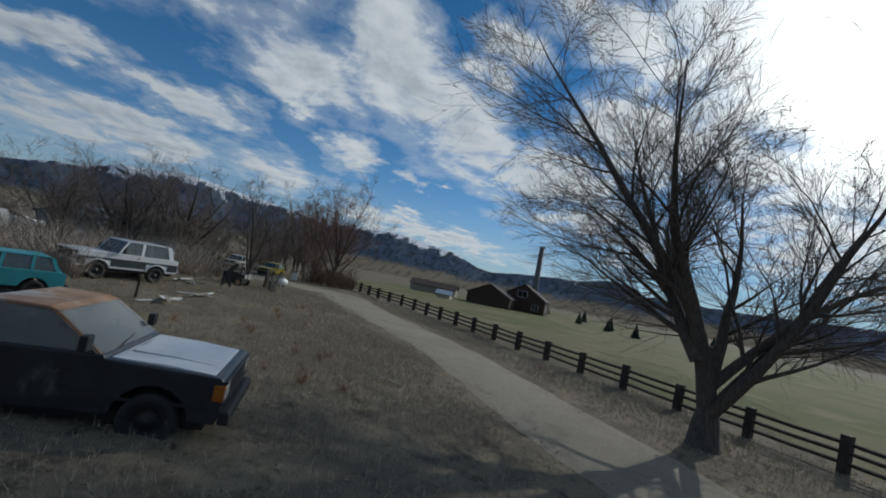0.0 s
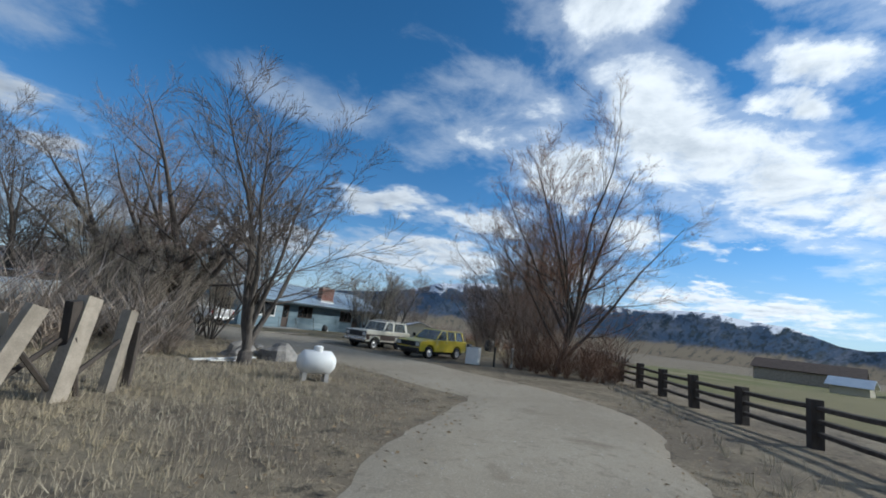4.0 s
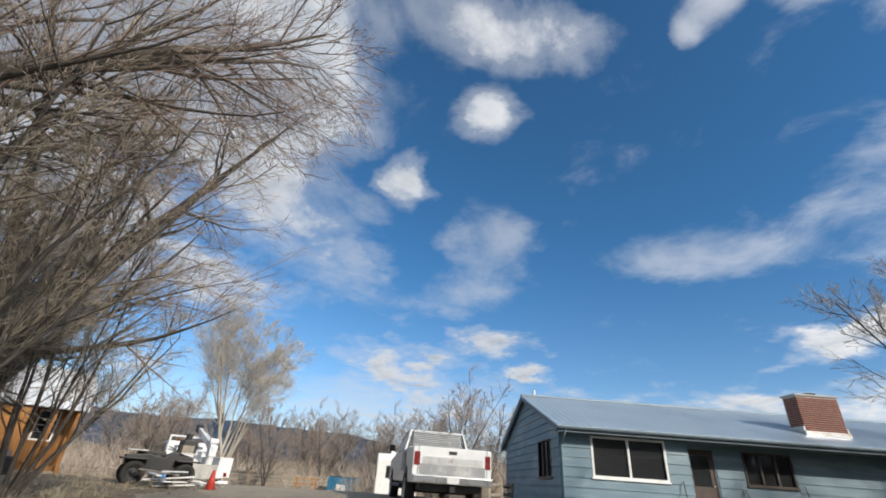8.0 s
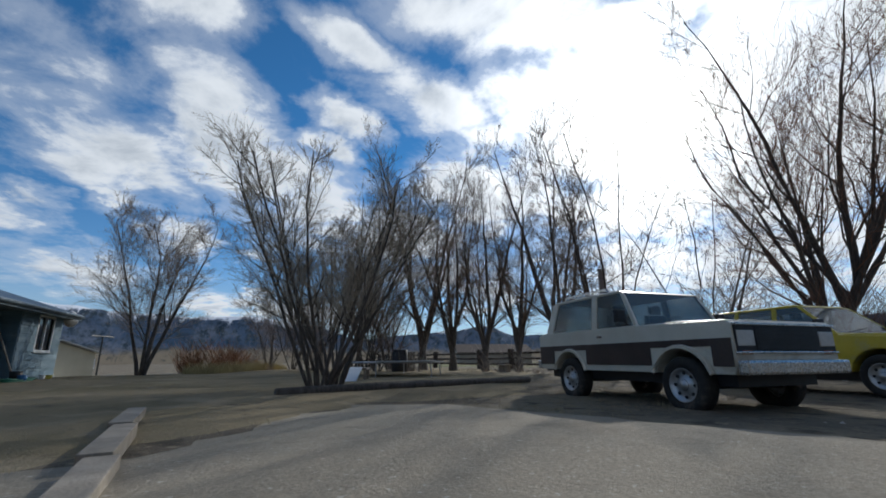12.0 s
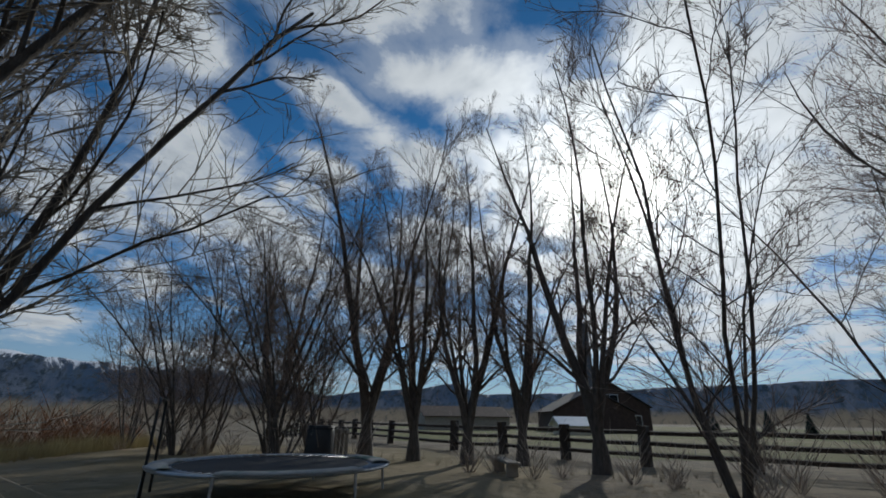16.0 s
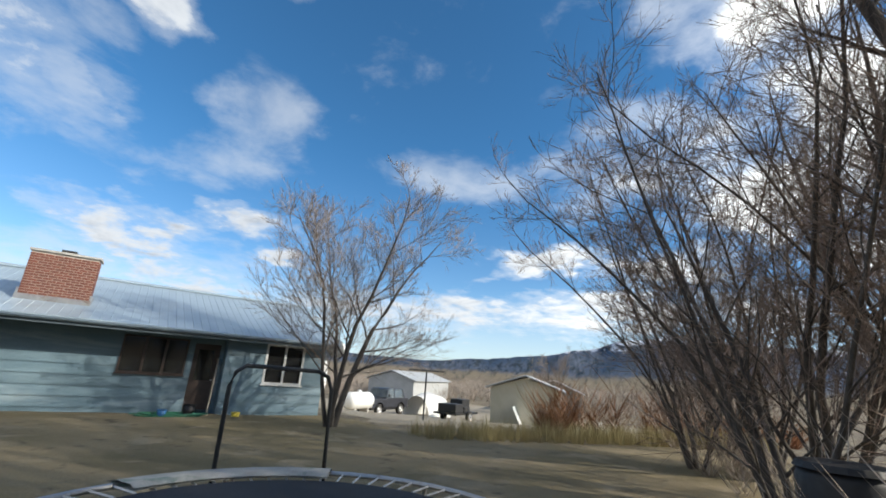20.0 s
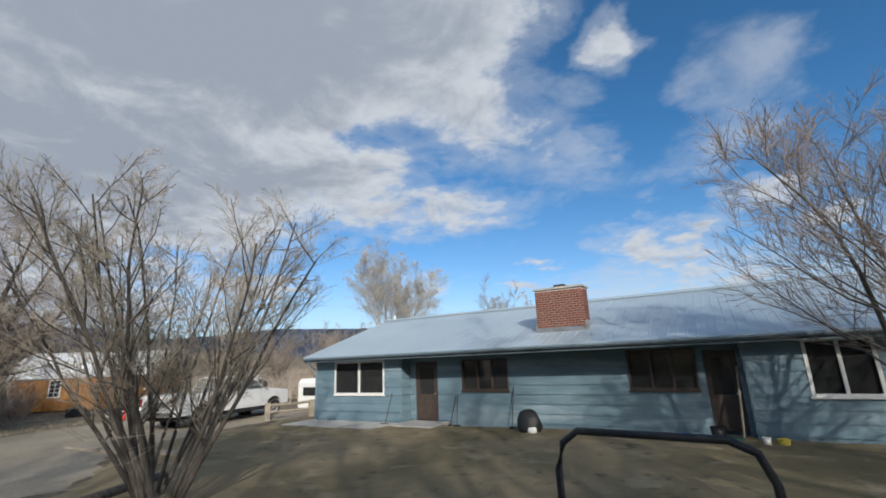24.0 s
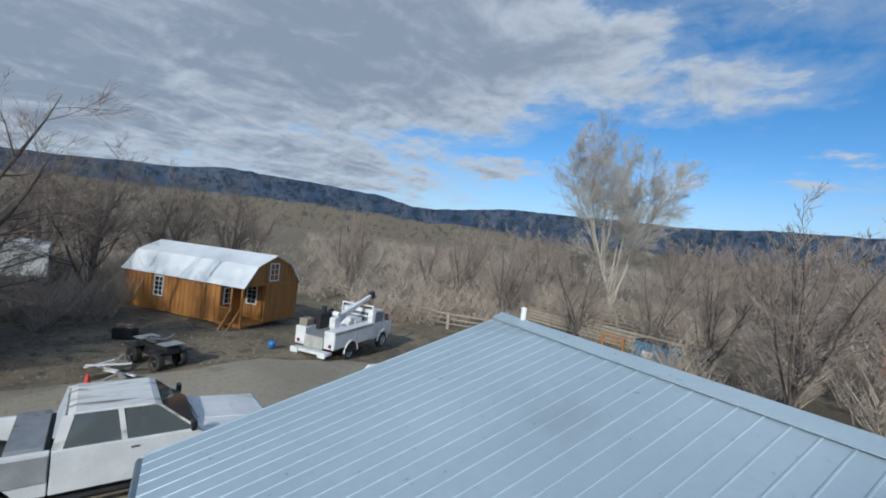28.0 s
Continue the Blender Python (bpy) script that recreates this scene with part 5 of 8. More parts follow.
BIG = dict(L=4.58, W=1.98, base=2.64, wheel_r=0.39, sill=0.55, belt=1.28, roof=1.92, hood=1.265, nose=0.8, front_over=0.86, tall_nose=1.24)
car("off_road_car", parked(1.5, -14.05, 178, -0.06) @ Matrix.Scale(0.95, 4), "cream and dark brown two-tone boxy off-road car with a roof rack", M["cream"], **BIG, ws=0.52, ws_top=0.18, rear_top=-1.95, rear=-2.2,
    pillars=[(0.5, 0.14, 0.07), (-0.55, -0.58, 0.14), (-2.02, -1.86, 0.22)], lower=M["brown_car"], rack=True, category="car")
car("off_road_car", parked(-30.7, -19.9, 150) @ Matrix.Scale(1.14, 4), "white boxy off-road car with dark green stripe and spare wheel", M["white_car"], **BIG, ws=0.52, ws_top=0.18, rear_top=-1.95, rear=-2.2,
    pillars=[(0.5, 0.14, 0.09), (-0.55, -0.58, 0.12), (-2.02, -1.86, 0.22)], lower=M["stripe"], spare=True, rim=M["black"])
car("estate_car", parked(-39.9, -21.2, 139.7), "teal boxy four-door off-road car in dry grass", M["teal_car"], L=4.2, W=1.75, base=2.58, wheel_r=0.35, sill=0.45, belt=1.08, roof=1.62, hood=1.02, nose=0.7, front_over=0.75,
    ws=0.62, ws_top=0.25, rear_top=-1.7, rear=-2.05, pillars=[(0.6, 0.22, 0.06), (-0.3, -0.33, 0.09), (-1.15, -1.15, 0.09), (-1.9, -1.68, 0.12)], rim=M["black"], bumper_mat=M["black"])
car("family_car", parked(1.55, -18.55, 176), "yellow four-door family car with black bumpers", M["yellow_car"], L=4.75, W=1.82, base=2.83, wheel_r=0.36, sill=0.42, belt=1.12, roof=1.72, hood=1.08, nose=0.75, front_over=0.95,
    ws=0.85, ws_top=0.2, rear_top=-2.05, rear=-2.3, tumble=0.16, pillars=[(0.82, 0.16, 0.07), (-0.3, -0.34, 0.09), (-1.2, -1.2, 0.08), (-2.12, -1.98, 0.14)], bumper_mat=M["black"], tall_nose=0.98)
M["worn_white"] = surface("peeling_white_paint", (0.60, 0.60, 0.59), (0.72, 0.72, 0.70), 2.5, 0.6, 0.05, c=(0.20, 0.16, 0.13), spots=0.35, stretch=(0.6, 3, 1))
M["grey_panel"] = surface("primer_grey_panel", (0.25, 0.26, 0.27), (0.36, 0.37, 0.37), 2, 0.6, 0.05, c=(0.5, 0.5, 0.5), spots=0.2)
ram = car("pickup_truck", parked(-4.25, -1.15, 98) @ Matrix.Scale(0.95, 4), "white extended-cab pickup truck with an open bed beside the house", M["white_car"], L=6.2, W=2.02, base=3.95, wheel_r=0.42, sill=0.58, belt=1.38, roof=1.98, hood=1.34, nose=0.8, front_over=0.95,
    ws=1.35, ws_top=0.62, rear_top=-0.85, rear=-1.0, bed=-1.02, tumble=0.16, pillars=[(1.3, 0.58, 0.07), (0.05, -0.05, 0.09), (-0.95, -0.82, 0.16)], tall_nose=1.22, category="truck", roof_paint=M["worn_white"])
for y0, y1 in ((-0.895, -0.875), (0.875, 0.895)):
    part("bed_liner", Shape().box(-2.98, y0, 0.84, -1.08, y1, 1.36), M["black"], ram, "black bed liner")
for side in (-1, 1):
    part("quarter_panel", Shape().box(-1.75, side * 1.014 - 0.006, 0.85, -1.06, side * 1.014 + 0.006, 1.32), M["grey_panel"], ram, "primer-grey quarter panel")
part("tailgate_band", Shape().box(-3.30, -0.82, 0.72, -3.272, 0.82, 1.0), M["grey_panel"], ram, "grey lower tailgate band", bevel=0.006)
part("tool_box", Shape().box(-1.65, -0.9, 1.2, -1.12, 0.9, 1.46), M["steel"], ram, "grey metal tool box", bevel=0.02)
for i in range(9):
    part("louvre", Shape().box(-1.03 + i * 0.014, -0.72, 1.5 + i * 0.05, -0.99 + i * 0.014, 0.72, 1.515 + i * 0.05), M["white_car"], ram)
for side in (-1, 1):
    part("running_board", Shape().tube([(-1.2, side * 1.02, 0.48), (1.3, side * 1.02, 0.48)], 0.05, 8), M["black"], ram)
part("tow_hitch", Shape().box(-3.38, -0.06, 0.42, -3.1, 0.06, 0.54), M["black"], ram)
# its black rims carry the deep shadow round the wheels as colour
old = car("pickup_truck", parked(-48.9, -30.7, -79.3, -0.25) @ Matrix.Scale(1.13, 4), "old dark pickup truck with a bare white hood and rusty roof", M["navy_car"], L=5.0, W=1.95, base=3.0, wheel_r=0.37, sill=0.42, belt=1.16, roof=1.66, hood=1.12, nose=0.75, front_over=0.85,
    ws=0.85, ws_top=0.2, rear_top=-0.75, rear=-0.85, bed=-0.88, pillars=[(0.8, 0.15, 0.07), (-0.72, -0.66, 0.16)], roof_paint=M["rust"], hood_paint=M["white_car"], category="truck", tall_nose=1.05, rim=M["black"], bumper_mat=M["black"])
for side in (-1, 1):
    part("corner_lamp", Shape().box(2.22, side * 0.955 - 0.02, 0.74, 2.36, side * 0.955 + 0.02, 0.96), M["amber"], old, "amber corner lamp", bevel=0.01)
    part("wing_dent", Shape().box(1.0, side * 0.962 - 0.006, 0.62, 2.1, side * 0.962 + 0.006, 0.66), M["black"], old, "worn black side moulding")
car("jeep", parked(28.4, 15.2, -155), "dark grey four-wheel-drive car behind the house", M["navy_car"], L=4.3, W=1.8, base=2.6, wheel_r=0.38, sill=0.5, belt=1.2, roof=1.82, hood=1.12, nose=0.7, front_over=0.8,
    ws=0.6, ws_top=0.3, rear_top=-1.5, rear=-1.8, pillars=[(0.58, 0.26, 0.07), (-0.4, -0.42, 0.1), (-1.7, -1.45, 0.16)])

# ---- fences ----
def along(points, step):
    """Points at even steps along a line of corners, with the direction there."""
    out, left = [], 0.0
    for (x0, y0), (x1, y1) in zip(points, points[1:]):
        d = math.hypot(x1 - x0, y1 - y0)
        s = left
        while s < d:
            out.append((x0 + (x1 - x0) * s / d, y0 + (y1 - y0) * s / d, math.degrees(math.atan2(y1 - y0, x1 - x0))))
            s += step
        left = s - d
    return out


def rail_fence(label, line, step, post_h, rails, wood, post_r=0.1, rail_r=0.06):
    fence = thing("rail_fence", I4, label, "fence")
    spots = along(line, step)
    rnd = random.Random(len(spots))
    post = mesh_of("post", Shape().box(-post_r, -post_r, -0.3, post_r, post_r, post_h), wood)
    for x, y, a in spots:
        ob = new("post", post)
        ob.parent, ob.location = fence, (x, y, lie(x, y) + rnd.uniform(-0.05, 0.06))
        ob.rotation_euler = (rnd.gauss(0, 0.025), rnd.gauss(0, 0.025), radians(a) + rnd.gauss(0, 0.1))
    for (x0, y0, _), (x1, y1, _) in zip(spots, spots[1:]):
        for z in rails:
            z0, z1 = lie(x0, y0) + z + rnd.gauss(0, 0.015), lie(x1, y1) + z + rnd.gauss(0, 0.015)
            part("rail", Shape().tube([(x0, y0, z0), ((x0 + x1) / 2, (y0 + y1) / 2, (z0 + z1) / 2 - 0.02), (x1, y1, z1)], rail_r, 5), wood, fence)
    return fence


rail_fence("dark weathered post-and-rail fence along the gravel road", [(-76, -66.2), (-30.92, -46.9), (-19.7, -42.1), (-7.7, -36.8), (-0.4, -32.6), (15.2, -24.4), (27, -20.8), (41, -19.6), (64, -19)], 3.05, 1.25, (0.36, 0.7, 1.04), M["fence"], 0.145, 0.075)
rail_fence("grey wooden rail fence behind the utility truck", [(-47, 9), (-21.4, 16.6), (-18.4, 20)], 3.0, 1.2, (0.4, 0.75, 1.1), M["grey_wood"])
rail_fence("grey wooden rail fence across the pasture", [(-26, 33), (-14, 36), (-4, 38)], 3.0, 1.2, (0.4, 0.75, 1.1), M["grey_wood"])
rail_fence("low grey wooden railing beside the house", [(-2.45, -0.4), (-1.7, 1.5), (-0.9, 3.6)], 1.9, 0.75, (0.35, 0.62), M["grey_wood"])


def plank_fence(label, x0, y0, x1, y1, high, rows, wood):
    fence = thing("plank_fence", I4, label, "fence")
    d, a = math.hypot(x1 - x0, y1 - y0), math.atan2(y1 - y0, x1 - x0)
    place = Matrix.Translation((x0, y0, lie(x0, y0))) @ Matrix.Rotation(a, 4, "Z")
    rnd, x = random.Random(7), 0.0
    while x < d:
        part("post", Shape().box(x - 0.08, -0.02, -0.2, x + 0.08, 0.12, high + 0.12, place), M["orange_wood"], fence)
        w = min(2.6, d - x)
        for i in range(rows):
            z = 0.12 + i * high / rows + rnd.gauss(0, 0.01)
            part("plank", Shape().box(x, -0.05, z, x + w, -0.02, z + high / rows - 0.06, place), wood, fence)
        x += 2.6
    return fence


plank_fence("pale board fence behind the blue waste container", -24, 27.0, -3.0, 29.0, 1.35, 5, M["grey_wood"])

# ---- yard ----
tramp = thing("trampoline", pose(13.35, -12.5, 0.0), "round black trampoline with a worn grey rim on the lawn", "trampoline")
TR, TZ = 2.05, 0.56
M["mat"] = surface("black_trampoline_mat", (0.012, 0.014, 0.02), (0.02, 0.023, 0.03), 5, 0.75, 0.1, 120)
M["pad"] = surface("worn_grey_pad", (0.30, 0.29, 0.27), (0.44, 0.43, 0.40), 4, 0.85, 0.2, c=(0.12, 0.2, 0.16), spots=0.3)
M["tube"] = surface("dark_painted_tube", (0.02, 0.022, 0.024), (0.04, 0.042, 0.045), 6, 0.5, 0.1, metal=0.3)


def circle(r, z, seg=40, a0=0.0, a1=2 * math.pi):
    return [(r * math.cos(a0 + (a1 - a0) * i / seg), r * math.sin(a0 + (a1 - a0) * i / seg), z) for i in range(seg + 1)]


s = Shape()
ring = [circle(r, TZ - 0.03 * (1 - (r / 1.7) ** 2))[:-1] for r in (1.7, 1.2, 0.7, 0.3)]
s.add(sum(ring, []) + [(0, 0, TZ - 0.035)], [(q * 40 + i, q * 40 + (i + 1) % 40, (q + 1) * 40 + (i + 1) % 40, (q + 1) * 40 + i) for q in range(3) for i in range(40)] + [(120 + i, 120 + (i + 1) % 40, 160) for i in range(40)])
part("mat", s, M["mat"], tramp, smooth=True)
part("rim", Shape().tube(circle(TR, TZ), 0.028, 8), M["steel"], tramp)
for i in range(64):
    a = 2 * math.pi * i / 64
    part("spring", Shape().tube([(1.69 * math.cos(a), 1.69 * math.sin(a), TZ), (TR * math.cos(a), TR * math.sin(a), TZ)], 0.012, 4), M["steel"], tramp)
for a0, a1 in ((60, 118), (150, 215), (250, 300)):
    s = Shape()
    rows = [circle(r, TZ + h, 10, radians(a0), radians(a1)) for r, h in ((1.74, 0.03), (1.8, 0.055), (2.03, 0.055), (2.1, 0.02), (1.74, 0.012))]
    s.add(sum(rows, []), [(q * 11 + i, q * 11 + i + 1, (q + 1) * 11 + i + 1, (q + 1) * 11 + i) for q in range(4) for i in range(10)])
    part("pad", s, M["pad"], tramp, "torn grey rim pad", smooth=True)
for i in range(6):
    a = radians(90 + 60 * i)
    part("leg", Shape().tube([(TR * math.cos(a), TR * math.sin(a), TZ), (TR * math.cos(a) * 1.02, TR * math.sin(a) * 1.02, 0.0)], 0.024, 6), M["steel"], tramp)
# the arched pole that stands over its far rim
arch_line = [(-0.13, 2.04, 0.02), (-0.14, 2.06, 1.42), (-0.1, 2.06, 1.57), (0.0, 2.06, 1.645), (0.82, 2.06, 1.63), (0.95, 2.06, 1.57), (1.01, 2.06, 1.42), (1.05, 2.02, 0.02)]
part("arch_pole", Shape().tube(arch_line, 0.024, 8), M["tube"], tramp, "arched dark steel pole", smooth=True)

bin_ob = thing("barrel", pose(18.2, -14.2, 0), "black upright plastic barrel under the trees", "barrel")
part("drum", Shape().tube([(0, 0, 0), (0, 0, 0.06), (0, 0, 0.5), (0, 0, 1.0), (0, 0, 1.08)], [0.36, 0.4, 0.42, 0.4, 0.36], 20), M["black"], bin_ob, smooth=True)
part("lid", Shape().tube([(0, 0, 1.08), (0, 0, 1.14)], [0.41, 0.37], 20), M["black"], bin_ob)

panel = thing("pallet_screen", pose(19.4, -14.9, 0, 0, 0, 15), "grey weathered wooden pallet leaning upright by the trees", "pallet")
for i in range(7):
    part("slat", Shape().box(-0.9 + i * 0.26, 0, 0, -0.72 + i * 0.26, 0.03, 1.05), M["grey_wood"], panel)
for z in (0.1, 0.9):
    part("crosspiece", Shape().box(-0.92, 0.03, z, 0.95, 0.1, z + 0.1), M["grey_wood"], panel)

bench = thing("bench", pose(14.6, -18.3, 0, 0, 0, -18), "low weathered plank bench beneath the bare trees", "bench")
part("seat", Shape().box(-0.9, -0.16, 0.36, 0.9, 0.16, 0.41), M["grey_wood"], bench, bevel=0.008)
for x in (-0.65, 0.65):
    part("leg", Shape().box(x - 0.05, -0.14, 0, x + 0.05, 0.14, 0.36), M["grey_wood"], bench)

slide = thing("play_ramp", pose(9.4, -10.3, 0, 0, 0, -20), "pale wooden ramp leaning on a low platform", "ramp")
part("platform", Shape().box(0.2, -0.35, 0.36, 0.95, 0.35, 0.42), M["grey_wood"], slide)
for x, y in ((0.25, -0.3), (0.25, 0.3), (0.9, -0.3), (0.9, 0.3)):
    part("leg", Shape().box(x - 0.04, y - 0.04, 0, x + 0.04, y + 0.04, 0.36), M["grey_wood"], slide)
part("ramp_board", Shape().plate((-1.0, -0.22, 0.02), (0.25, -0.22, 0.44), (0.25, 0.22, 0.44), (-1.0, 0.22, 0.02), 0.03), M["white_paint"], slide)

edging = thing("edging_timber", pose(-0.7, -7.0, 0, 0, 0, 8), "flat grey timbers edging the lawn", "timber")
for i in range(3):
    part("timber", Shape().box(-1.8 + i * 1.55, -0.09 + 0.05 * i, 0.02, -0.35 + i * 1.55, 0.09 + 0.05 * i, 0.14), M["grey_wood"], edging, bevel=0.01)
logs = thing("log_edging", pose(5.6, -11.4, 0, 0, 0, -68), "long thin log lying at the lawn edge", "log")
part("log", Shape().tube([(-3.6, 0, 0.09), (-1.2, 0.05, 0.1), (1.4, -0.06, 0.1), (3.8, 0.04, 0.09)], [0.1, 0.11, 0.1, 0.08], 9), M["bark"], logs, smooth=True)

# things along the front wall of the house
def hand_tool(x, lean, tall, head, label, y=-0.12):
    ob = thing("garden_tool", pose(x, y, lie(x, y) + 0.03, 0, 0, 0), label, "tool", "garden tools along the wall")
    part("shaft", Shape().tube([(0, -0.28, 0), (lean, 0.04, tall)], 0.014, 6), M["fence"], ob)
    part("head", Shape().box(-head, -0.36, 0, head, -0.22, 0.05), M["black"], ob, bevel=0.008)


hand_tool(3.85, 0.1, 1.05, 0.16, "dark broom leaning against the blue wall")
hand_tool(6.2, 0.08, 0.95, 0.05, "thin tool leaning against the blue wall", BACK - 0.12)
hand_tool(6.45, -0.1, 0.98, 0.1, "short rake leaning against the blue wall", BACK - 0.12)
hand_tool(8.42, 0.02, 1.2, 0.05, "thin long rod leaning against the wall", BACK - 0.12)
M["sack_white"] = surface("white_plastic", (0.6, 0.6, 0.58), (0.7, 0.7, 0.68), 8, 0.6, 0.2)
sack = thing("feed_sack", pose(9.25, -0.5, 0.0, 0, 0, 12), "black and white plastic sack slumped against the wall", "sack")
rings_ = []
for z, rx, ry in ((0.02, 0.3, 0.22), (0.18, 0.36, 0.27), (0.4, 0.33, 0.22), (0.58, 0.24, 0.15), (0.66, 0.1, 0.06)):
    rings_.append([(rx * math.cos(a) * (1 + 0.1 * math.sin(3 * a + z * 9)), 0.12 * z + ry * math.sin(a), z) for a in [2 * math.pi * i / 16 for i in range(16)]])
s = Shape().add(sum(rings_, []), [(q * 16 + i, q * 16 + (i + 1) % 16, (q + 1) * 16 + (i + 1) % 16, (q + 1) * 16 + i) for q in range(4) for i in range(16)] + [tuple(range(64, 80)), tuple(range(15, -1, -1))])
part("bag", s, M["black"], sack, smooth=True)
part("bag_base", Shape().tube([(0.1, -0.16, 0.01), (0.1, -0.17, 0.2)], [0.15, 0.12], 12), M["sack_white"], sack, "white lower part", smooth=True)
M["green_hose"] = surface("green_rubber", (0.02, 0.13, 0.08), (0.04, 0.2, 0.12), 12, 0.5, 0.1)
hose = thing("garden_hose", pose(13.4, -0.75, 0.06), "tangled green garden hose on the lawn", "hose")
rnd = random.Random(4)
for j in range(3):
    pts = [(0.9 * math.cos(i * 0.5 + j) * (0.4 + 0.05 * i) * 0.6 + 0.15 * j, 0.3 * math.sin(i * 0.5 + j), 0.02 + 0.03 * j) for i in range(30)]
    part("coil", Shape().tube(pts, 0.016, 6), M["green_hose"], hose, smooth=True)
M["blue_plastic"] = surface("blue_plastic", (0.02, 0.12, 0.3), (0.04, 0.18, 0.4), 8, 0.5, 0.1)
M["yellow_plastic"] = surface("yellow_plastic", (0.5, 0.4, 0.04), (0.6, 0.5, 0.08), 8, 0.5, 0.1)
M["red_plastic"] = surface("red_plastic", (0.4, 0.03, 0.02), (0.5, 0.06, 0.04), 8, 0.5, 0.1)
for nm, x, y, r, h, mat, lab in (("bucket", 13.3, -0.95, 0.12, 0.2, "blue_plastic", "small blue plastic bucket by the wall"), ("toy", 15.2, -0.9, 0.12, 0.14, "yellow_plastic", "yellow plastic toy on the lawn"),
                                 ("planter", 14.0, -0.5, 0.17, 0.3, "black", "black plastic planter by the wall"), ("jar", 14.9, -0.85, 0.08, 0.16, "sack_white", "pale plastic jar on the lawn")):
    ob = thing(nm, pose(x, y, lie(x, y) + 0.04), lab, nm)
    part("bowl", Shape().tube([(0, 0, 0), (0, 0, h * 0.5), (0, 0, h)], [r * 0.8, r * 0.92, r], 14), M[mat], ob, smooth=True)
    part("edge", Shape().tube([(x0 * 1.0, y0, h) for x0, y0, _ in circle(r, 0, 14)], 0.012, 5), M[mat], ob)
post_tool = thing("leaning_post", pose(14.75, -0.3, 0.0), "thin wooden post leaning in the recess", "post")
part("pole", Shape().tube([(-0.25, 0.0, 0), (-0.1, 0.78, 1.7)], 0.03, 6), M["grey_wood"], post_tool)
dish = thing("satellite_dish", pose(18.32, -0.2, 2.35, 0, 0, -30), "small grey satellite dish on the house corner", "dish")
part("bowl", lathe([(0.01, 0.0), (0.15, 0.012), (0.26, 0.04), (0.33, 0.07), (0.33, 0.085), (0.24, 0.06), (0.01, 0.02)], 20), M["steel"], dish, smooth=True)
part("arm", Shape().tube([(0, 0.02, 0), (0, 0.15, -0.15), (-0.15, 0.25, -0.3)], 0.02, 6), M["steel"], dish)
slab_n = thing("paving_slab", pose(1.2, -1.0, 0.0), "pale concrete paving along the house front", "paving")
part("slab", Shape().box(-1.3, -0.6, -0.05, 3.0, 0.9, 0.085), M["concrete"], slab_n, bevel=0.015)

stand = thing("timber_frame", pose(-13.6, 25.6, lie(-13.6, 25.6), 0, 0, 10), "yellow timber frame standing before the board fence", "frame")
for x in (-0.75, 0.75):
    part("post", Shape().box(x - 0.07, -0.07, -0.1, x + 0.07, 0.07, 1.15), M["orange_wood"], stand, bevel=0.008)
for z in (0.78, 1.15):
    part("beam", Shape().box(-0.95, -0.06, z, 0.95, 0.06, z + 0.11), M["orange_wood"], stand, bevel=0.008)

# ---- gambrel shed, utility truck, quad bike ----
su, sv = Vector((-0.754, -0.657, 0)), Vector((-0.662, 0.75, 0))
base = Matrix((( -su.x, sv.x, 0, -17.15), (-su.y, sv.y, 0, 2.3), (0, 0, 1, 0), (0, 0, 0, 1)))     # x towards the gable end, y across
shed = thing("garden_shed", base, "orange stained wooden shed with a white gambrel roof", "shed")
SL, SW = 8.2, 4.2
GAM = [(0, 2.15), (0.75, 3.1), (2.1, 3.65), (3.45, 3.1), (4.2, 2.15)]
for i in range(28):
    x = -SL + i * SL / 28
    if x < -1.55:
        part("board", Shape().box(x + 0.008, 0, 0.1, x + SL / 28 - 0.008, 0.05, 2.15), M["orange_wood"], shed)
    part("board", Shape().box(x + 0.008, SW - 0.05, 0.1, x + SL / 28 - 0.008, SW, 2.15), M["orange_wood"], shed)
part("inner_wall", Shape().box(-SL + 0.02, 0.06, 0.1, -1.55, 0.1, 2.15).box(-SL + 0.02, SW - 0.1, 0.1, 0, SW - 0.06, 2.15), M["orange_wood"], shed)
for x, w in ((-SL, 0.08), (-0.08, 0.08)):
    pts = [(y, z) for y, z in GAM]
    m = Matrix.Translation((x + w, 0, 0)) @ Matrix.Rotation(radians(90), 4, "Z")
    low = 0.1
    if x < -1:
        part("gable_wall", Shape().prism([(0, low)] + pts + [(SW, low)], w, m), M["orange_wood"], shed)
    else:
        part("gable_wall", Shape().prism([(1.55, low), (1.55, 2.15), (0, 2.15)] + pts[1:] + [(SW, low)], w, m), M["orange_wood"], shed)
        part("gable_trim", Shape().box(x + w, 0, 2.08, x + w + 0.03, SW, 2.2), M["orange_wood"], shed)
part("porch_wall", Shape().box(-1.6, 0.05, 0.1, -1.52, 1.55, 2.15).box(-1.52, 1.5, 0.1, -0.08, 1.58, 2.15), M["orange_wood"], shed)
part("porch_floor", Shape().box(-1.6, 0, 0.05, 0, 1.55, 0.2), M["orange_wood"], shed)
for x, y in ((-0.1, 0.06), (-1.5, 0.06), (-0.75, 0.06)):
    part("porch_post", Shape().box(x - 0.05, y - 0.05, 0.1, x + 0.05, y + 0.05, 2.2), M["orange_wood"], shed)
for i in range(9):
    part("baluster", Shape().box(-1.45 + i * 0.085, 0.03, 0.2, -1.41 + i * 0.085, 0.07, 0.9), M["orange_wood"], shed)
part("handrail", Shape().box(-1.5, 0.0, 0.9, -0.72, 0.1, 0.96), M["orange_wood"], shed)
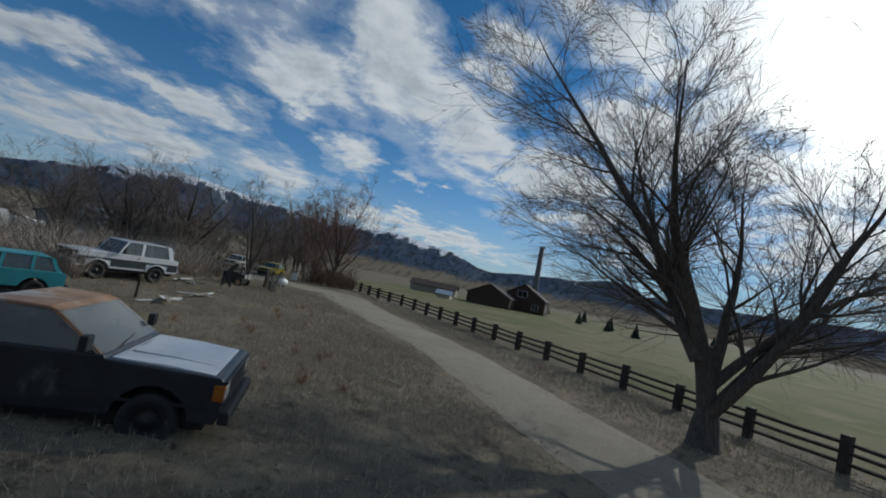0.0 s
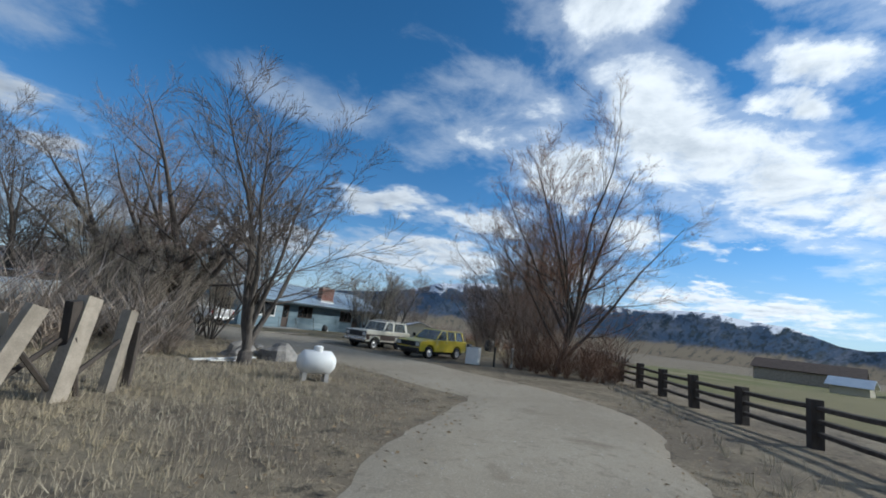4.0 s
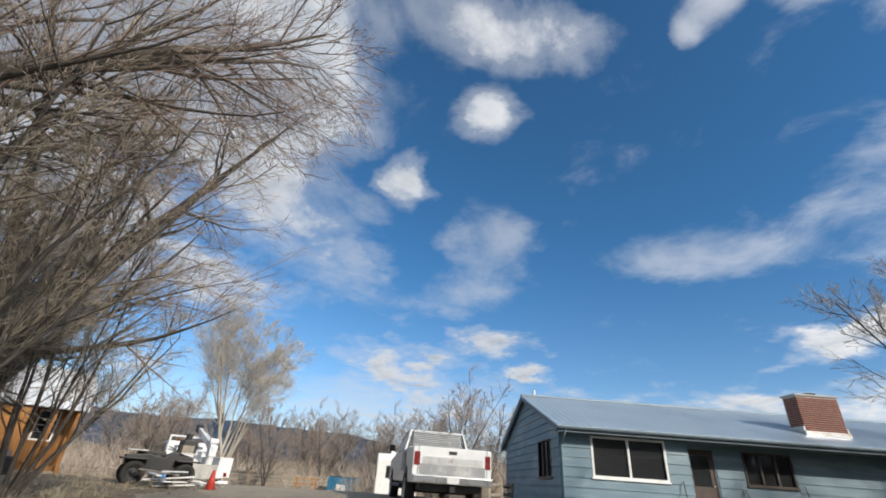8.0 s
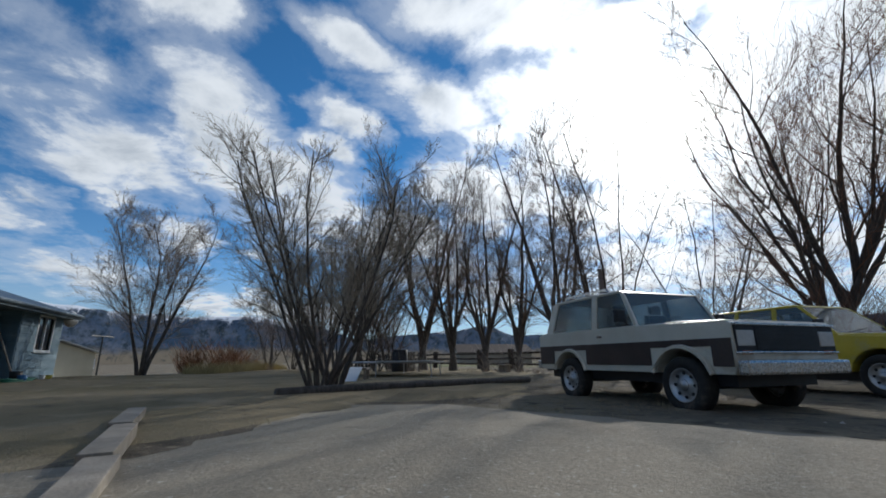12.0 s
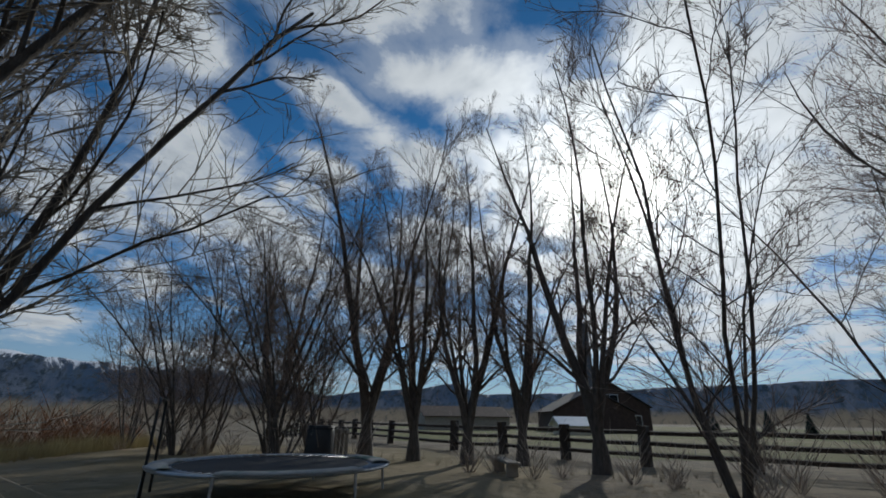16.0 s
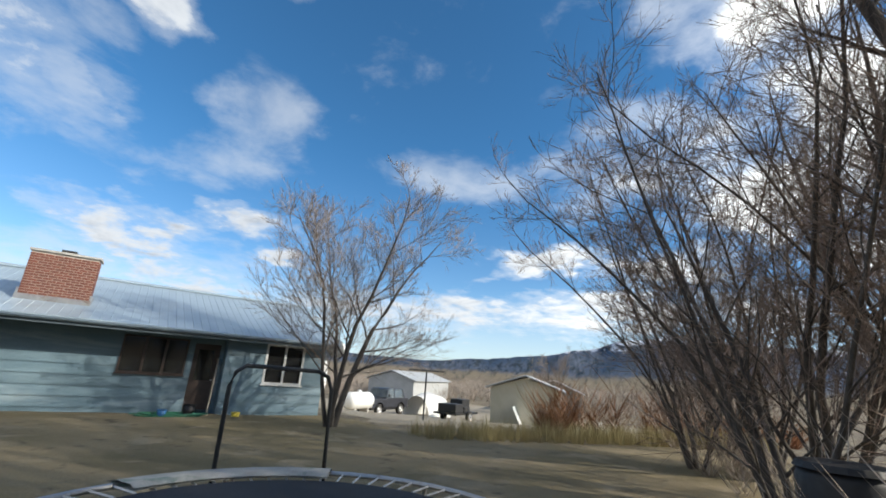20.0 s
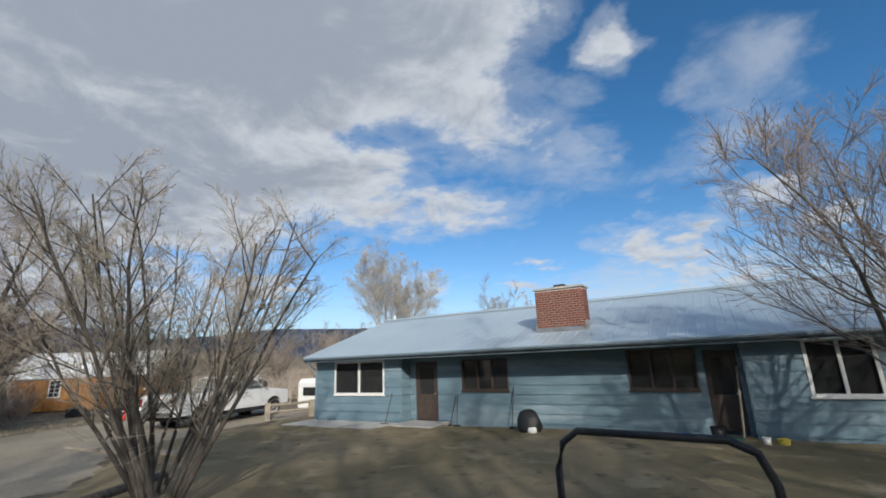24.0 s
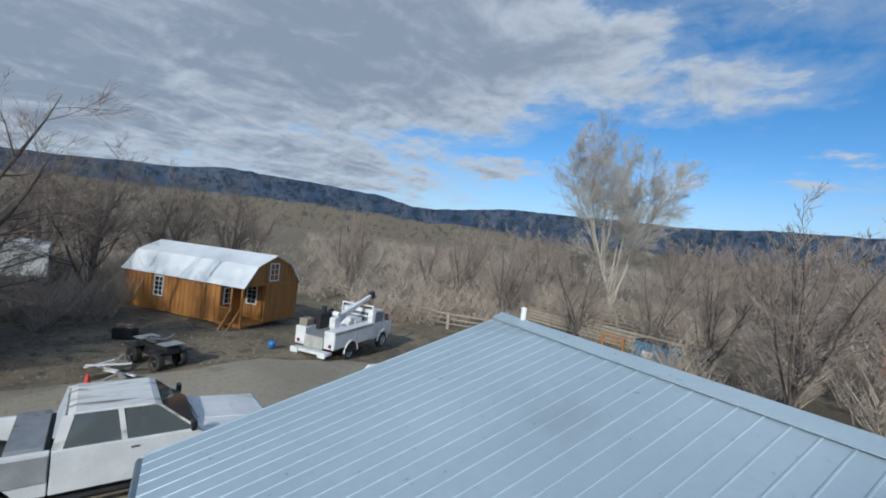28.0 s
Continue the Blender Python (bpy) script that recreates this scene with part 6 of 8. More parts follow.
part("stair_string", Shape().plate((-0.7, -0.75, 0.0), (-0.62, -0.75, 0.0), (-0.62, 0.0, 0.95), (-0.7, 0.0, 0.95), 0.1), M["orange_wood"], shed)
part("stair_string", Shape().plate((-0.2, -0.75, 0.0), (-0.12, -0.75, 0.0), (-0.12, 0.0, 0.95), (-0.2, 0.0, 0.95), 0.1), M["orange_wood"], shed)
for (y0, z0), (y1, z1) in zip(GAM, GAM[1:]):
    part("roof_panel", Shape().plate((-SL - 0.15, y0 - (0.12 if y0 == 0 else 0), z0 - (0.12 if y0 == 0 else 0)), (0.15, y0 - (0.12 if y0 == 0 else 0), z0 - (0.12 if y0 == 0 else 0)),
                                     (0.15, y1 + (0.12 if y1 == SW else 0), z1 - (0.12 if y1 == SW else 0)), (-SL - 0.15, y1 + (0.12 if y1 == SW else 0), z1 - (0.12 if y1 == SW else 0)), -0.04), M["white_tin"], shed, "white metal roof panel")


def small_window(parent, m, w, h, cols, rows, label="white-framed window"):
    """A framed window of small panes in the plane x, z, that looks to -y, placed by m."""
    ob = part("window", Shape().box(-w / 2 - 0.06, -0.03, -0.06, -w / 2, 0.03, h + 0.06).box(w / 2, -0.03, -0.06, w / 2 + 0.06, 0.03, h + 0.06).box(-w / 2, -0.03, h, w / 2, 0.03, h + 0.06).box(-w / 2, -0.03, -0.06, w / 2, 0.03, 0), M["white_paint"], parent, label)
    ob.matrix_basis = m
    part("pane", Shape().box(-w / 2, 0.0, 0, w / 2, 0.01, h), M["glass"], ob)
    s = Shape()
    for i in range(1, cols):
        s.box(-w / 2 + w * i / cols - 0.014, -0.018, 0, -w / 2 + w * i / cols + 0.014, 0.0, h)
    for j in range(1, rows):
        s.box(-w / 2, -0.017, h * j / rows - 0.014, w / 2, -0.001, h * j / rows + 0.014)
    if s.v:
        part("glazing_bar", s, M["white_paint"], ob)
    return ob


small_window(shed, pose(-5.6, -0.02, 0.95), 0.55, 0.95, 2, 4)
small_window(shed, pose(-1.5 + 0.0, 0.6, 1.05, 0, 0, 90), 0.5, 0.75, 2, 3)
small_window(shed, pose(0.0, 2.1, 2.35, 0, 0, 90), 0.6, 0.85, 2, 3)
small_window(shed, pose(-0.8, 1.48, 1.05), 0.55, 0.95, 2, 4, "white half-glazed door window")

M["util_white"] = surface("white_truck_enamel", (0.60, 0.62, 0.63), (0.72, 0.73, 0.73), 2, 0.4, 0.03, c=(0.42, 0.42, 0.42), spots=0.15)
ut = thing("utility_truck", parked(-15.0, 7.1, 128) @ Matrix.Scale(1.02, 4), "white utility truck with a service body and small crane", "truck")
part("chassis", Shape().box(-2.6, -0.5, 0.5, 2.7, 0.5, 0.72), M["black"], ut)
part("cab", Shape().prism([(0.7, 0.62), (2.7, 0.62), (2.72, 1.15), (2.55, 1.3), (1.95, 1.4), (1.55, 2.05), (0.75, 2.08), (0.7, 1.4)], 1.9, Matrix.Translation((0, -0.95, 0))), M["util_white"], ut, bevel=0.04)
part("windscreen", Shape().plate((1.97, -0.8, 1.42), (1.97, 0.8, 1.42), (1.6, 0.72, 2.0), (1.6, -0.72, 2.0), 0.01), M["car_glass"], ut)
for side in (-1, 1):
    part("side_window", Shape().box(0.85, side * 0.955 - 0.006, 1.45, 1.6, side * 0.955 + 0.006, 1.95), M["car_glass"], ut)
    box_ob = part("service_body", Shape().box(-2.65, side * 0.78 - 0.27, 0.72, 0.55, side * 0.78 + 0.27, 1.5), M["util_white"], ut, bevel=0.02)
    for i in range(4):
        part("locker_door", Shape().box(-2.58 + i * 0.78, side * 1.055 - 0.008, 0.98 if i in (1,) else 0.8, -1.86 + i * 0.78, side * 1.055 + 0.008, 1.36), M["util_white"], box_ob, bevel=0.006)
    part("grey_band", Shape().box(-2.64, side * 1.062 - 0.006, 1.36, 0.54, side * 1.062 + 0.006, 1.49), M["pad"], box_ob, "grey band")
    part("taillight", Shape().box(-2.68, side * 0.85 - 0.06, 0.8, -2.645, side * 0.85 + 0.06, 0.95), M["red_lamp"], ut)
    wheel(ut, 1.75, side * 0.88, 0.42, 0.42, 0.26, side, M["steel"])
    wheel(ut, -1.3, side * 0.88, 0.42, 0.42, 0.26, side, M["steel"])
part("deck", Shape().box(-2.65, -0.52, 0.75, 0.5, 0.52, 0.85), M["steel"], ut)
part("rear_step", Shape().box(-3.0, -0.95, 0.5, -2.6, 0.95, 0.62), M["util_white"], ut, bevel=0.02)
part("tailgate", Shape().box(-2.7, -0.5, 0.66, -2.66, 0.5, 1.2), M["pad"], ut, "grey tailgate", bevel=0.008)
for side in (-1, 1):
    part("bumper_block", Shape().box(-3.08, side * 0.72 - 0.2, 0.42, -2.98, side * 0.72 + 0.2, 0.66), M["util_white"], ut, bevel=0.02)
    part("wheel_well", Shape().prism([(-1.3 + 0.52 * math.cos(radians(a)), 0.42 + 0.52 * math.sin(radians(a))) for a in range(0, 181, 20)], 0.02, Matrix.Translation((0, side * 1.063 - 0.01, 0))), M["black"], ut)
    part("arch_flare", Shape().tube([(-1.3 + 0.54 * math.cos(radians(a)), side * 1.06, 0.42 + 0.54 * math.sin(radians(a))) for a in range(0, 181, 15)], 0.045, 6), M["util_white"], ut, smooth=True)
    part("front_flare", Shape().tube([(1.75 + 0.5 * math.cos(radians(a)), side * 0.96, 0.45 + 0.5 * math.sin(radians(a))) for a in range(0, 181, 15)], 0.06, 6), M["util_white"], ut, smooth=True)
    part("rack_post", Shape().tube([(0.62, side * 0.9, 1.45), (0.62, side * 0.9, 2.3)], 0.04, 6), M["util_white"], ut)
    part("mirror", Shape().box(1.62, side * 1.14 - 0.09, 1.5, 1.68, side * 1.14 + 0.09, 1.85), M["black"], ut, bevel=0.02)
    part("door_seam", Shape().box(1.6, side * 0.952 - 0.004, 0.75, 1.62, side * 0.952 + 0.004, 1.42), M["black"], ut)
for z in (1.75, 2.28):
    part("rack_bar", Shape().tube([(0.62, -0.92, z), (0.62, 0.92, z)], 0.04, 6), M["util_white"], ut)
part("rear_glass", Shape().box(0.685, -0.6, 1.5, 0.7, 0.6, 1.92), M["car_glass"], ut)
part("compressor", Shape().box(-1.95, 0.3, 1.3, -1.1, 0.85, 2.05), M["black"], ut, "dark compressor standing on the locker", bevel=0.05)
part("air_filter", Shape().tube([(-1.35, 0.58, 2.05), (-1.35, 0.58, 2.3)], 0.13, 12), M["black"], ut)
part("tool_crate", Shape().box(-2.55, 0.55, 1.5, -2.05, 0.98, 1.82), M["grey_wood"], ut, "weathered wooden tool crate", bevel=0.01)
part("hose_reel", Shape().tube([(-0.75 + 0.27 * math.cos(radians(a)), 0.62, 1.78 + 0.27 * math.sin(radians(a))) for a in range(0, 361, 24)], 0.06, 6), M["black"], ut, smooth=True)
part("generator", Shape().box(-0.2, -0.45, 0.85, 0.42, 0.4, 1.7), M["util_white"], ut, bevel=0.03)
part("tank", Shape().tube([(-1.1, 0.1, 1.15), (-0.3, 0.1, 1.15)], 0.25, 14), M["util_white"], ut, smooth=True)
crane = part("crane", Shape().tube([(-1.75, -0.35, 0.85), (-1.75, -0.35, 1.8)], 0.15, 12).box(-1.95, -0.5, 1.5, -1.5, -0.2, 1.95), M["util_white"], ut, "white folding crane", bevel=0.02)
rise = Matrix.Translation((-1.75, -0.35, 1.85)) @ Matrix.Rotation(radians(-16), 4, "Y")
part("boom", Shape().box(-0.25, -0.1, -0.11, 2.0, 0.1, 0.11, rise).box(2.0, -0.07, -0.08, 3.1, 0.07, 0.08, rise), M["util_white"], crane, bevel=0.012)
part("lift_ram", Shape().tube([rise @ Vector((0.05, 0, -0.3)), rise @ Vector((1.2, 0, -0.12))], 0.05, 8), M["steel"], crane)
part("boom_head", Shape().box(3.0, -0.13, -0.15, 3.3, 0.13, 0.17, rise), M["black"], crane, "dark sheave head", bevel=0.02)
part("winch", Shape().tube([rise @ Vector((0.15, -0.16, 0.22)), rise @ Vector((0.15, 0.16, 0.22))], 0.12, 10), M["util_white"], crane)
part("light_bar", Shape().box(0.95, -0.5, 2.08, 1.15, 0.5, 2.17), M["amber"], ut)

atv = thing("quad_bike", parked(-12.2, -0.9, 35), "black quad bike parked on bare soil", "quad bike")
part("body", Shape().prism([(-0.85, 0.5), (-0.9, 0.75), (-0.3, 0.8), (0.05, 0.72), (0.3, 0.9), (0.85, 0.78), (0.9, 0.55), (0.4, 0.35), (-0.4, 0.35)], 0.5, Matrix.Translation((0, -0.25, 0))), M["black"], atv, bevel=0.04)
part("seat", Shape().box(-0.6, -0.17, 0.78, 0.1, 0.17, 0.9), M["seat"], atv, bevel=0.04)
part("handlebar", Shape().tube([(0.2, -0.42, 1.05), (0.3, -0.2, 1.0), (0.32, 0, 0.95), (0.3, 0.2, 1.0), (0.2, 0.42, 1.05)], 0.02, 6), M["steel"], atv)
for x in (-0.65, 0.7):
    part("rack", Shape().box(x - 0.25, -0.35, 0.86, x + 0.25, 0.35, 0.89), M["steel"], atv)
    for side in (-1, 1):
        wheel(atv, x * 0.95, side * 0.42, 0.3, 0.3, 0.26, side, M["black"])
        part("fender", Shape().box(x - 0.33, side * 0.42 - 0.16, 0.63, x + 0.33, side * 0.42 + 0.16, 0.68), M["black"], atv, bevel=0.02)
cone = thing("road_cone", parked(-9.9, -2.5, 0), "faded red traffic cone on the ground", "cone")
part("base", Shape().box(-0.17, -0.17, 0.0, 0.17, 0.17, 0.03), M["red_plastic"], cone)
part("cone_body", Shape().tube([(0, 0, 0.03), (0, 0, 0.5)], [0.13, 0.03], 14), M["red_plastic"], cone, smooth=True)
pails = thing("bucket", parked(-14.0, 3.3, 0), "dark blue bucket beside the truck", "bucket")
part("pail", Shape().tube([(0, 0, 0), (0, 0, 0.36)], [0.14, 0.18], 14), M["blue_plastic"], pails, smooth=True)
scrap = thing("scrap_pile", parked(-10.9, -2.0, 20), "small heap of scrap boards and metal", "scrap")
rnd = random.Random(12)
for i in range(9):
    m = pose(rnd.uniform(-0.9, 0.9), rnd.uniform(-0.5, 0.5), 0.06 + 0.04 * i, rnd.uniform(-6, 6), rnd.uniform(-6, 6), rnd.uniform(0, 180))
    part("board", Shape().box(-0.6, -0.06, 0, 0.6, 0.06, 0.03, m), M["grey_wood"] if i % 2 else M["white_paint"], scrap)
wreck = thing("scrap_engine", parked(-15.8, -2.2, 60), "dark rusted engine block under the bushes", "engine")
part("block", Shape().box(-0.4, -0.25, 0, 0.4, 0.25, 0.45), M["black"], wreck, bevel=0.05)
part("head", Shape().box(-0.3, -0.12, 0.45, 0.3, 0.12, 0.6), M["rust"], wreck, bevel=0.02)

# ---- houses and sheds farther off ----
def gable_house(name, m, label, wall, roof, L2, W2, eave, ridge, windows=(), over=0.35, base_z=-0.3):
    """A plain gabled house, its ridge along x; windows: (side, along, foot, width, height), side 0 front (-y), 1 the +x end, 2 the -x end, 3 back."""
    ob = thing(name, m, label, "house" if "house" in name or "cabin" in name else "shed")
    part("front_wall", Shape().box(-L2 / 2, -W2 / 2, base_z, L2 / 2, -W2 / 2 + 0.15, eave), wall, ob)
    part("back_wall", Shape().box(-L2 / 2, W2 / 2 - 0.15, base_z, L2 / 2, W2 / 2, eave), wall, ob)
    for x in (-L2 / 2, L2 / 2 - 0.15):
        part("end_wall", Shape().prism([(-W2 / 2 + 0.15, base_z), (W2 / 2 - 0.15, base_z), (W2 / 2 - 0.15, eave), (0, ridge - 0.1), (-W2 / 2 + 0.15, eave)], 0.15, Matrix.Translation((x + 0.15, 0, 0)) @ Matrix.Rotation(radians(90), 4, "Z")), wall, ob)
    drop = (ridge - eave) / (W2 / 2) * over
    for s_ in (-1, 1):
        a, b, c, d = (-L2 / 2 - over, s_ * (W2 / 2 + over), eave - drop), (L2 / 2 + over, s_ * (W2 / 2 + over), eave - drop), (L2 / 2 + over, 0, ridge), (-L2 / 2 - over, 0, ridge)
        part("roof_slope", Shape().plate(*((a, b, c, d) if s_ < 0 else (d, c, b, a)), -0.08), roof, ob)
    for side, p, z, w, h in windows:
        mm = {0: pose(p, -W2 / 2 - 0.02, z), 1: pose(L2 / 2 + 0.02, p, z, 0, 0, 90), 2: pose(-L2 / 2 - 0.02, p, z, 0, 0, -90), 3: pose(p, W2 / 2 + 0.02, z, 0, 0, 180)}[side]
        small_window(ob, mm, w, h, 2, 1)
    return ob


M["terracotta"] = surface("terracotta_paint", (0.36, 0.10, 0.055), (0.44, 0.14, 0.075), 1, 0.8, 0.1)
M["dark_roof"] = surface("dark_shingle", (0.05, 0.04, 0.038), (0.09, 0.075, 0.07), 2, 0.9, 0.3)
M["beige"] = surface("beige_siding", (0.45, 0.41, 0.30), (0.53, 0.49, 0.38), 1, 0.7, 0.1)
M["grey_roof"] = surface("grey_metal_roof", (0.36, 0.37, 0.37), (0.46, 0.47, 0.47), 1, 0.5, 0.1)
M["log"] = surface("dark_log", (0.045, 0.028, 0.022), (0.08, 0.05, 0.038), 2, 0.9, 0.3)
M["green_roof"] = surface("dark_green_metal", (0.015, 0.06, 0.055), (0.03, 0.085, 0.075), 2, 0.5, 0.1)
red_house = gable_house("terracotta_house", pose(-2.9, 44.85, 0, 0, 0, 103), "terracotta house with a dark shingle roof and low side wing", M["terracotta"], M["dark_roof"], 9, 4.2, 3.1, 4.0, ((2, 0, 1.5, 1.0, 1.0),), base_z=-1.2)
part("wing_wall", Shape().prism([(-7.5, -1.2), (-2.1, -1.2), (-2.1, 3.05), (-7.5, 2.1)], 6.5, Matrix.Translation((3, 0, 0)) @ Matrix.Rotation(radians(90), 4, "Z")), M["terracotta"], red_house)
part("wing_roof", Shape().plate((-3.9, -8.0, 2.06), (3.4, -8.0, 2.06), (3.4, -2.1, 3.12), (-3.9, -2.1, 3.12), -0.08), M["dark_roof"], red_house, "dark shingle roof of the wing")
gable_house("white_house", pose(3.3, 74, -1.2, 0, 0, 96.3), "white house with a pale roof in the distance", M["white_paint"], M["white_tin"], 12, 10.6, 3.4, 4.5, ((2, -3, 2.2, 1.8, 0.8), (2, 0.4, 2.2, 1.5, 0.8), (2, 3, 2.2, 1.0, 0.8)), base_z=-0.5)
shelter = thing("carport", pose(10.5, 42, 0, 0, 0, -14), "dark green metal carport beside the terracotta house", "carport")
part("canopy", Shape().prism([(-2.6, 2.2), (-2.1, 2.7), (2.1, 2.7), (2.6, 2.2), (2.6, 2.15), (2.08, 2.64), (-2.08, 2.64), (-2.6, 2.15)], 6, Matrix.Identity(4)), M["green_roof"], shelter)
for x in (-2.5, 2.5):
    for y in (0.2, 3, 5.8):
        part("post", Shape().box(x - 0.05, y - 0.05, -0.3, x + 0.05, y + 0.05, 2.2), M["white_paint"], shelter)
gable_house("beige_shed", pose(35.4, 7.0, lie(35.4, 7.0), 0, 0, 40), "beige shed with a grey metal roof in the back yard", M["beige"], M["grey_roof"], 5.0, 4.4, 2.45, 3.2, ((0, -2.2, 1.35, 0.5, 0.6), (0, -1.4, 1.35, 0.5, 0.6)))
gable_house("long_grey_shed", pose(46, 40, lie(46, 40), 0, 0, 40), "long low grey shed behind the parked cars", M["grey_roof"], M["grey_roof"], 17, 6, 2.6, 3.6)
gable_house("tan_barn", pose(55, 22, lie(55, 22), 0, 0, 40), "tan metal barn behind the yard", M["grey_wood"], M["white_tin"], 9, 6, 2.6, 3.8)
sheet_m = thing("leaning_sheet", pose(33.0, 5.8, lie(33.0, 5.8), 0, 0, 40), "pale sheet panel leaning against the beige shed", "panel")
part("sheet_metal", Shape().plate((-1.2, -0.5, 0), (1.2, -0.5, 0), (1.2, 0.0, 1.15), (-1.2, 0.0, 1.15), 0.03), M["white_tin"], sheet_m)
cab = gable_house("log_cabin", pose(64, -69.5, -0.3, 0, 0, -24), "dark log cabin with white windows across the meadow", M["log"], M["dark_roof"], 11, 12, 3.9, 7.5, ((2, 0.2, 4.0, 2.5, 1.6), (0, -2, 1.3, 1.7, 1.5), (2, -3.6, 1.0, 1.7, 1.5)), base_z=-0.8)
for y in (-1.2, 3.0):
    part("chimney_pipe", Shape().tube([(2, y, 6.0), (2, y, 8.1)], 0.16, 8), M["black"], cab)
gable_house("log_cabin", pose(56, -58.5, -0.3, 0, 0, -24), "dark low log outbuilding beside the cabin", M["log"], M["dark_roof"], 9, 11, 2.9, 5.7, base_z=-0.8)
M["stack"] = surface("dull_grey_stack_steel", (0.10, 0.105, 0.11), (0.16, 0.165, 0.17), 1.5, 0.6, 0.1, metal=0.3, c=(0.13, 0.09, 0.07), spots=0.2)
stack = thing("smokestack", pose(69.7, -73.2, 0), "tall grey riveted smokestack standing behind the cabin", "smokestack")
part("shaft", Shape().tube([(0, 0, -1.0), (0, 0, 6), (0, 0, 19.2)], [0.82, 0.8, 0.72], 18), M["stack"], stack, smooth=True)
part("cap_ring", Shape().tube([(0, 0, 18.9), (0, 0, 19.3)], 0.82, 18), M["stack"], stack)
gable_house("brown_barn", pose(66, -44, -0.4, 0, 0, 78), "long low brown barn beyond the fence", M["grey_wood"], M["log"], 12.5, 7, 2.2, 3.5)
gable_house("pale_shed", pose(43, -45, -0.3, 0, 0, 70), "small pale shed in the pasture", M["beige"], M["white_tin"], 3.2, 2.6, 1.3, 2.0)

M["needle"] = surface("dark_spruce_needles", (0.012, 0.025, 0.018), (0.03, 0.05, 0.035), 2, 0.9, 0.0)
sp = thing("spruce_tree", pose(51.6, -80.4, -0.2) @ Matrix.Scale(0.62, 4), "small dark spruce standing in the meadow", "tree", "spruces in the meadow")
part("trunk", Shape().tube([(0, 0, -0.2), (0, 0, 4.6)], [0.16, 0.03], 8), M["bark"], sp)
s, rnd = Shape(), random.Random(9)
for i in range(900):
    h = rnd.random() ** 1.3
    a, r = rnd.uniform(0, 2 * math.pi), (1 - h) * 1.75 * rnd.uniform(0.55, 1.05) + 0.06
    p = Vector((math.cos(a) * r * 0.35, math.sin(a) * r * 0.35, 0.35 + h * 4.5))
    q = Vector((math.cos(a) * r, math.sin(a) * r, p.z - 0.16 * r))
    w = Vector((-math.sin(a), math.cos(a), 0)) * (0.09 + 0.07 * (1 - h))
    s.add([p - w * 0.5, p + w * 0.5, q + w, q - w, (p + q) / 2 + Vector((0, 0, 0.1))], [(0, 1, 4), (1, 2, 4), (2, 3, 4), (3, 0, 4), (3, 2, 1, 0)])
part("crown", s, M["needle"], sp)
for x, y, z in ((47.3, -86.7, 1.15), (39.5, -82.3, 0.95), (30.5, -84, 1.0), (76, -92, 1.2), (88, -84, 1.3), (24, -96, 1.2)):
    again(sp, x, y, x * 7, z)

# ---- grass, brush and stones ----
def blade_matter(name, a, b, c):
    """Dry stems: every blade takes its own tone between three."""
    m = bpy.data.materials.new(name)
    m.use_nodes = True
    k = Nodes(m.node_tree)
    bsdf = m.node_tree.nodes["Principled BSDF"]
    luck = k.make("ShaderNodeNewGeometry").outputs["Random Per Island"]
    co = k.make("ShaderNodeTexCoord").outputs["Object"]
    col = k.mix(luck, a, b)
    col = k.mix(k.ramp(k.noise(co, 0.35, 4.0, 0.6), 0.45, 0.68), col, c)
    k.put(bsdf.inputs["Base Color"], col)
    bsdf.inputs["Roughness"].default_value = 0.9
    bsdf.inputs["Specular IOR Level"].default_value = 0.15
    return m


M["straw"] = blade_matter("dry_straw", (0.25, 0.22, 0.17), (0.54, 0.47, 0.35), (0.40, 0.335, 0.225))
M["lawn_blade"] = blade_matter("dormant_grass_blade", (0.30, 0.25, 0.15), (0.52, 0.43, 0.275), (0.29, 0.24, 0.135))
M["gold_grass"] = blade_matter("tall_yellow_grass", (0.36, 0.30, 0.15), (0.50, 0.42, 0.22), (0.32, 0.26, 0.14))
M["brush"] = blade_matter("bare_brush_stems", (0.26, 0.22, 0.19), (0.50, 0.43, 0.36), (0.36, 0.29, 0.23))
M["russet_brush"] = blade_matter("russet_brush_stems", (0.14, 0.085, 0.06), (0.24, 0.15, 0.105), (0.19, 0.125, 0.09))
M["red_brush"] = blade_matter("red_orange_brush_stems", (0.20, 0.085, 0.045), (0.33, 0.16, 0.08), (0.24, 0.13, 0.07))


def way_gap(x, y, line, widths):
    """How far a place lies outside the edge of a way."""
    best = 1e9
    for (x0, y0), (x1, y1), w0, w1 in zip(line, line[1:], widths, widths[1:]):
        dx, dy = x1 - x0, y1 - y0
        t = max(0.0, min(1.0, ((x - x0) * dx + (y - y0) * dy) / (dx * dx + dy * dy)))
        best = min(best, math.hypot(x - x0 - t * dx, y - y0 - t * dy) - (w0 + (w1 - w0) * t) / 2)
    return best


ROAD_W = [5, 5, 5, 4.8, 4.6, 4.6, 4.8, 4.9, 5.1, 5.5, 6.5, 7, 7, 7, 7.5, 7.5]


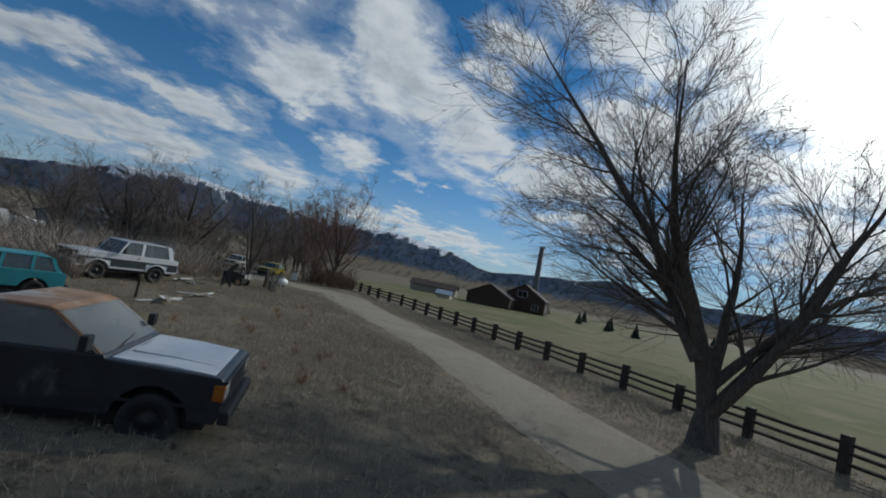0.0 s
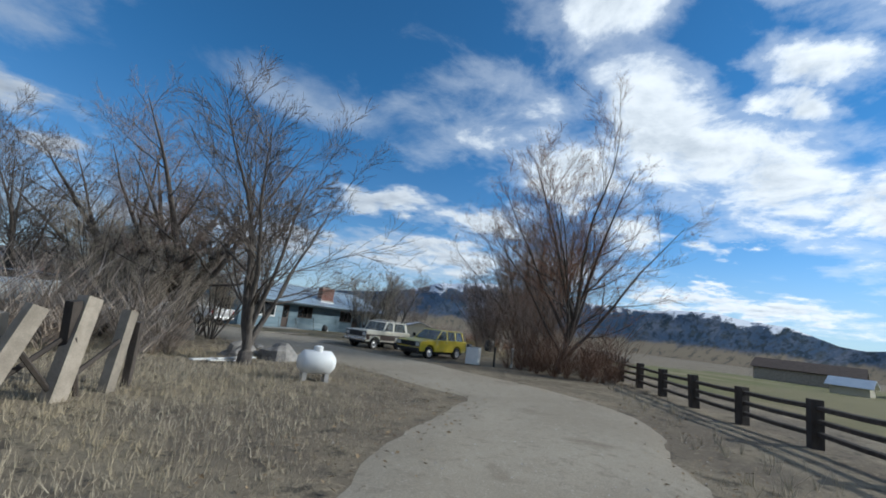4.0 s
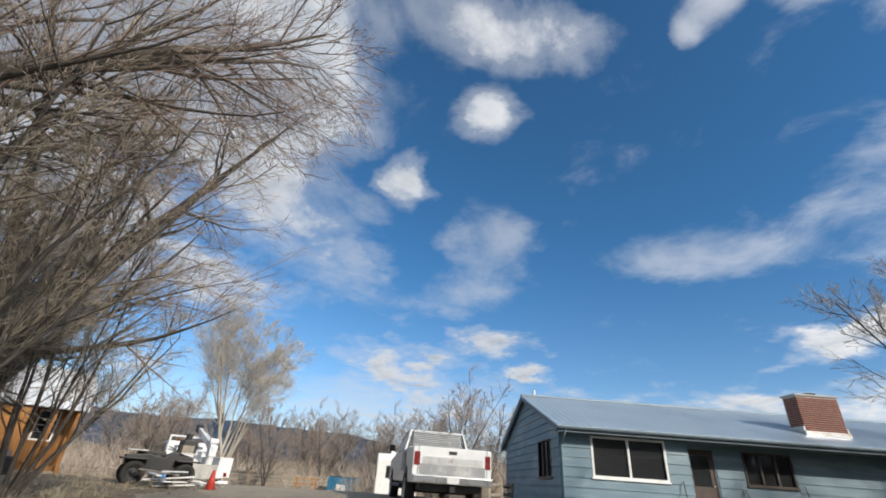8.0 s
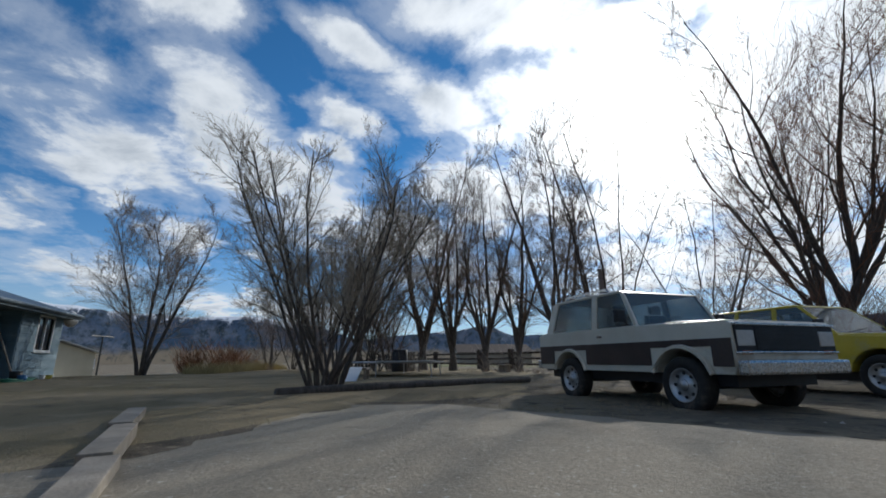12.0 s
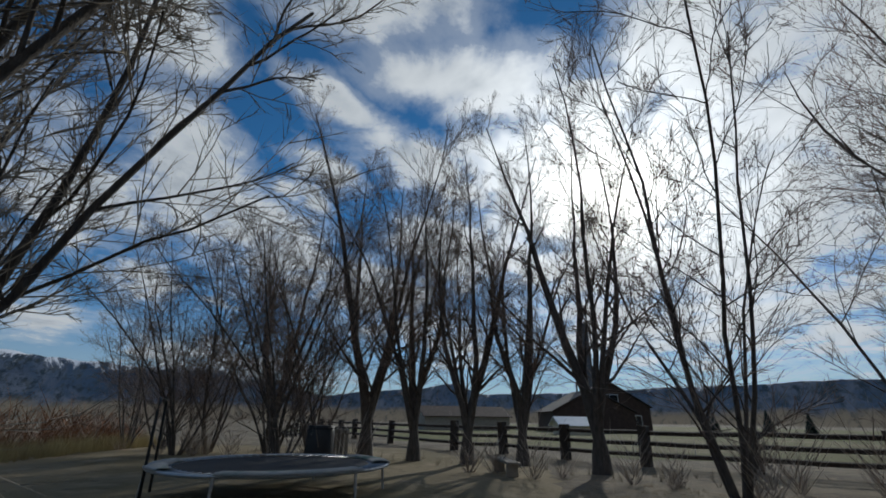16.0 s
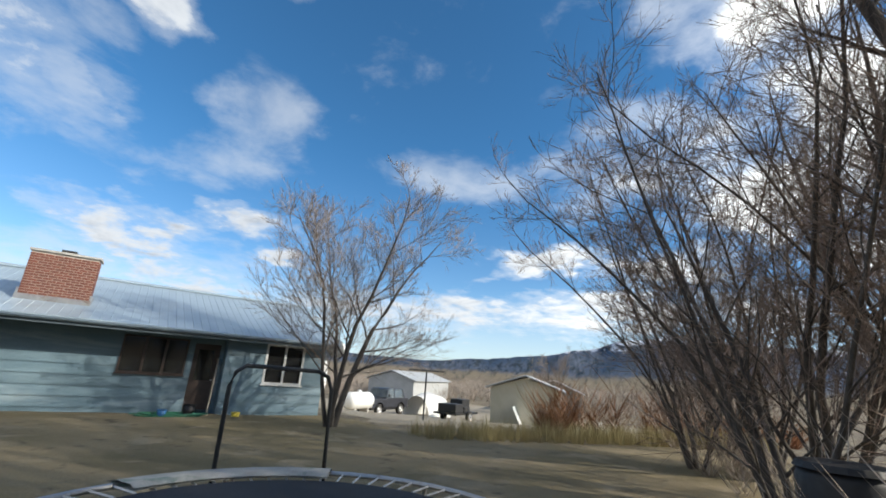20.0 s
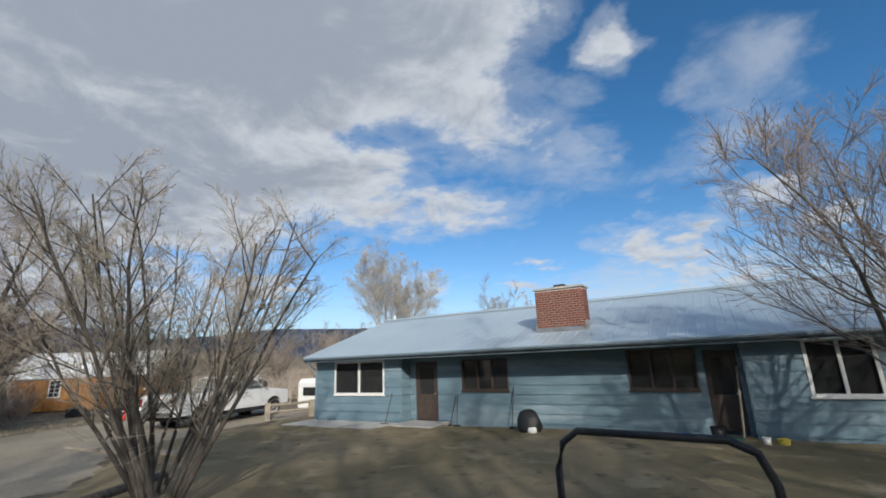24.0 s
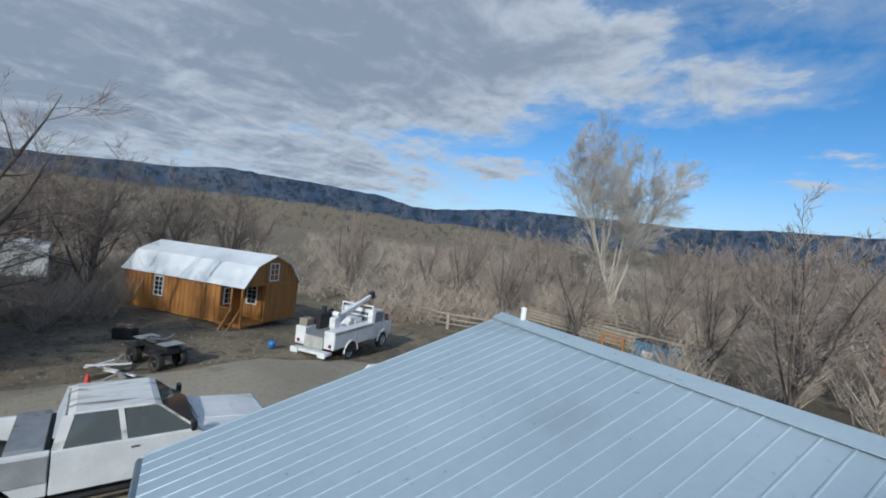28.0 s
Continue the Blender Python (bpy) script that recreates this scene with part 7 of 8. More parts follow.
def stems(name, seed, spots, blades, tall, width, splay, material, label, category):
    """Many thin blades in tufts, one mesh: spots are (x, y, z, size)."""
    rnd = np.random.default_rng(seed)
    base = np.repeat(np.array(spots, dtype=float), blades, axis=0)
    k = len(base)
    ang, out = rnd.uniform(0, 2 * math.pi, k), np.abs(rnd.normal(0, splay, k))
    h = tall * base[:, 3] * rnd.uniform(0.45, 1.15, k)
    foot = base[:, :3] + np.stack([np.cos(ang) * rnd.uniform(0, 0.35, k) * splay * h, np.sin(ang) * rnd.uniform(0, 0.35, k) * splay * h, np.full(k, -0.03)], 1)
    tip = foot + np.stack([np.cos(ang) * out * h, np.sin(ang) * out * h, h], 1)
    turn = rnd.uniform(0, math.pi, k)
    w = width * rnd.uniform(0.6, 1.4, k)
    side = np.stack([np.cos(turn) * w, np.sin(turn) * w, np.zeros(k)], 1)
    verts = np.empty((k * 3, 3))
    verts[0::3], verts[1::3], verts[2::3] = foot - side, foot + side, tip
    me = bpy.data.meshes.new(name)
    me.from_pydata(verts.tolist(), [], np.arange(k * 3).reshape(-1, 3).tolist())
    me.materials.append(material)
    return tagged(new(name, me), label, category, kind="stuff")


BEND = Vector((1.5, -18.0))
ARM = Matrix.Rotation(radians(-10.3), 2)


def scatter(seed, count, x0, x1, y0, y1, keep, arm=False):
    """Places inside a box; arm: the box lies along the western arm of the road, turned about its bend."""
    rnd, out = random.Random(seed), []
    for _ in range(count):
        x, y = rnd.uniform(x0, x1), rnd.uniform(y0, y1)
        if arm:
            x, y = ARM @ (Vector((x, y)) - BEND) + BEND
        s = keep(x, y, rnd)
        if s > 0:
            out.append((x, y, lie(x, y), s))
    return out


def in_field(x, y, rnd):
    gap = way_gap(x, y, ROAD, ROAD_W)
    if gap < -0.15 or y > -14 - 0.02 * (x + 12) or y < -66:
        return 0
    thick = 0.5 + 0.5 * noise.noise(Vector((x * 0.16, y * 0.16, 11)))
    if rnd.random() > 0.35 + 0.9 * thick:
        return 0
    return rnd.uniform(0.35, 1.0) * (0.45 + 0.8 * thick) * min(1.0, 0.35 + max(gap, 0) * 0.5)


def in_lawn(x, y, rnd):
    if y > -0.3 or y < -18 - 0.3 * x or x + 0.4 * y < -5 or (x - 13.6) ** 2 + (y + 10.6) ** 2 < 5.5:
        return 0
    return rnd.uniform(0.4, 1.0) * (0.5 + noise.noise(Vector((x * 0.5, y * 0.5, 4))) * 0.5 + 0.3)


stems("field_grass", 1, scatter(1, 120000, -60, -9, -64, -19, in_field, True), 4, 0.27, 0.006, 0.6, M["straw"], "dry tan winter grass in tufts over the field", "grass")
stems("near_grass", 21, scatter(21, 46000, -42, -12, -47, -24, in_field, True), 3, 0.34, 0.005, 0.5, M["straw"], "taller dry grass stems in the field", "grass")
stems("lawn_grass", 2, scatter(2, 36000, -1, 26, -21, 0, in_lawn), 6, 0.1, 0.004, 0.75, M["lawn_blade"], "short dormant grass of the lawn", "grass")
stems("tall_grass", 3, scatter(3, 2600, 19, 31, -9.5, -4.2, lambda x, y, r: r.uniform(0.5, 1) if abs(y + 4.6 + 0.33 * (x - 20)) < 1.1 else 0), 14, 0.75, 0.006, 0.25, M["gold_grass"], "tall yellow dry grass along the yard edge", "grass")
stems("fence_grass", 4, scatter(4, 9000, -60, 26, -62, -12, lambda x, y, r: r.uniform(0.4, 1) if -0.2 < way_gap(x, y, [(-67.59, -54.23), (-44.43, -49.8), (-17.77, -37.37), (3, -29.5), (14, -21), (24, -13)], [1.6] * 6) < 0.3 or (way_gap(x, y, [(-67.59, -54.23), (-44.43, -49.8), (-17.77, -37.37), (3, -29.5), (14, -21), (24, -13)], [1.6] * 6) < 0 and way_gap(x, y, ROAD, ROAD_W) > 0) else 0), 12, 0.5, 0.005, 0.35, M["straw"], "dry weeds standing along the fence", "grass")
stems("verge_grass", 5, scatter(5, 7000, -19, -7.5, -24, 9, lambda x, y, r: r.uniform(0.35, 1) * (0.6 if y > -6 else 1) if way_gap(x, y, ROAD, ROAD_W) > -0.1 and r.random() < 0.8 else 0), 8, 0.26, 0.004, 0.5, M["straw"], "dry grass on the verge under the trees", "grass")

# brush: fans of bare stems that thicken into thickets over the valley
def in_valley(x, y, rnd):
    a = math.degrees(math.atan2(-x, y))
    d = math.hypot(x, y)
    if d < 26 or (-60 < y < 36 and -30 < x < 60 and not (x < -22 and y > -8)) or y < -12 or (-14 < x < 18 and 30 < y < 60):
        return 0
    if rnd.random() > 0.1 + 1.0 * (0.5 + 0.5 * noise.noise(Vector((x * 0.02, y * 0.02, 3)))):
        return 0
    if abs(y - 14 - 0.25 * x) < 3 and d < 60:
        return 0
    if 77 < a < 113 and d > 48:
        return rnd.uniform(0.2, 0.34) if d < 120 else 0
    return rnd.uniform(0.45, 1.0) * min(1.0, 0.45 + d / 130)


def scatter_far(seed, count):
    rnd, out = random.Random(seed), []
    for _ in range(count):
        r, a = 27 + 250 * rnd.random() ** 1.7, radians(rnd.uniform(-75, 112))
        x, y = -math.sin(a) * r, math.cos(a) * r
        s = in_valley(x, y, rnd)
        if s > 0:
            out.append((x, y, lie(x, y), s * rnd.uniform(0.5, 1.1)))
    return out


def brush(name, seed, spots, stems_each, tall, width, material, label, category):
    """Clumps of forked stems: each is a bent fan that spreads at its top."""
    rnd = np.random.default_rng(seed)
    base = np.repeat(np.array(spots, dtype=float), stems_each, axis=0)
    k = len(base)
    ang = rnd.uniform(0, 2 * math.pi, k)
    h = tall * base[:, 3] * rnd.uniform(0.35, 1.15, k)
    f = rnd.uniform(0.0, 0.9, k) ** 1.3
    lean = np.abs(rnd.normal(0.2, 0.3, k))
    foot = base[:, :3] + np.stack([np.cos(ang) * lean * h * f, np.sin(ang) * lean * h * f, h * f * 0.8 - 0.1], 1)
    a2 = ang + rnd.normal(0, 0.8, k)
    reach = h * rnd.uniform(0.2, 0.5, k)
    tip = foot + np.stack([np.cos(a2) * reach * 0.8, np.sin(a2) * reach * 0.8, reach], 1)
    turn = rnd.uniform(0, math.pi, k)
    w = width * rnd.uniform(0.5, 1.3, k) * (0.5 + base[:, 3])
    side = np.stack([np.cos(turn) * w, np.sin(turn) * w, np.zeros(k)], 1)
    verts = np.empty((k * 3, 3))
    verts[0::3], verts[1::3], verts[2::3] = foot - side, foot + side, tip
    me = bpy.data.meshes.new(name)
    me.from_pydata(verts.tolist(), [], np.arange(k * 3).reshape(-1, 3).tolist())
    me.materials.append(material)
    return tagged(new(name, me), label, category, kind="stuff")


brush("valley_brush", 6, scatter_far(6, 12000), 60, 5.0, 0.024, M["brush"], "grey-tan thickets of bare brush over the valley floor", "brush")
brush("back_thicket", 16, scatter(16, 900, -50, 8, 21, 52, lambda x, y, r: r.uniform(0.4, 1) if noise.noise(Vector((x * 0.09, y * 0.09, 5))) > -0.15 and y - 21 > -0.45 * (x + 12) and abs(y - 34.6 - 0.38 * (x + 12)) > 2.2 else 0), 110, 4.0, 0.014, M["brush"], "grey-tan thicket of bare brush behind the house", "brush")
brush("yard_brush", 7, scatter(7, 700, -34, -12, -20, 12, lambda x, y, r: r.uniform(0.4, 1) if (x < -17 and y < -3) or (x < -22 and y < 2) or (x < -13.5 and -20 < y < -8) else 0), 130, 3.3, 0.012, M["brush"], "low bare thicket behind the parked boat", "brush")
brush("red_shrub", 8, scatter(8, 110, 24, 42, -7.5, -1.5, lambda x, y, r: r.uniform(0.5, 1) if abs(y + 4.4 + 0.12 * (x - 26)) < 1.4 else 0), 160, 2.3, 0.012, M["red_brush"], "red-orange bare shrubs along the yard edge", "shrub")
brush("row_brush", 9, scatter(9, 560, 2, 31, -30, -5, lambda x, y, r: r.uniform(0.4, 1) if abs(y + 19.6 - 0.78 * (x - 12.5)) < 1.1 and x > 6 else 0), 110, 2.3, 0.008, M["brush"], "thin suckers at the foot of the tree row", "brush")
brush("willow_suckers", 12, scatter(12, 90, 0, 10, -30, -21, lambda x, y, r: r.uniform(0.5, 1) if math.hypot(x - 5, y + 25.4) < 3.6 else 0), 150, 4.2, 0.008, M["russet_brush"], "reddish suckers round the willow foot", "brush")
brush("field_weeds", 10, scatter(10, 90, -46, -24, -50, -34, lambda x, y, r: r.uniform(0.3, 0.8) if way_gap(x, y, ROAD, ROAD_W) > 1 and noise.noise(Vector((x * 0.25, y * 0.25, 8))) > 0.1 else 0, True), 120, 1.0, 0.005, M["red_brush"], "rusty dead weeds in the field", "weeds")

# loose stones over the gravel
rnd, s = random.Random(44), Shape()
for _ in range(4200):
    x, y = rnd.uniform(-50, 0), rnd.uniform(-50, 10)
    gap = way_gap(x, y, ROAD, ROAD_W)
    if gap > 0.4:
        continue
    r = rnd.uniform(0.008, 0.028)
    c = Vector((x, y, lie(x, y) + 0.05 + r * 0.2))
    ring = [c + Vector((math.cos(a) * r * rnd.uniform(0.7, 1.2), math.sin(a) * r * rnd.uniform(0.7, 1.2), 0)) for a in (0, 1.4, 2.9, 4.5)]
    s.add(ring + [c + Vector((0, 0, r * 0.7))], [(0, 1, 4), (1, 2, 4), (2, 3, 4), (3, 0, 4)])
tagged(part("loose_gravel", s, M["mortar"]), "loose pale stones on the gravel", "gravel", kind="stuff")

# fallen leaves and straw along the edges of the road and under the elm
M["litter"] = blade_matter("dead_leaf_litter", (0.16, 0.11, 0.065), (0.38, 0.28, 0.17), (0.26, 0.18, 0.10))
rnd, s = random.Random(55), Shape()
for _ in range(26000):
    x, y = rnd.uniform(-50, -4), rnd.uniform(-50, 2)
    gap = way_gap(x, y, ROAD, ROAD_W)
    if abs(gap - 0.2) > 1.3 * rnd.random() ** 0.5 + 0.1:
        continue
    r, a = rnd.uniform(0.02, 0.055), rnd.uniform(0, 6.28)
    c = Vector((x, y, lie(x, y) + 0.06))
    u, w = Vector((math.cos(a), math.sin(a), rnd.uniform(-0.3, 0.3))) * r, Vector((-math.sin(a), math.cos(a), rnd.uniform(-0.3, 0.3))) * r * rnd.uniform(0.3, 0.7)
    s.add([c - u, c + w + Vector((0, 0, r * 0.3)), c + u, c - w], [(0, 1, 2), (0, 2, 3)])
tagged(part("leaf_litter", s, M["litter"]), "dead brown leaves and straw along the road edge", "leaves", kind="stuff")

# ---- things along the road ----
M["tarp"] = surface("grey_boat_tarp", (0.15, 0.16, 0.165), (0.23, 0.24, 0.245), 2, 0.85, 0.3, 20)
M["hull"] = surface("white_hull", (0.55, 0.57, 0.57), (0.68, 0.69, 0.68), 2, 0.4, 0.05, c=(0.35, 0.34, 0.32), spots=0.2)
M["boulder"] = surface("grey_boulder", (0.16, 0.15, 0.14), (0.30, 0.285, 0.265), 2.2, 0.95, 0.8, 18, c=(0.38, 0.36, 0.33), spots=0.3)
M["red_paint"] = surface("faded_red_paint", (0.17, 0.035, 0.035), (0.25, 0.06, 0.055), 3, 0.6, 0.1, c=(0.12, 0.06, 0.05), spots=0.3)
M["dumpster"] = surface("blue_container_paint", (0.015, 0.13, 0.24), (0.03, 0.19, 0.32), 2, 0.5, 0.1, c=(0.09, 0.16, 0.2), spots=0.2)
M["card"] = surface("dull_black_steel", (0.012, 0.012, 0.012), (0.02, 0.02, 0.02), 5, 0.7, 0.1)


def loft(rows, closed=False):
    """A skin over rows of points, each row with the same count."""
    s, k = Shape(), len(rows[0])
    faces = [(i * k + j, i * k + (j + 1) % k, (i + 1) * k + (j + 1) % k, (i + 1) * k + j) for i in range(len(rows) - 1) for j in range(k if closed else k - 1)]
    ends = [tuple(range(k))[::-1], tuple((len(rows) - 1) * k + j for j in range(k))] if closed else []
    return s.add([p for r in rows for p in r], faces + ends)


def boat():
    ob = thing("boat", parked(-19.02, -15.69, 22.7), "white motor boat under a grey tarp on its trailer", "boat")
    rows = []
    for x, w, keel, top in ((-2.9, 1.05, 0.75, 1.45), (-1.5, 1.12, 0.68, 1.48), (0.3, 1.1, 0.68, 1.55), (1.7, 0.85, 0.8, 1.62), (2.7, 0.42, 1.1, 1.7), (3.25, 0.05, 1.55, 1.74)):
        rows.append([(x, -w, top), (x, -w * 0.96, (top + keel) / 2 + 0.1), (x, -w * 0.7, keel + 0.16), (x, 0, keel), (x, w * 0.7, keel + 0.16), (x, w * 0.96, (top + keel) / 2 + 0.1), (x, w, top), (x, 0, top + 0.06)])
    part("hull", loft(rows, True), M["hull"], ob, smooth=False)
    for side in (-1, 1):
        part("stripe", Shape().box(-2.85, side * 1.1 - 0.012, 1.2, 0.6, side * 1.1 + 0.012, 1.27), M["black"], ob, "dark side stripe")
    rows = []
    for x, w, h in ((-2.98, 0.6, -0.1), (-2.95, 1.08, 0.25), (-2.3, 1.14, 0.4), (-1.6, 1.16, 0.35), (-1.1, 1.12, 0.12), (-0.85, 1.02, 0.04)):
        rows.append([(x, -w, 1.25), (x, -w, 1.5), (x, -w * 0.5, 1.5 + h * 0.75), (x, 0, 1.5 + h), (x, w * 0.5, 1.5 + h * 0.72), (x, w, 1.5), (x, w, 1.25)])
    part("tarp", loft(rows), M["tarp"], ob, "grey sagging tarp", smooth=True)
    screen = part("windscreen_frame", Shape().tube([(-0.75, -0.98, 1.58), (0.1, -0.9, 2.02), (0.35, 0, 2.1), (0.1, 0.9, 2.02), (-0.75, 0.98, 1.58)], 0.03, 6), M["chrome"], ob)
    for side in (-1, 1):
        part("pane", Shape().plate((0.75, side * 0.02, 1.62), (0.5, side * 0.88, 1.6), (0.12, side * 0.86, 1.99), (0.34, side * 0.02, 2.07), 0.01), M["car_glass"], screen)
        part("pane", Shape().plate((0.48, side * 0.92, 1.6), (-0.72, side * 1.0, 1.56), (-0.6, side * 0.97, 1.64), (0.08, side * 0.9, 1.99), 0.01), M["car_glass"], screen)
    part("foredeck", Shape().prism([(0.7, 1.56), (2.6, 1.72), (2.6, 1.76), (0.7, 1.66)], 0.7, Matrix.Translation((0, -0.35, 0))), M["hull"], ob, bevel=0.03)
    for side in (-1, 1):
        part("rail", Shape().tube([(1.0, side * 0.95, 1.6), (1.6, side * 0.85, 1.95), (2.7, side * 0.4, 2.02), (3.1, side * 0.1, 1.95)], 0.018, 5), M["chrome"], ob)
        part("trailer_beam", Shape().box(-2.6, side * 0.55 - 0.05, 0.5, 2.2, side * 0.55 + 0.05, 0.62), M["steel"], ob)
        wheel(ob, -0.9, side * 1.0, 0.32, 0.32, 0.2, side, M["white_car"])
    part("axle", Shape().box(-0.95, -1.0, 0.3, -0.85, 1.0, 0.4), M["steel"], ob)
    part("tow_bar", Shape().tube([(2.1, -0.55, 0.55), (3.7, 0, 0.5), (2.1, 0.55, 0.55)], 0.05, 6), M["steel"], ob)
    part("jack", Shape().tube([(3.6, 0, 0.0), (3.6, 0, 0.8)], 0.04, 6), M["steel"], ob)


boat()


def tractor():
    ob = thing("garden_tractor", parked(-24.16, -18.83, 9.7), "low faded red garden tractor with a pale box", "tractor")
    part("hood", Shape().prism([(0.0, 0.45), (1.1, 0.45), (1.15, 0.8), (1.0, 0.92), (0.0, 0.98)], 0.6, Matrix.Translation((0, -0.3, 0))), M["red_paint"], ob, bevel=0.04)
    part("body", Shape().box(-0.9, -0.28, 0.4, 0.0, 0.28, 0.62), M["red_paint"], ob, bevel=0.03)
    part("seat", Shape().box(-0.75, -0.22, 0.7, -0.3, 0.22, 0.8).box(-0.82, -0.22, 0.8, -0.74, 0.22, 1.15), M["seat"], ob, bevel=0.03)
    part("steering_wheel", Shape().tube([(-0.12 + 0.04 * math.sin(a), 0.19 * math.cos(a), 1.1 + 0.17 * math.sin(a)) for a in [i * math.pi / 6 for i in range(13)]], 0.014, 5), M["black"], ob)
    for side in (-1, 1):
        part("fender", Shape().box(-1.05, side * 0.5 - 0.14, 0.72, -0.25, side * 0.5 + 0.14, 0.78), M["red_paint"], ob, bevel=0.02)
        wheel(ob, -0.65, side * 0.5, 0.38, 0.38, 0.26, side, M["steel"])
        wheel(ob, 0.85, side * 0.42, 0.25, 0.25, 0.16, side, M["steel"])
    part("box", Shape().box(-1.7, -0.4, 0.3, -1.0, 0.4, 0.85), M["white_paint"], ob, "dirty white box behind the seat", bevel=0.02)


tractor()


def camper(x, y, turn, long, label, size=1.0):
    ob = thing("camper_trailer", parked(x, y, turn) @ Matrix.Scale(size, 4), label, "camper")
    side = [(-long / 2, 0.55), (long / 2 - 0.5, 0.55), (long / 2, 1.0), (long / 2 - 0.12, 2.0), (long / 2 - 0.5, 2.55), (-long / 2 + 0.25, 2.6), (-long / 2, 2.3)]
    body = part("body", Shape().prism(side, 2.2, Matrix.Translation((0, -1.1, 0))), M["white_paint"], ob, bevel=0.05)
    for s_ in (-1, 1):
        for x0, x1 in ((-long / 2 + 0.5, -long / 2 + 1.4), (0.3, 1.2)):
            w = part("window", Shape().box(x0, s_ * 1.11 - 0.015, 1.45, x1, s_ * 1.11 + 0.015, 1.95), M["black"], ob)
            part("pane", Shape().box(x0 + 0.04, s_ * 1.13 - 0.004, 1.49, x1 - 0.04, s_ * 1.13 + 0.004, 1.91), M["glass"], w)
        part("stripe", Shape().box(-long / 2 + 0.1, s_ * 1.105 - 0.008, 1.12, long / 2 - 0.3, s_ * 1.105 + 0.008, 1.2), M["pad"], ob, "grey stripe")
        wheel(ob, -0.3, s_ * 0.95, 0.33, 0.33, 0.2, s_, M["steel"])
    e = part("window", Shape().box(-long / 2 - 0.015, -0.6, 1.4, -long / 2 + 0.02, 0.6, 2.0), M["black"], ob)
    part("pane", Shape().box(-long / 2 - 0.02, -0.55, 1.45, -long / 2 - 0.012, 0.55, 1.95), M["glass"], e)
    part("door", Shape().box(-0.75, -1.125, 0.65, -0.1, -1.1, 2.3), M["white_paint"], ob, bevel=0.01)
    part("chassis", Shape().box(-long / 2, -0.9, 0.42, long / 2 + 0.1, 0.9, 0.55), M["black"], ob)
    part("tow_bar", Shape().tube([(long / 2, -0.6, 0.5), (long / 2 + 1.1, 0, 0.45), (long / 2, 0.6, 0.5)], 0.05, 6), M["steel"], ob)
    part("air_conditioner", Shape().box(-0.5, -0.35, 2.58, 0.4, 0.35, 2.82), M["white_paint"], ob, bevel=0.05)
    return ob


camper(-27.21, -8.21, 9.7, 4.4, "small white camper trailer behind the boat")
camper(-5.6, 6.4, 95, 4.6, "small white camper trailer parked beyond the pickup truck", 0.76)
camper(21.2, 12.5, 60, 6.2, "long white camper trailer in the back yard")

junk = thing("swather", parked(-20.6, -22.72, -90.3) @ Matrix.Scale(0.85, 4), "derelict black farm machine with a bent grey hood", "farm machine")
part("body", Shape().prism([(-0.9, 0.35), (0.8, 0.3), (0.95, 1.0), (0.2, 1.25), (-0.9, 1.15)], 1.5, Matrix.Translation((0, -0.75, 0))), M["black"], junk, bevel=0.05)
part("hood", Shape().plate((-0.95, -0.85, 1.15), (-0.95, 0.85, 1.2), (0.35, 0.75, 1.75), (0.3, -0.8, 1.7), 0.04), M["tarp"], junk, "bent grey sheet hood")
part("bent_sheet", Shape().plate((-0.95, -0.85, 0.5), (-0.95, 0.85, 0.45), (-1.1, 0.8, 1.2), (-1.0, -0.85, 1.15), 0.03), M["tarp"], junk)
part("panel", Shape().box(0.9, -0.65, 0.75, 0.96, -0.2, 1.1), M["pad"], junk, "pale panel")
part("panel", Shape().box(0.9, 0.15, 0.7, 0.96, 0.7, 1.15), M["pad"], junk, "pale panel")
part("canopy_post", Shape().box(0.5, -0.7, 1.0, 0.56, -0.64, 2.0), M["black"], junk)
part("canopy_post", Shape().box(0.5, 0.64, 1.0, 0.56, 0.7, 1.8), M["black"], junk)
for sd in (-1, 1):
    wheel(junk, 0.5, sd * 0.85, 0.42, 0.42, 0.25, sd, M["rust"])
    wheel(junk, -0.7, sd * 0.8, 0.3, 0.3, 0.2, sd, M["rust"])

cut = thing("yard_cutout", parked(-23.61, -22.79, -45.3), "flat black steel garden cut-out leaning on a post", "garden ornament")
part("plate", Shape().prism([(0.0, 0.0), (0.2, 0.0), (0.32, 0.62), (0.36, 0.8), (0.5, 0.4), (0.6, 0.0), (0.78, 0.0), (0.66, 0.6), (0.62, 0.95), (0.78, 1.35), (0.95, 1.5), (0.98, 1.7), (0.82, 1.78), (0.68, 1.62), (0.4, 1.4), (0.28, 1.0)], 0.02, I4), M["card"], cut)

brace = thing("old_gate_posts", parked(-18.89, -25.07, 27.7), "old leaning timber gate posts with crossed braces", "posts")
rnd = random.Random(77)
for x, y, hgt, tilt, r in ((-1.1, 0, 1.55, 16, 0.12), (-0.75, 0.2, 1.35, -6, 0.13), (0.1, 0.0, 1.7, 12, 0.15), (0.35, 0.15, 1.6, -8, 0.1), (1.2, 0.1, 1.5, 14, 0.12), (1.9, 0.3, 1.25, -4, 0.09)):
    part("post", Shape().box(-r, -r * 0.7, -0.2, r, r * 0.7, hgt, pose(x, y, 0, rnd.uniform(-6, 6), tilt, rnd.uniform(-30, 30))), M["grey_wood"] if r > 0.11 else M["fence"], brace)
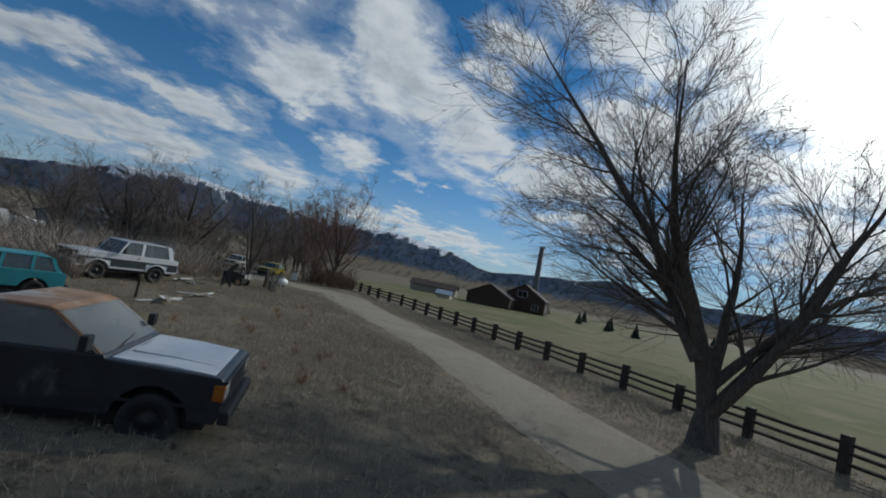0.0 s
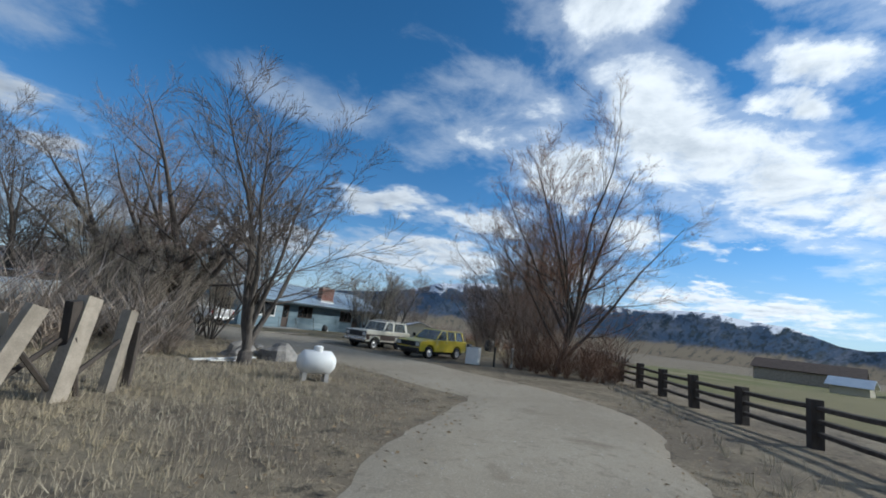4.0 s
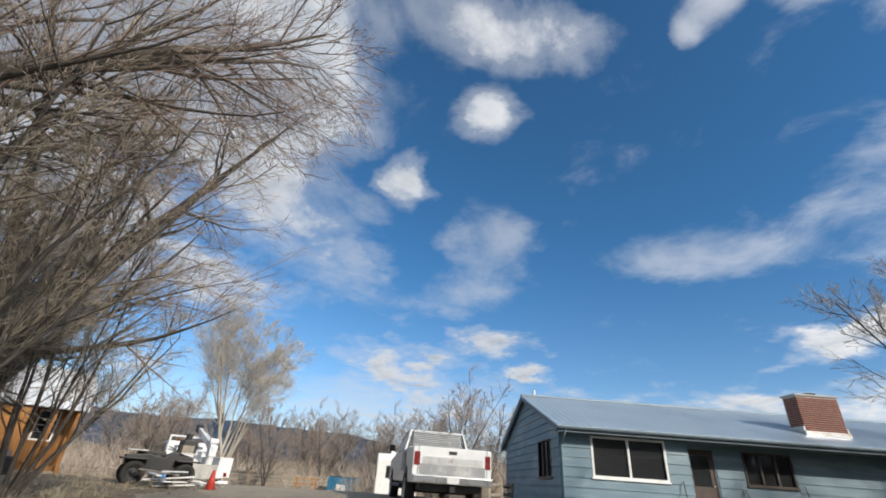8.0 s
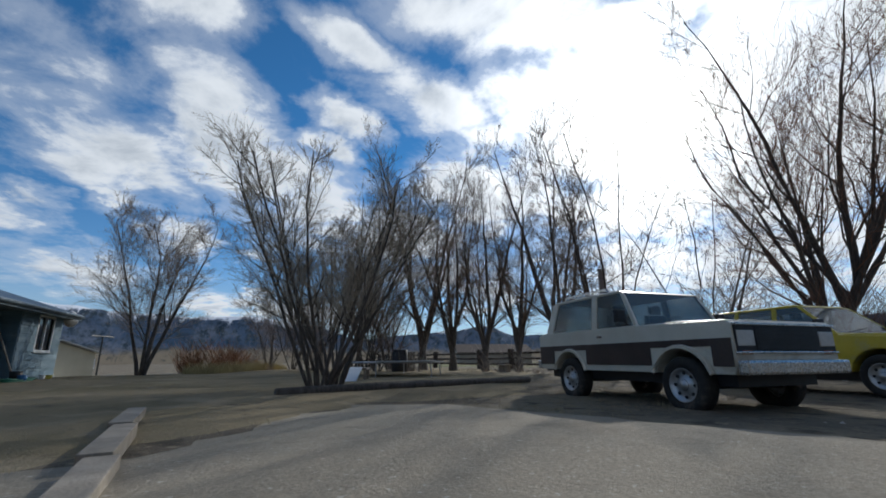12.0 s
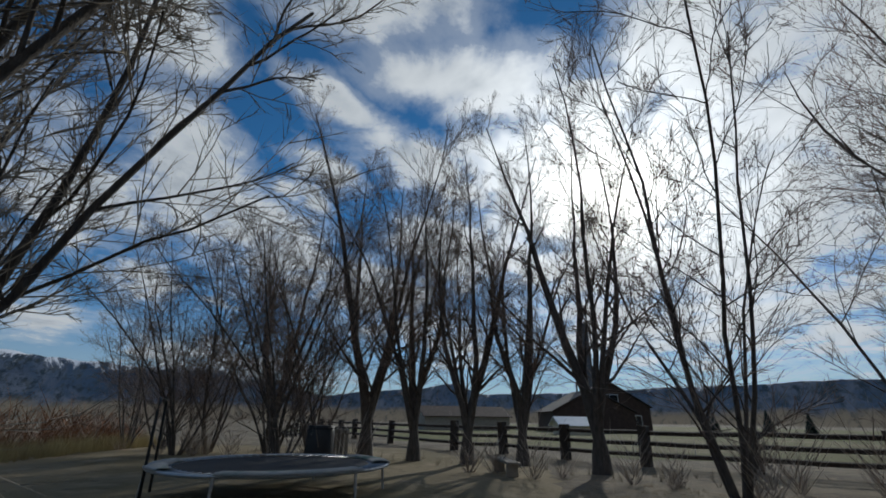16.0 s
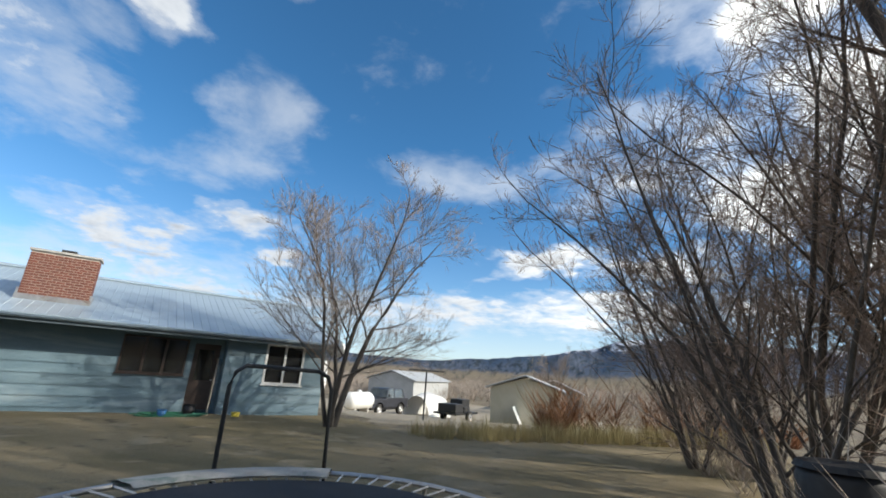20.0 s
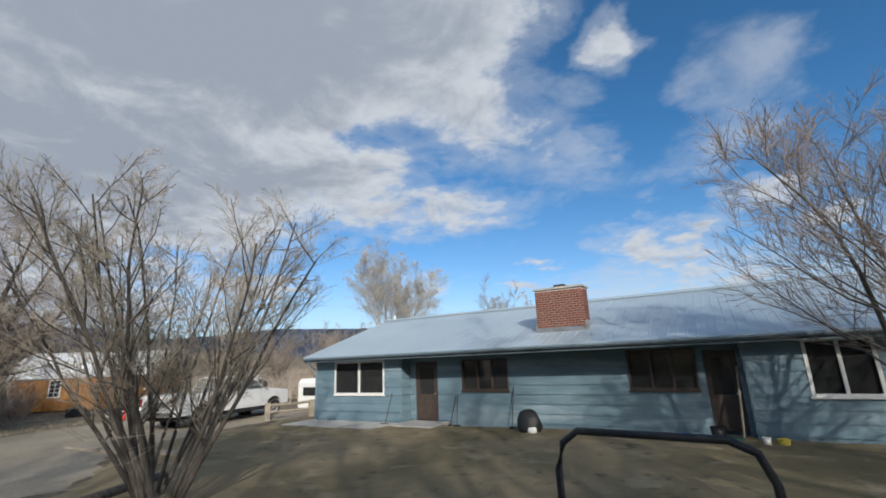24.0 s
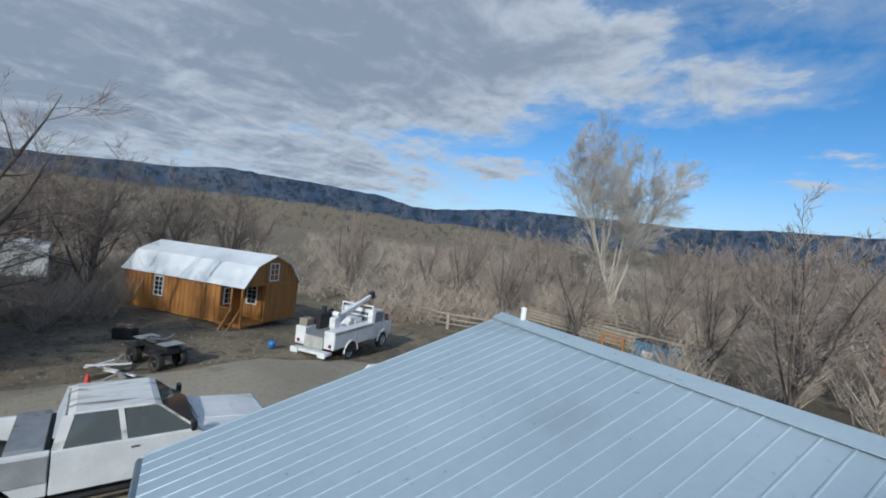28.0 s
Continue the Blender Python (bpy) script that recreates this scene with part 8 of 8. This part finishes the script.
for a, b in (((-1.0, 0.15, 0.15), (0.2, 0.15, 1.0)), ((-0.9, -0.05, 1.05), (0.1, 0.05, 0.1)), ((0.3, 0.1, 0.25), (1.3, 0.15, 0.9)), ((0.2, 0.0, 1.0), (0.6, 0.1, 0.0))):
    part("brace", Shape().tube([a, b], 0.045, 5), M["fence"], brace)


def gas_tank(x, y, turn, long, r, label):
    ob = thing("gas_tank", parked(x, y, turn), label, "gas tank")
    prof = [(-long / 2, 0.02), (-long / 2 + 0.03, r * 0.5), (-long / 2 + 0.12, r * 0.82), (-long / 2 + r * 0.55, r), (long / 2 - r * 0.55, r), (long / 2 - 0.12, r * 0.82), (long / 2 - 0.03, r * 0.5), (long / 2, 0.02)]
    part("tank", Shape().tube([(x_, 0, r + 0.18) for x_, _ in prof], [q for _, q in prof], 20), M["white_paint"], ob, smooth=True)
    part("lid", Shape().tube([(0, 0, 2 * r + 0.16), (0, 0, 2 * r + 0.28), (0, 0, 2 * r + 0.31)], [0.13, 0.13, 0.07], 14), M["white_paint"], ob, "domed white lid")
    for x_ in (-long * 0.28, long * 0.28):
        part("foot", Shape().box(x_ - 0.06, -r * 0.6, -0.05, x_ + 0.06, r * 0.6, 0.3), M["concrete"], ob)
    return ob


gas_tank(-12.73, -24.15, -30.3, 1.1, 0.33, "white gas tank with domed lid in dry grass")
gas_tank(24.6, 11.0, 30, 2.5, 0.52, "long white gas tank in the back yard")

wash = thing("washing_machine", parked(0.9, -21.8, 15), "discarded white washing machine standing at the roadside", "washing machine")
part("cabinet", Shape().box(-0.35, -0.35, 0.03, 0.35, 0.35, 0.95), M["white_paint"], wash, bevel=0.02)
part("lid", Shape().box(-0.33, -0.33, 0.95, 0.33, 0.22, 0.975), M["pad"], wash, "grey lid", bevel=0.008)
part("control_panel", Shape().prism([(-0.35, 0.95), (0.35, 0.95), (0.35, 1.1), (-0.35, 1.1)], 0.1, Matrix.Translation((0, 0.23, 0))), M["black"], wash, "dark control panel", bevel=0.01)
for x_ in (-0.2, -0.05, 0.15):
    part("knob", Shape().tube([(x_, 0.225, 1.03), (x_, 0.19, 1.03)], 0.03, 10), M["chrome"], wash)
for x_, y_, h_, mt, lab in ((2.0, -22.6, 1.1, M["black"], "short black post at the roadside"), (3.6, -23.0, 1.15, M["white_paint"], "short white post at the roadside"), (-35.47, -23.99, 1.1, M["fence"], "dark wooden stake in the field")):
    pst = thing("stake", parked(x_, y_, 10), lab, "post")
    part("shaft", Shape().box(-0.05, -0.05, -0.2, 0.05, 0.05, h_), mt, pst, bevel=0.008)


def rock(x, y, sx, sy, sz, seed, label):
    rnd, rows = random.Random(seed), []
    for i in range(7):
        b = -0.35 + 1.9 * i / 6
        rows.append([])
        for j in range(14):
            a = 2 * math.pi * j / 14
            d = Vector((math.cos(a) * math.cos(b), math.sin(a) * math.cos(b), math.sin(b)))
            f = 1 + 0.35 * noise.noise(d * 1.4 + Vector((seed, 0, 0))) + 0.14 * noise.noise(d * 4 + Vector((seed, 3, 0)))
            rows[-1].append((d.x * sx * f, d.y * sy * f, d.z * sz * f))
    ob = part("boulder", loft(rows, True), M["boulder"])
    ob.location = (x, y, lie(x, y))
    return tagged(ob, label, "boulder", "boulders under the elm")


rock(-10.8, -20.0, 0.8, 0.65, 0.6, 3, "large grey lichen-stained boulder in dry grass")
rock(-11.9, -19.2, 0.6, 0.5, 0.5, 8, "grey boulder half sunk in dry grass")
rock(-9.7, -18.6, 0.35, 0.3, 0.28, 13, "small pale boulder beside the road")
rock(-8.9, -16.0, 0.25, 0.22, 0.2, 17, "small pale boulder beside the road")


def planks(name, x, y, turn, pieces, wood, label, category):
    ob = thing(name, parked(x, y, turn), label, category)
    rnd = random.Random(int(abs(x * 7)))
    for i in range(pieces):
        part("board", Shape().box(-rnd.uniform(0.5, 1.3), -0.08, 0, rnd.uniform(0.4, 1.2), 0.08, 0.035, pose(rnd.uniform(-0.6, 0.6), rnd.uniform(-0.4, 0.4), 0.04 + 0.035 * i, rnd.uniform(-3, 3), rnd.uniform(-4, 4), rnd.uniform(-40, 40))), wood if i % 2 else M["white_paint"], ob)
    return ob


planks("lumber_pile", -34.8, -24.82, 14.7, 6, M["grey_wood"], "loose pale boards lying in dry grass", "lumber")
planks("lumber_pile", -31.25, -24.85, -20.3, 5, M["grey_wood"], "loose pale boards lying in dry grass", "lumber")
planks("lumber_pile", -26.64, -21.83, 29.7, 7, M["fence"], "heap of dark scrap boards in dry grass", "lumber")
planks("lumber_pile", -13.2, -20.6, 5, 3, M["white_paint"], "white boards lying by the trees", "lumber")
fallen = thing("fallen_branch", parked(-41.48, -35.8, 49.7) @ Matrix.Scale(0.65, 4), "fallen grey branch lying in the field", "branch")
part("limb", Shape().tube([(-1.3, 0, 0.05), (-0.4, 0.1, 0.12), (0.5, 0.0, 0.1), (1.4, 0.2, 0.2)], [0.045, 0.035, 0.03, 0.01], 6), M["bark_pale"], fallen, smooth=True)
for a, b in (((-0.4, 0.1, 0.12), (0.2, 0.7, 0.3)), ((0.5, 0, 0.1), (1.1, -0.5, 0.25)), ((-0.9, 0.03, 0.08), (-0.6, -0.5, 0.15))):
    part("side_branch", Shape().tube([a, ((a[0] + b[0]) / 2, (a[1] + b[1]) / 2 + 0.05, (a[2] + b[2]) / 2), b], [0.022, 0.014, 0.005], 5), M["bark_pale"], fallen)

# ---- things round the house ----
skip = thing("waste_container", parked(-10.6, 26.0, -4) @ Matrix.Scale(1.2, 4), "blue steel waste container before the board fence", "container")
part("body", Shape().prism([(-0.95, 0.1), (0.95, 0.1), (1.0, 1.05), (0.9, 1.25), (-0.9, 1.25), (-1.0, 1.05)], 1.2, Matrix.Translation((0, -0.6, 0))), M["dumpster"], skip, bevel=0.015)
part("lid", Shape().box(-0.95, -0.62, 1.25, 0.95, 0.62, 1.3), M["black"], skip, "dark plastic lid", bevel=0.012)
for x_ in (-0.6, 0.0, 0.6):
    part("rib", Shape().box(x_ - 0.04, -0.64, 0.15, x_ + 0.04, -0.6, 1.2), M["dumpster"], skip)
part("label_plate", Shape().box(-0.35, -0.648, 0.45, 0.3, -0.64, 0.8), M["white_paint"], skip, "worn pale label")
for sd in (-1, 1):
    part("lift_pocket", Shape().box(sd * 1.02 - 0.04, -0.35, 0.75, sd * 1.02 + 0.04, 0.35, 0.92), M["dumpster"], skip)

line = thing("clothesline_post", parked(22.3, -0.2, -20), "tall dark steel clothesline post shaped like a tee", "clothesline")
part("upright", Shape().tube([(0, 0, -0.2), (0, 0, 1.95)], 0.035, 8), M["tube"], line)
part("cross_arm", Shape().tube([(-0.75, 0, 1.95), (0.75, 0, 1.95)], 0.03, 8), M["tube"], line)
for x_ in (-0.6, -0.2, 0.2, 0.6):
    part("hook", Shape().tube([(x_, 0, 1.95), (x_, 0, 2.03)], 0.01, 5), M["tube"], line)
heap_ob = thing("junk_trailer", parked(27.8, 5.0, 25), "low black trailer loaded with junk", "trailer")
part("bed", Shape().box(-1.3, -0.7, 0.4, 1.3, 0.7, 0.5), M["black"], heap_ob)
for x0_, x1_, y0_, y1_, h_ in ((-1.2, -0.3, -0.6, 0.5, 0.95), (-0.2, 0.5, -0.6, 0.2, 0.8), (0.3, 1.2, -0.2, 0.6, 1.15)):
    part("crate", Shape().box(x0_, y0_, 0.5, x1_, y1_, h_), M["black"], heap_ob, bevel=0.04)
for sd in (-1, 1):
    wheel(heap_ob, 0.0, sd * 0.8, 0.3, 0.3, 0.18, sd, M["steel"])
dome = thing("tarp_shelter", parked(33.0, 15.9, 20), "white tarp shelter with a rounded top", "shelter")
part("tarp", loft([[(x_, -1.5 * math.cos(a) * (1 - 0.08 * abs(x_)), 1.9 * math.sin(a) * (1 - 0.1 * abs(x_))) for a in [i * math.pi / 10 for i in range(11)]] for x_ in (-1.5, -0.7, 0.0, 0.7, 1.5)], False), M["sack_white"], dome, smooth=True)
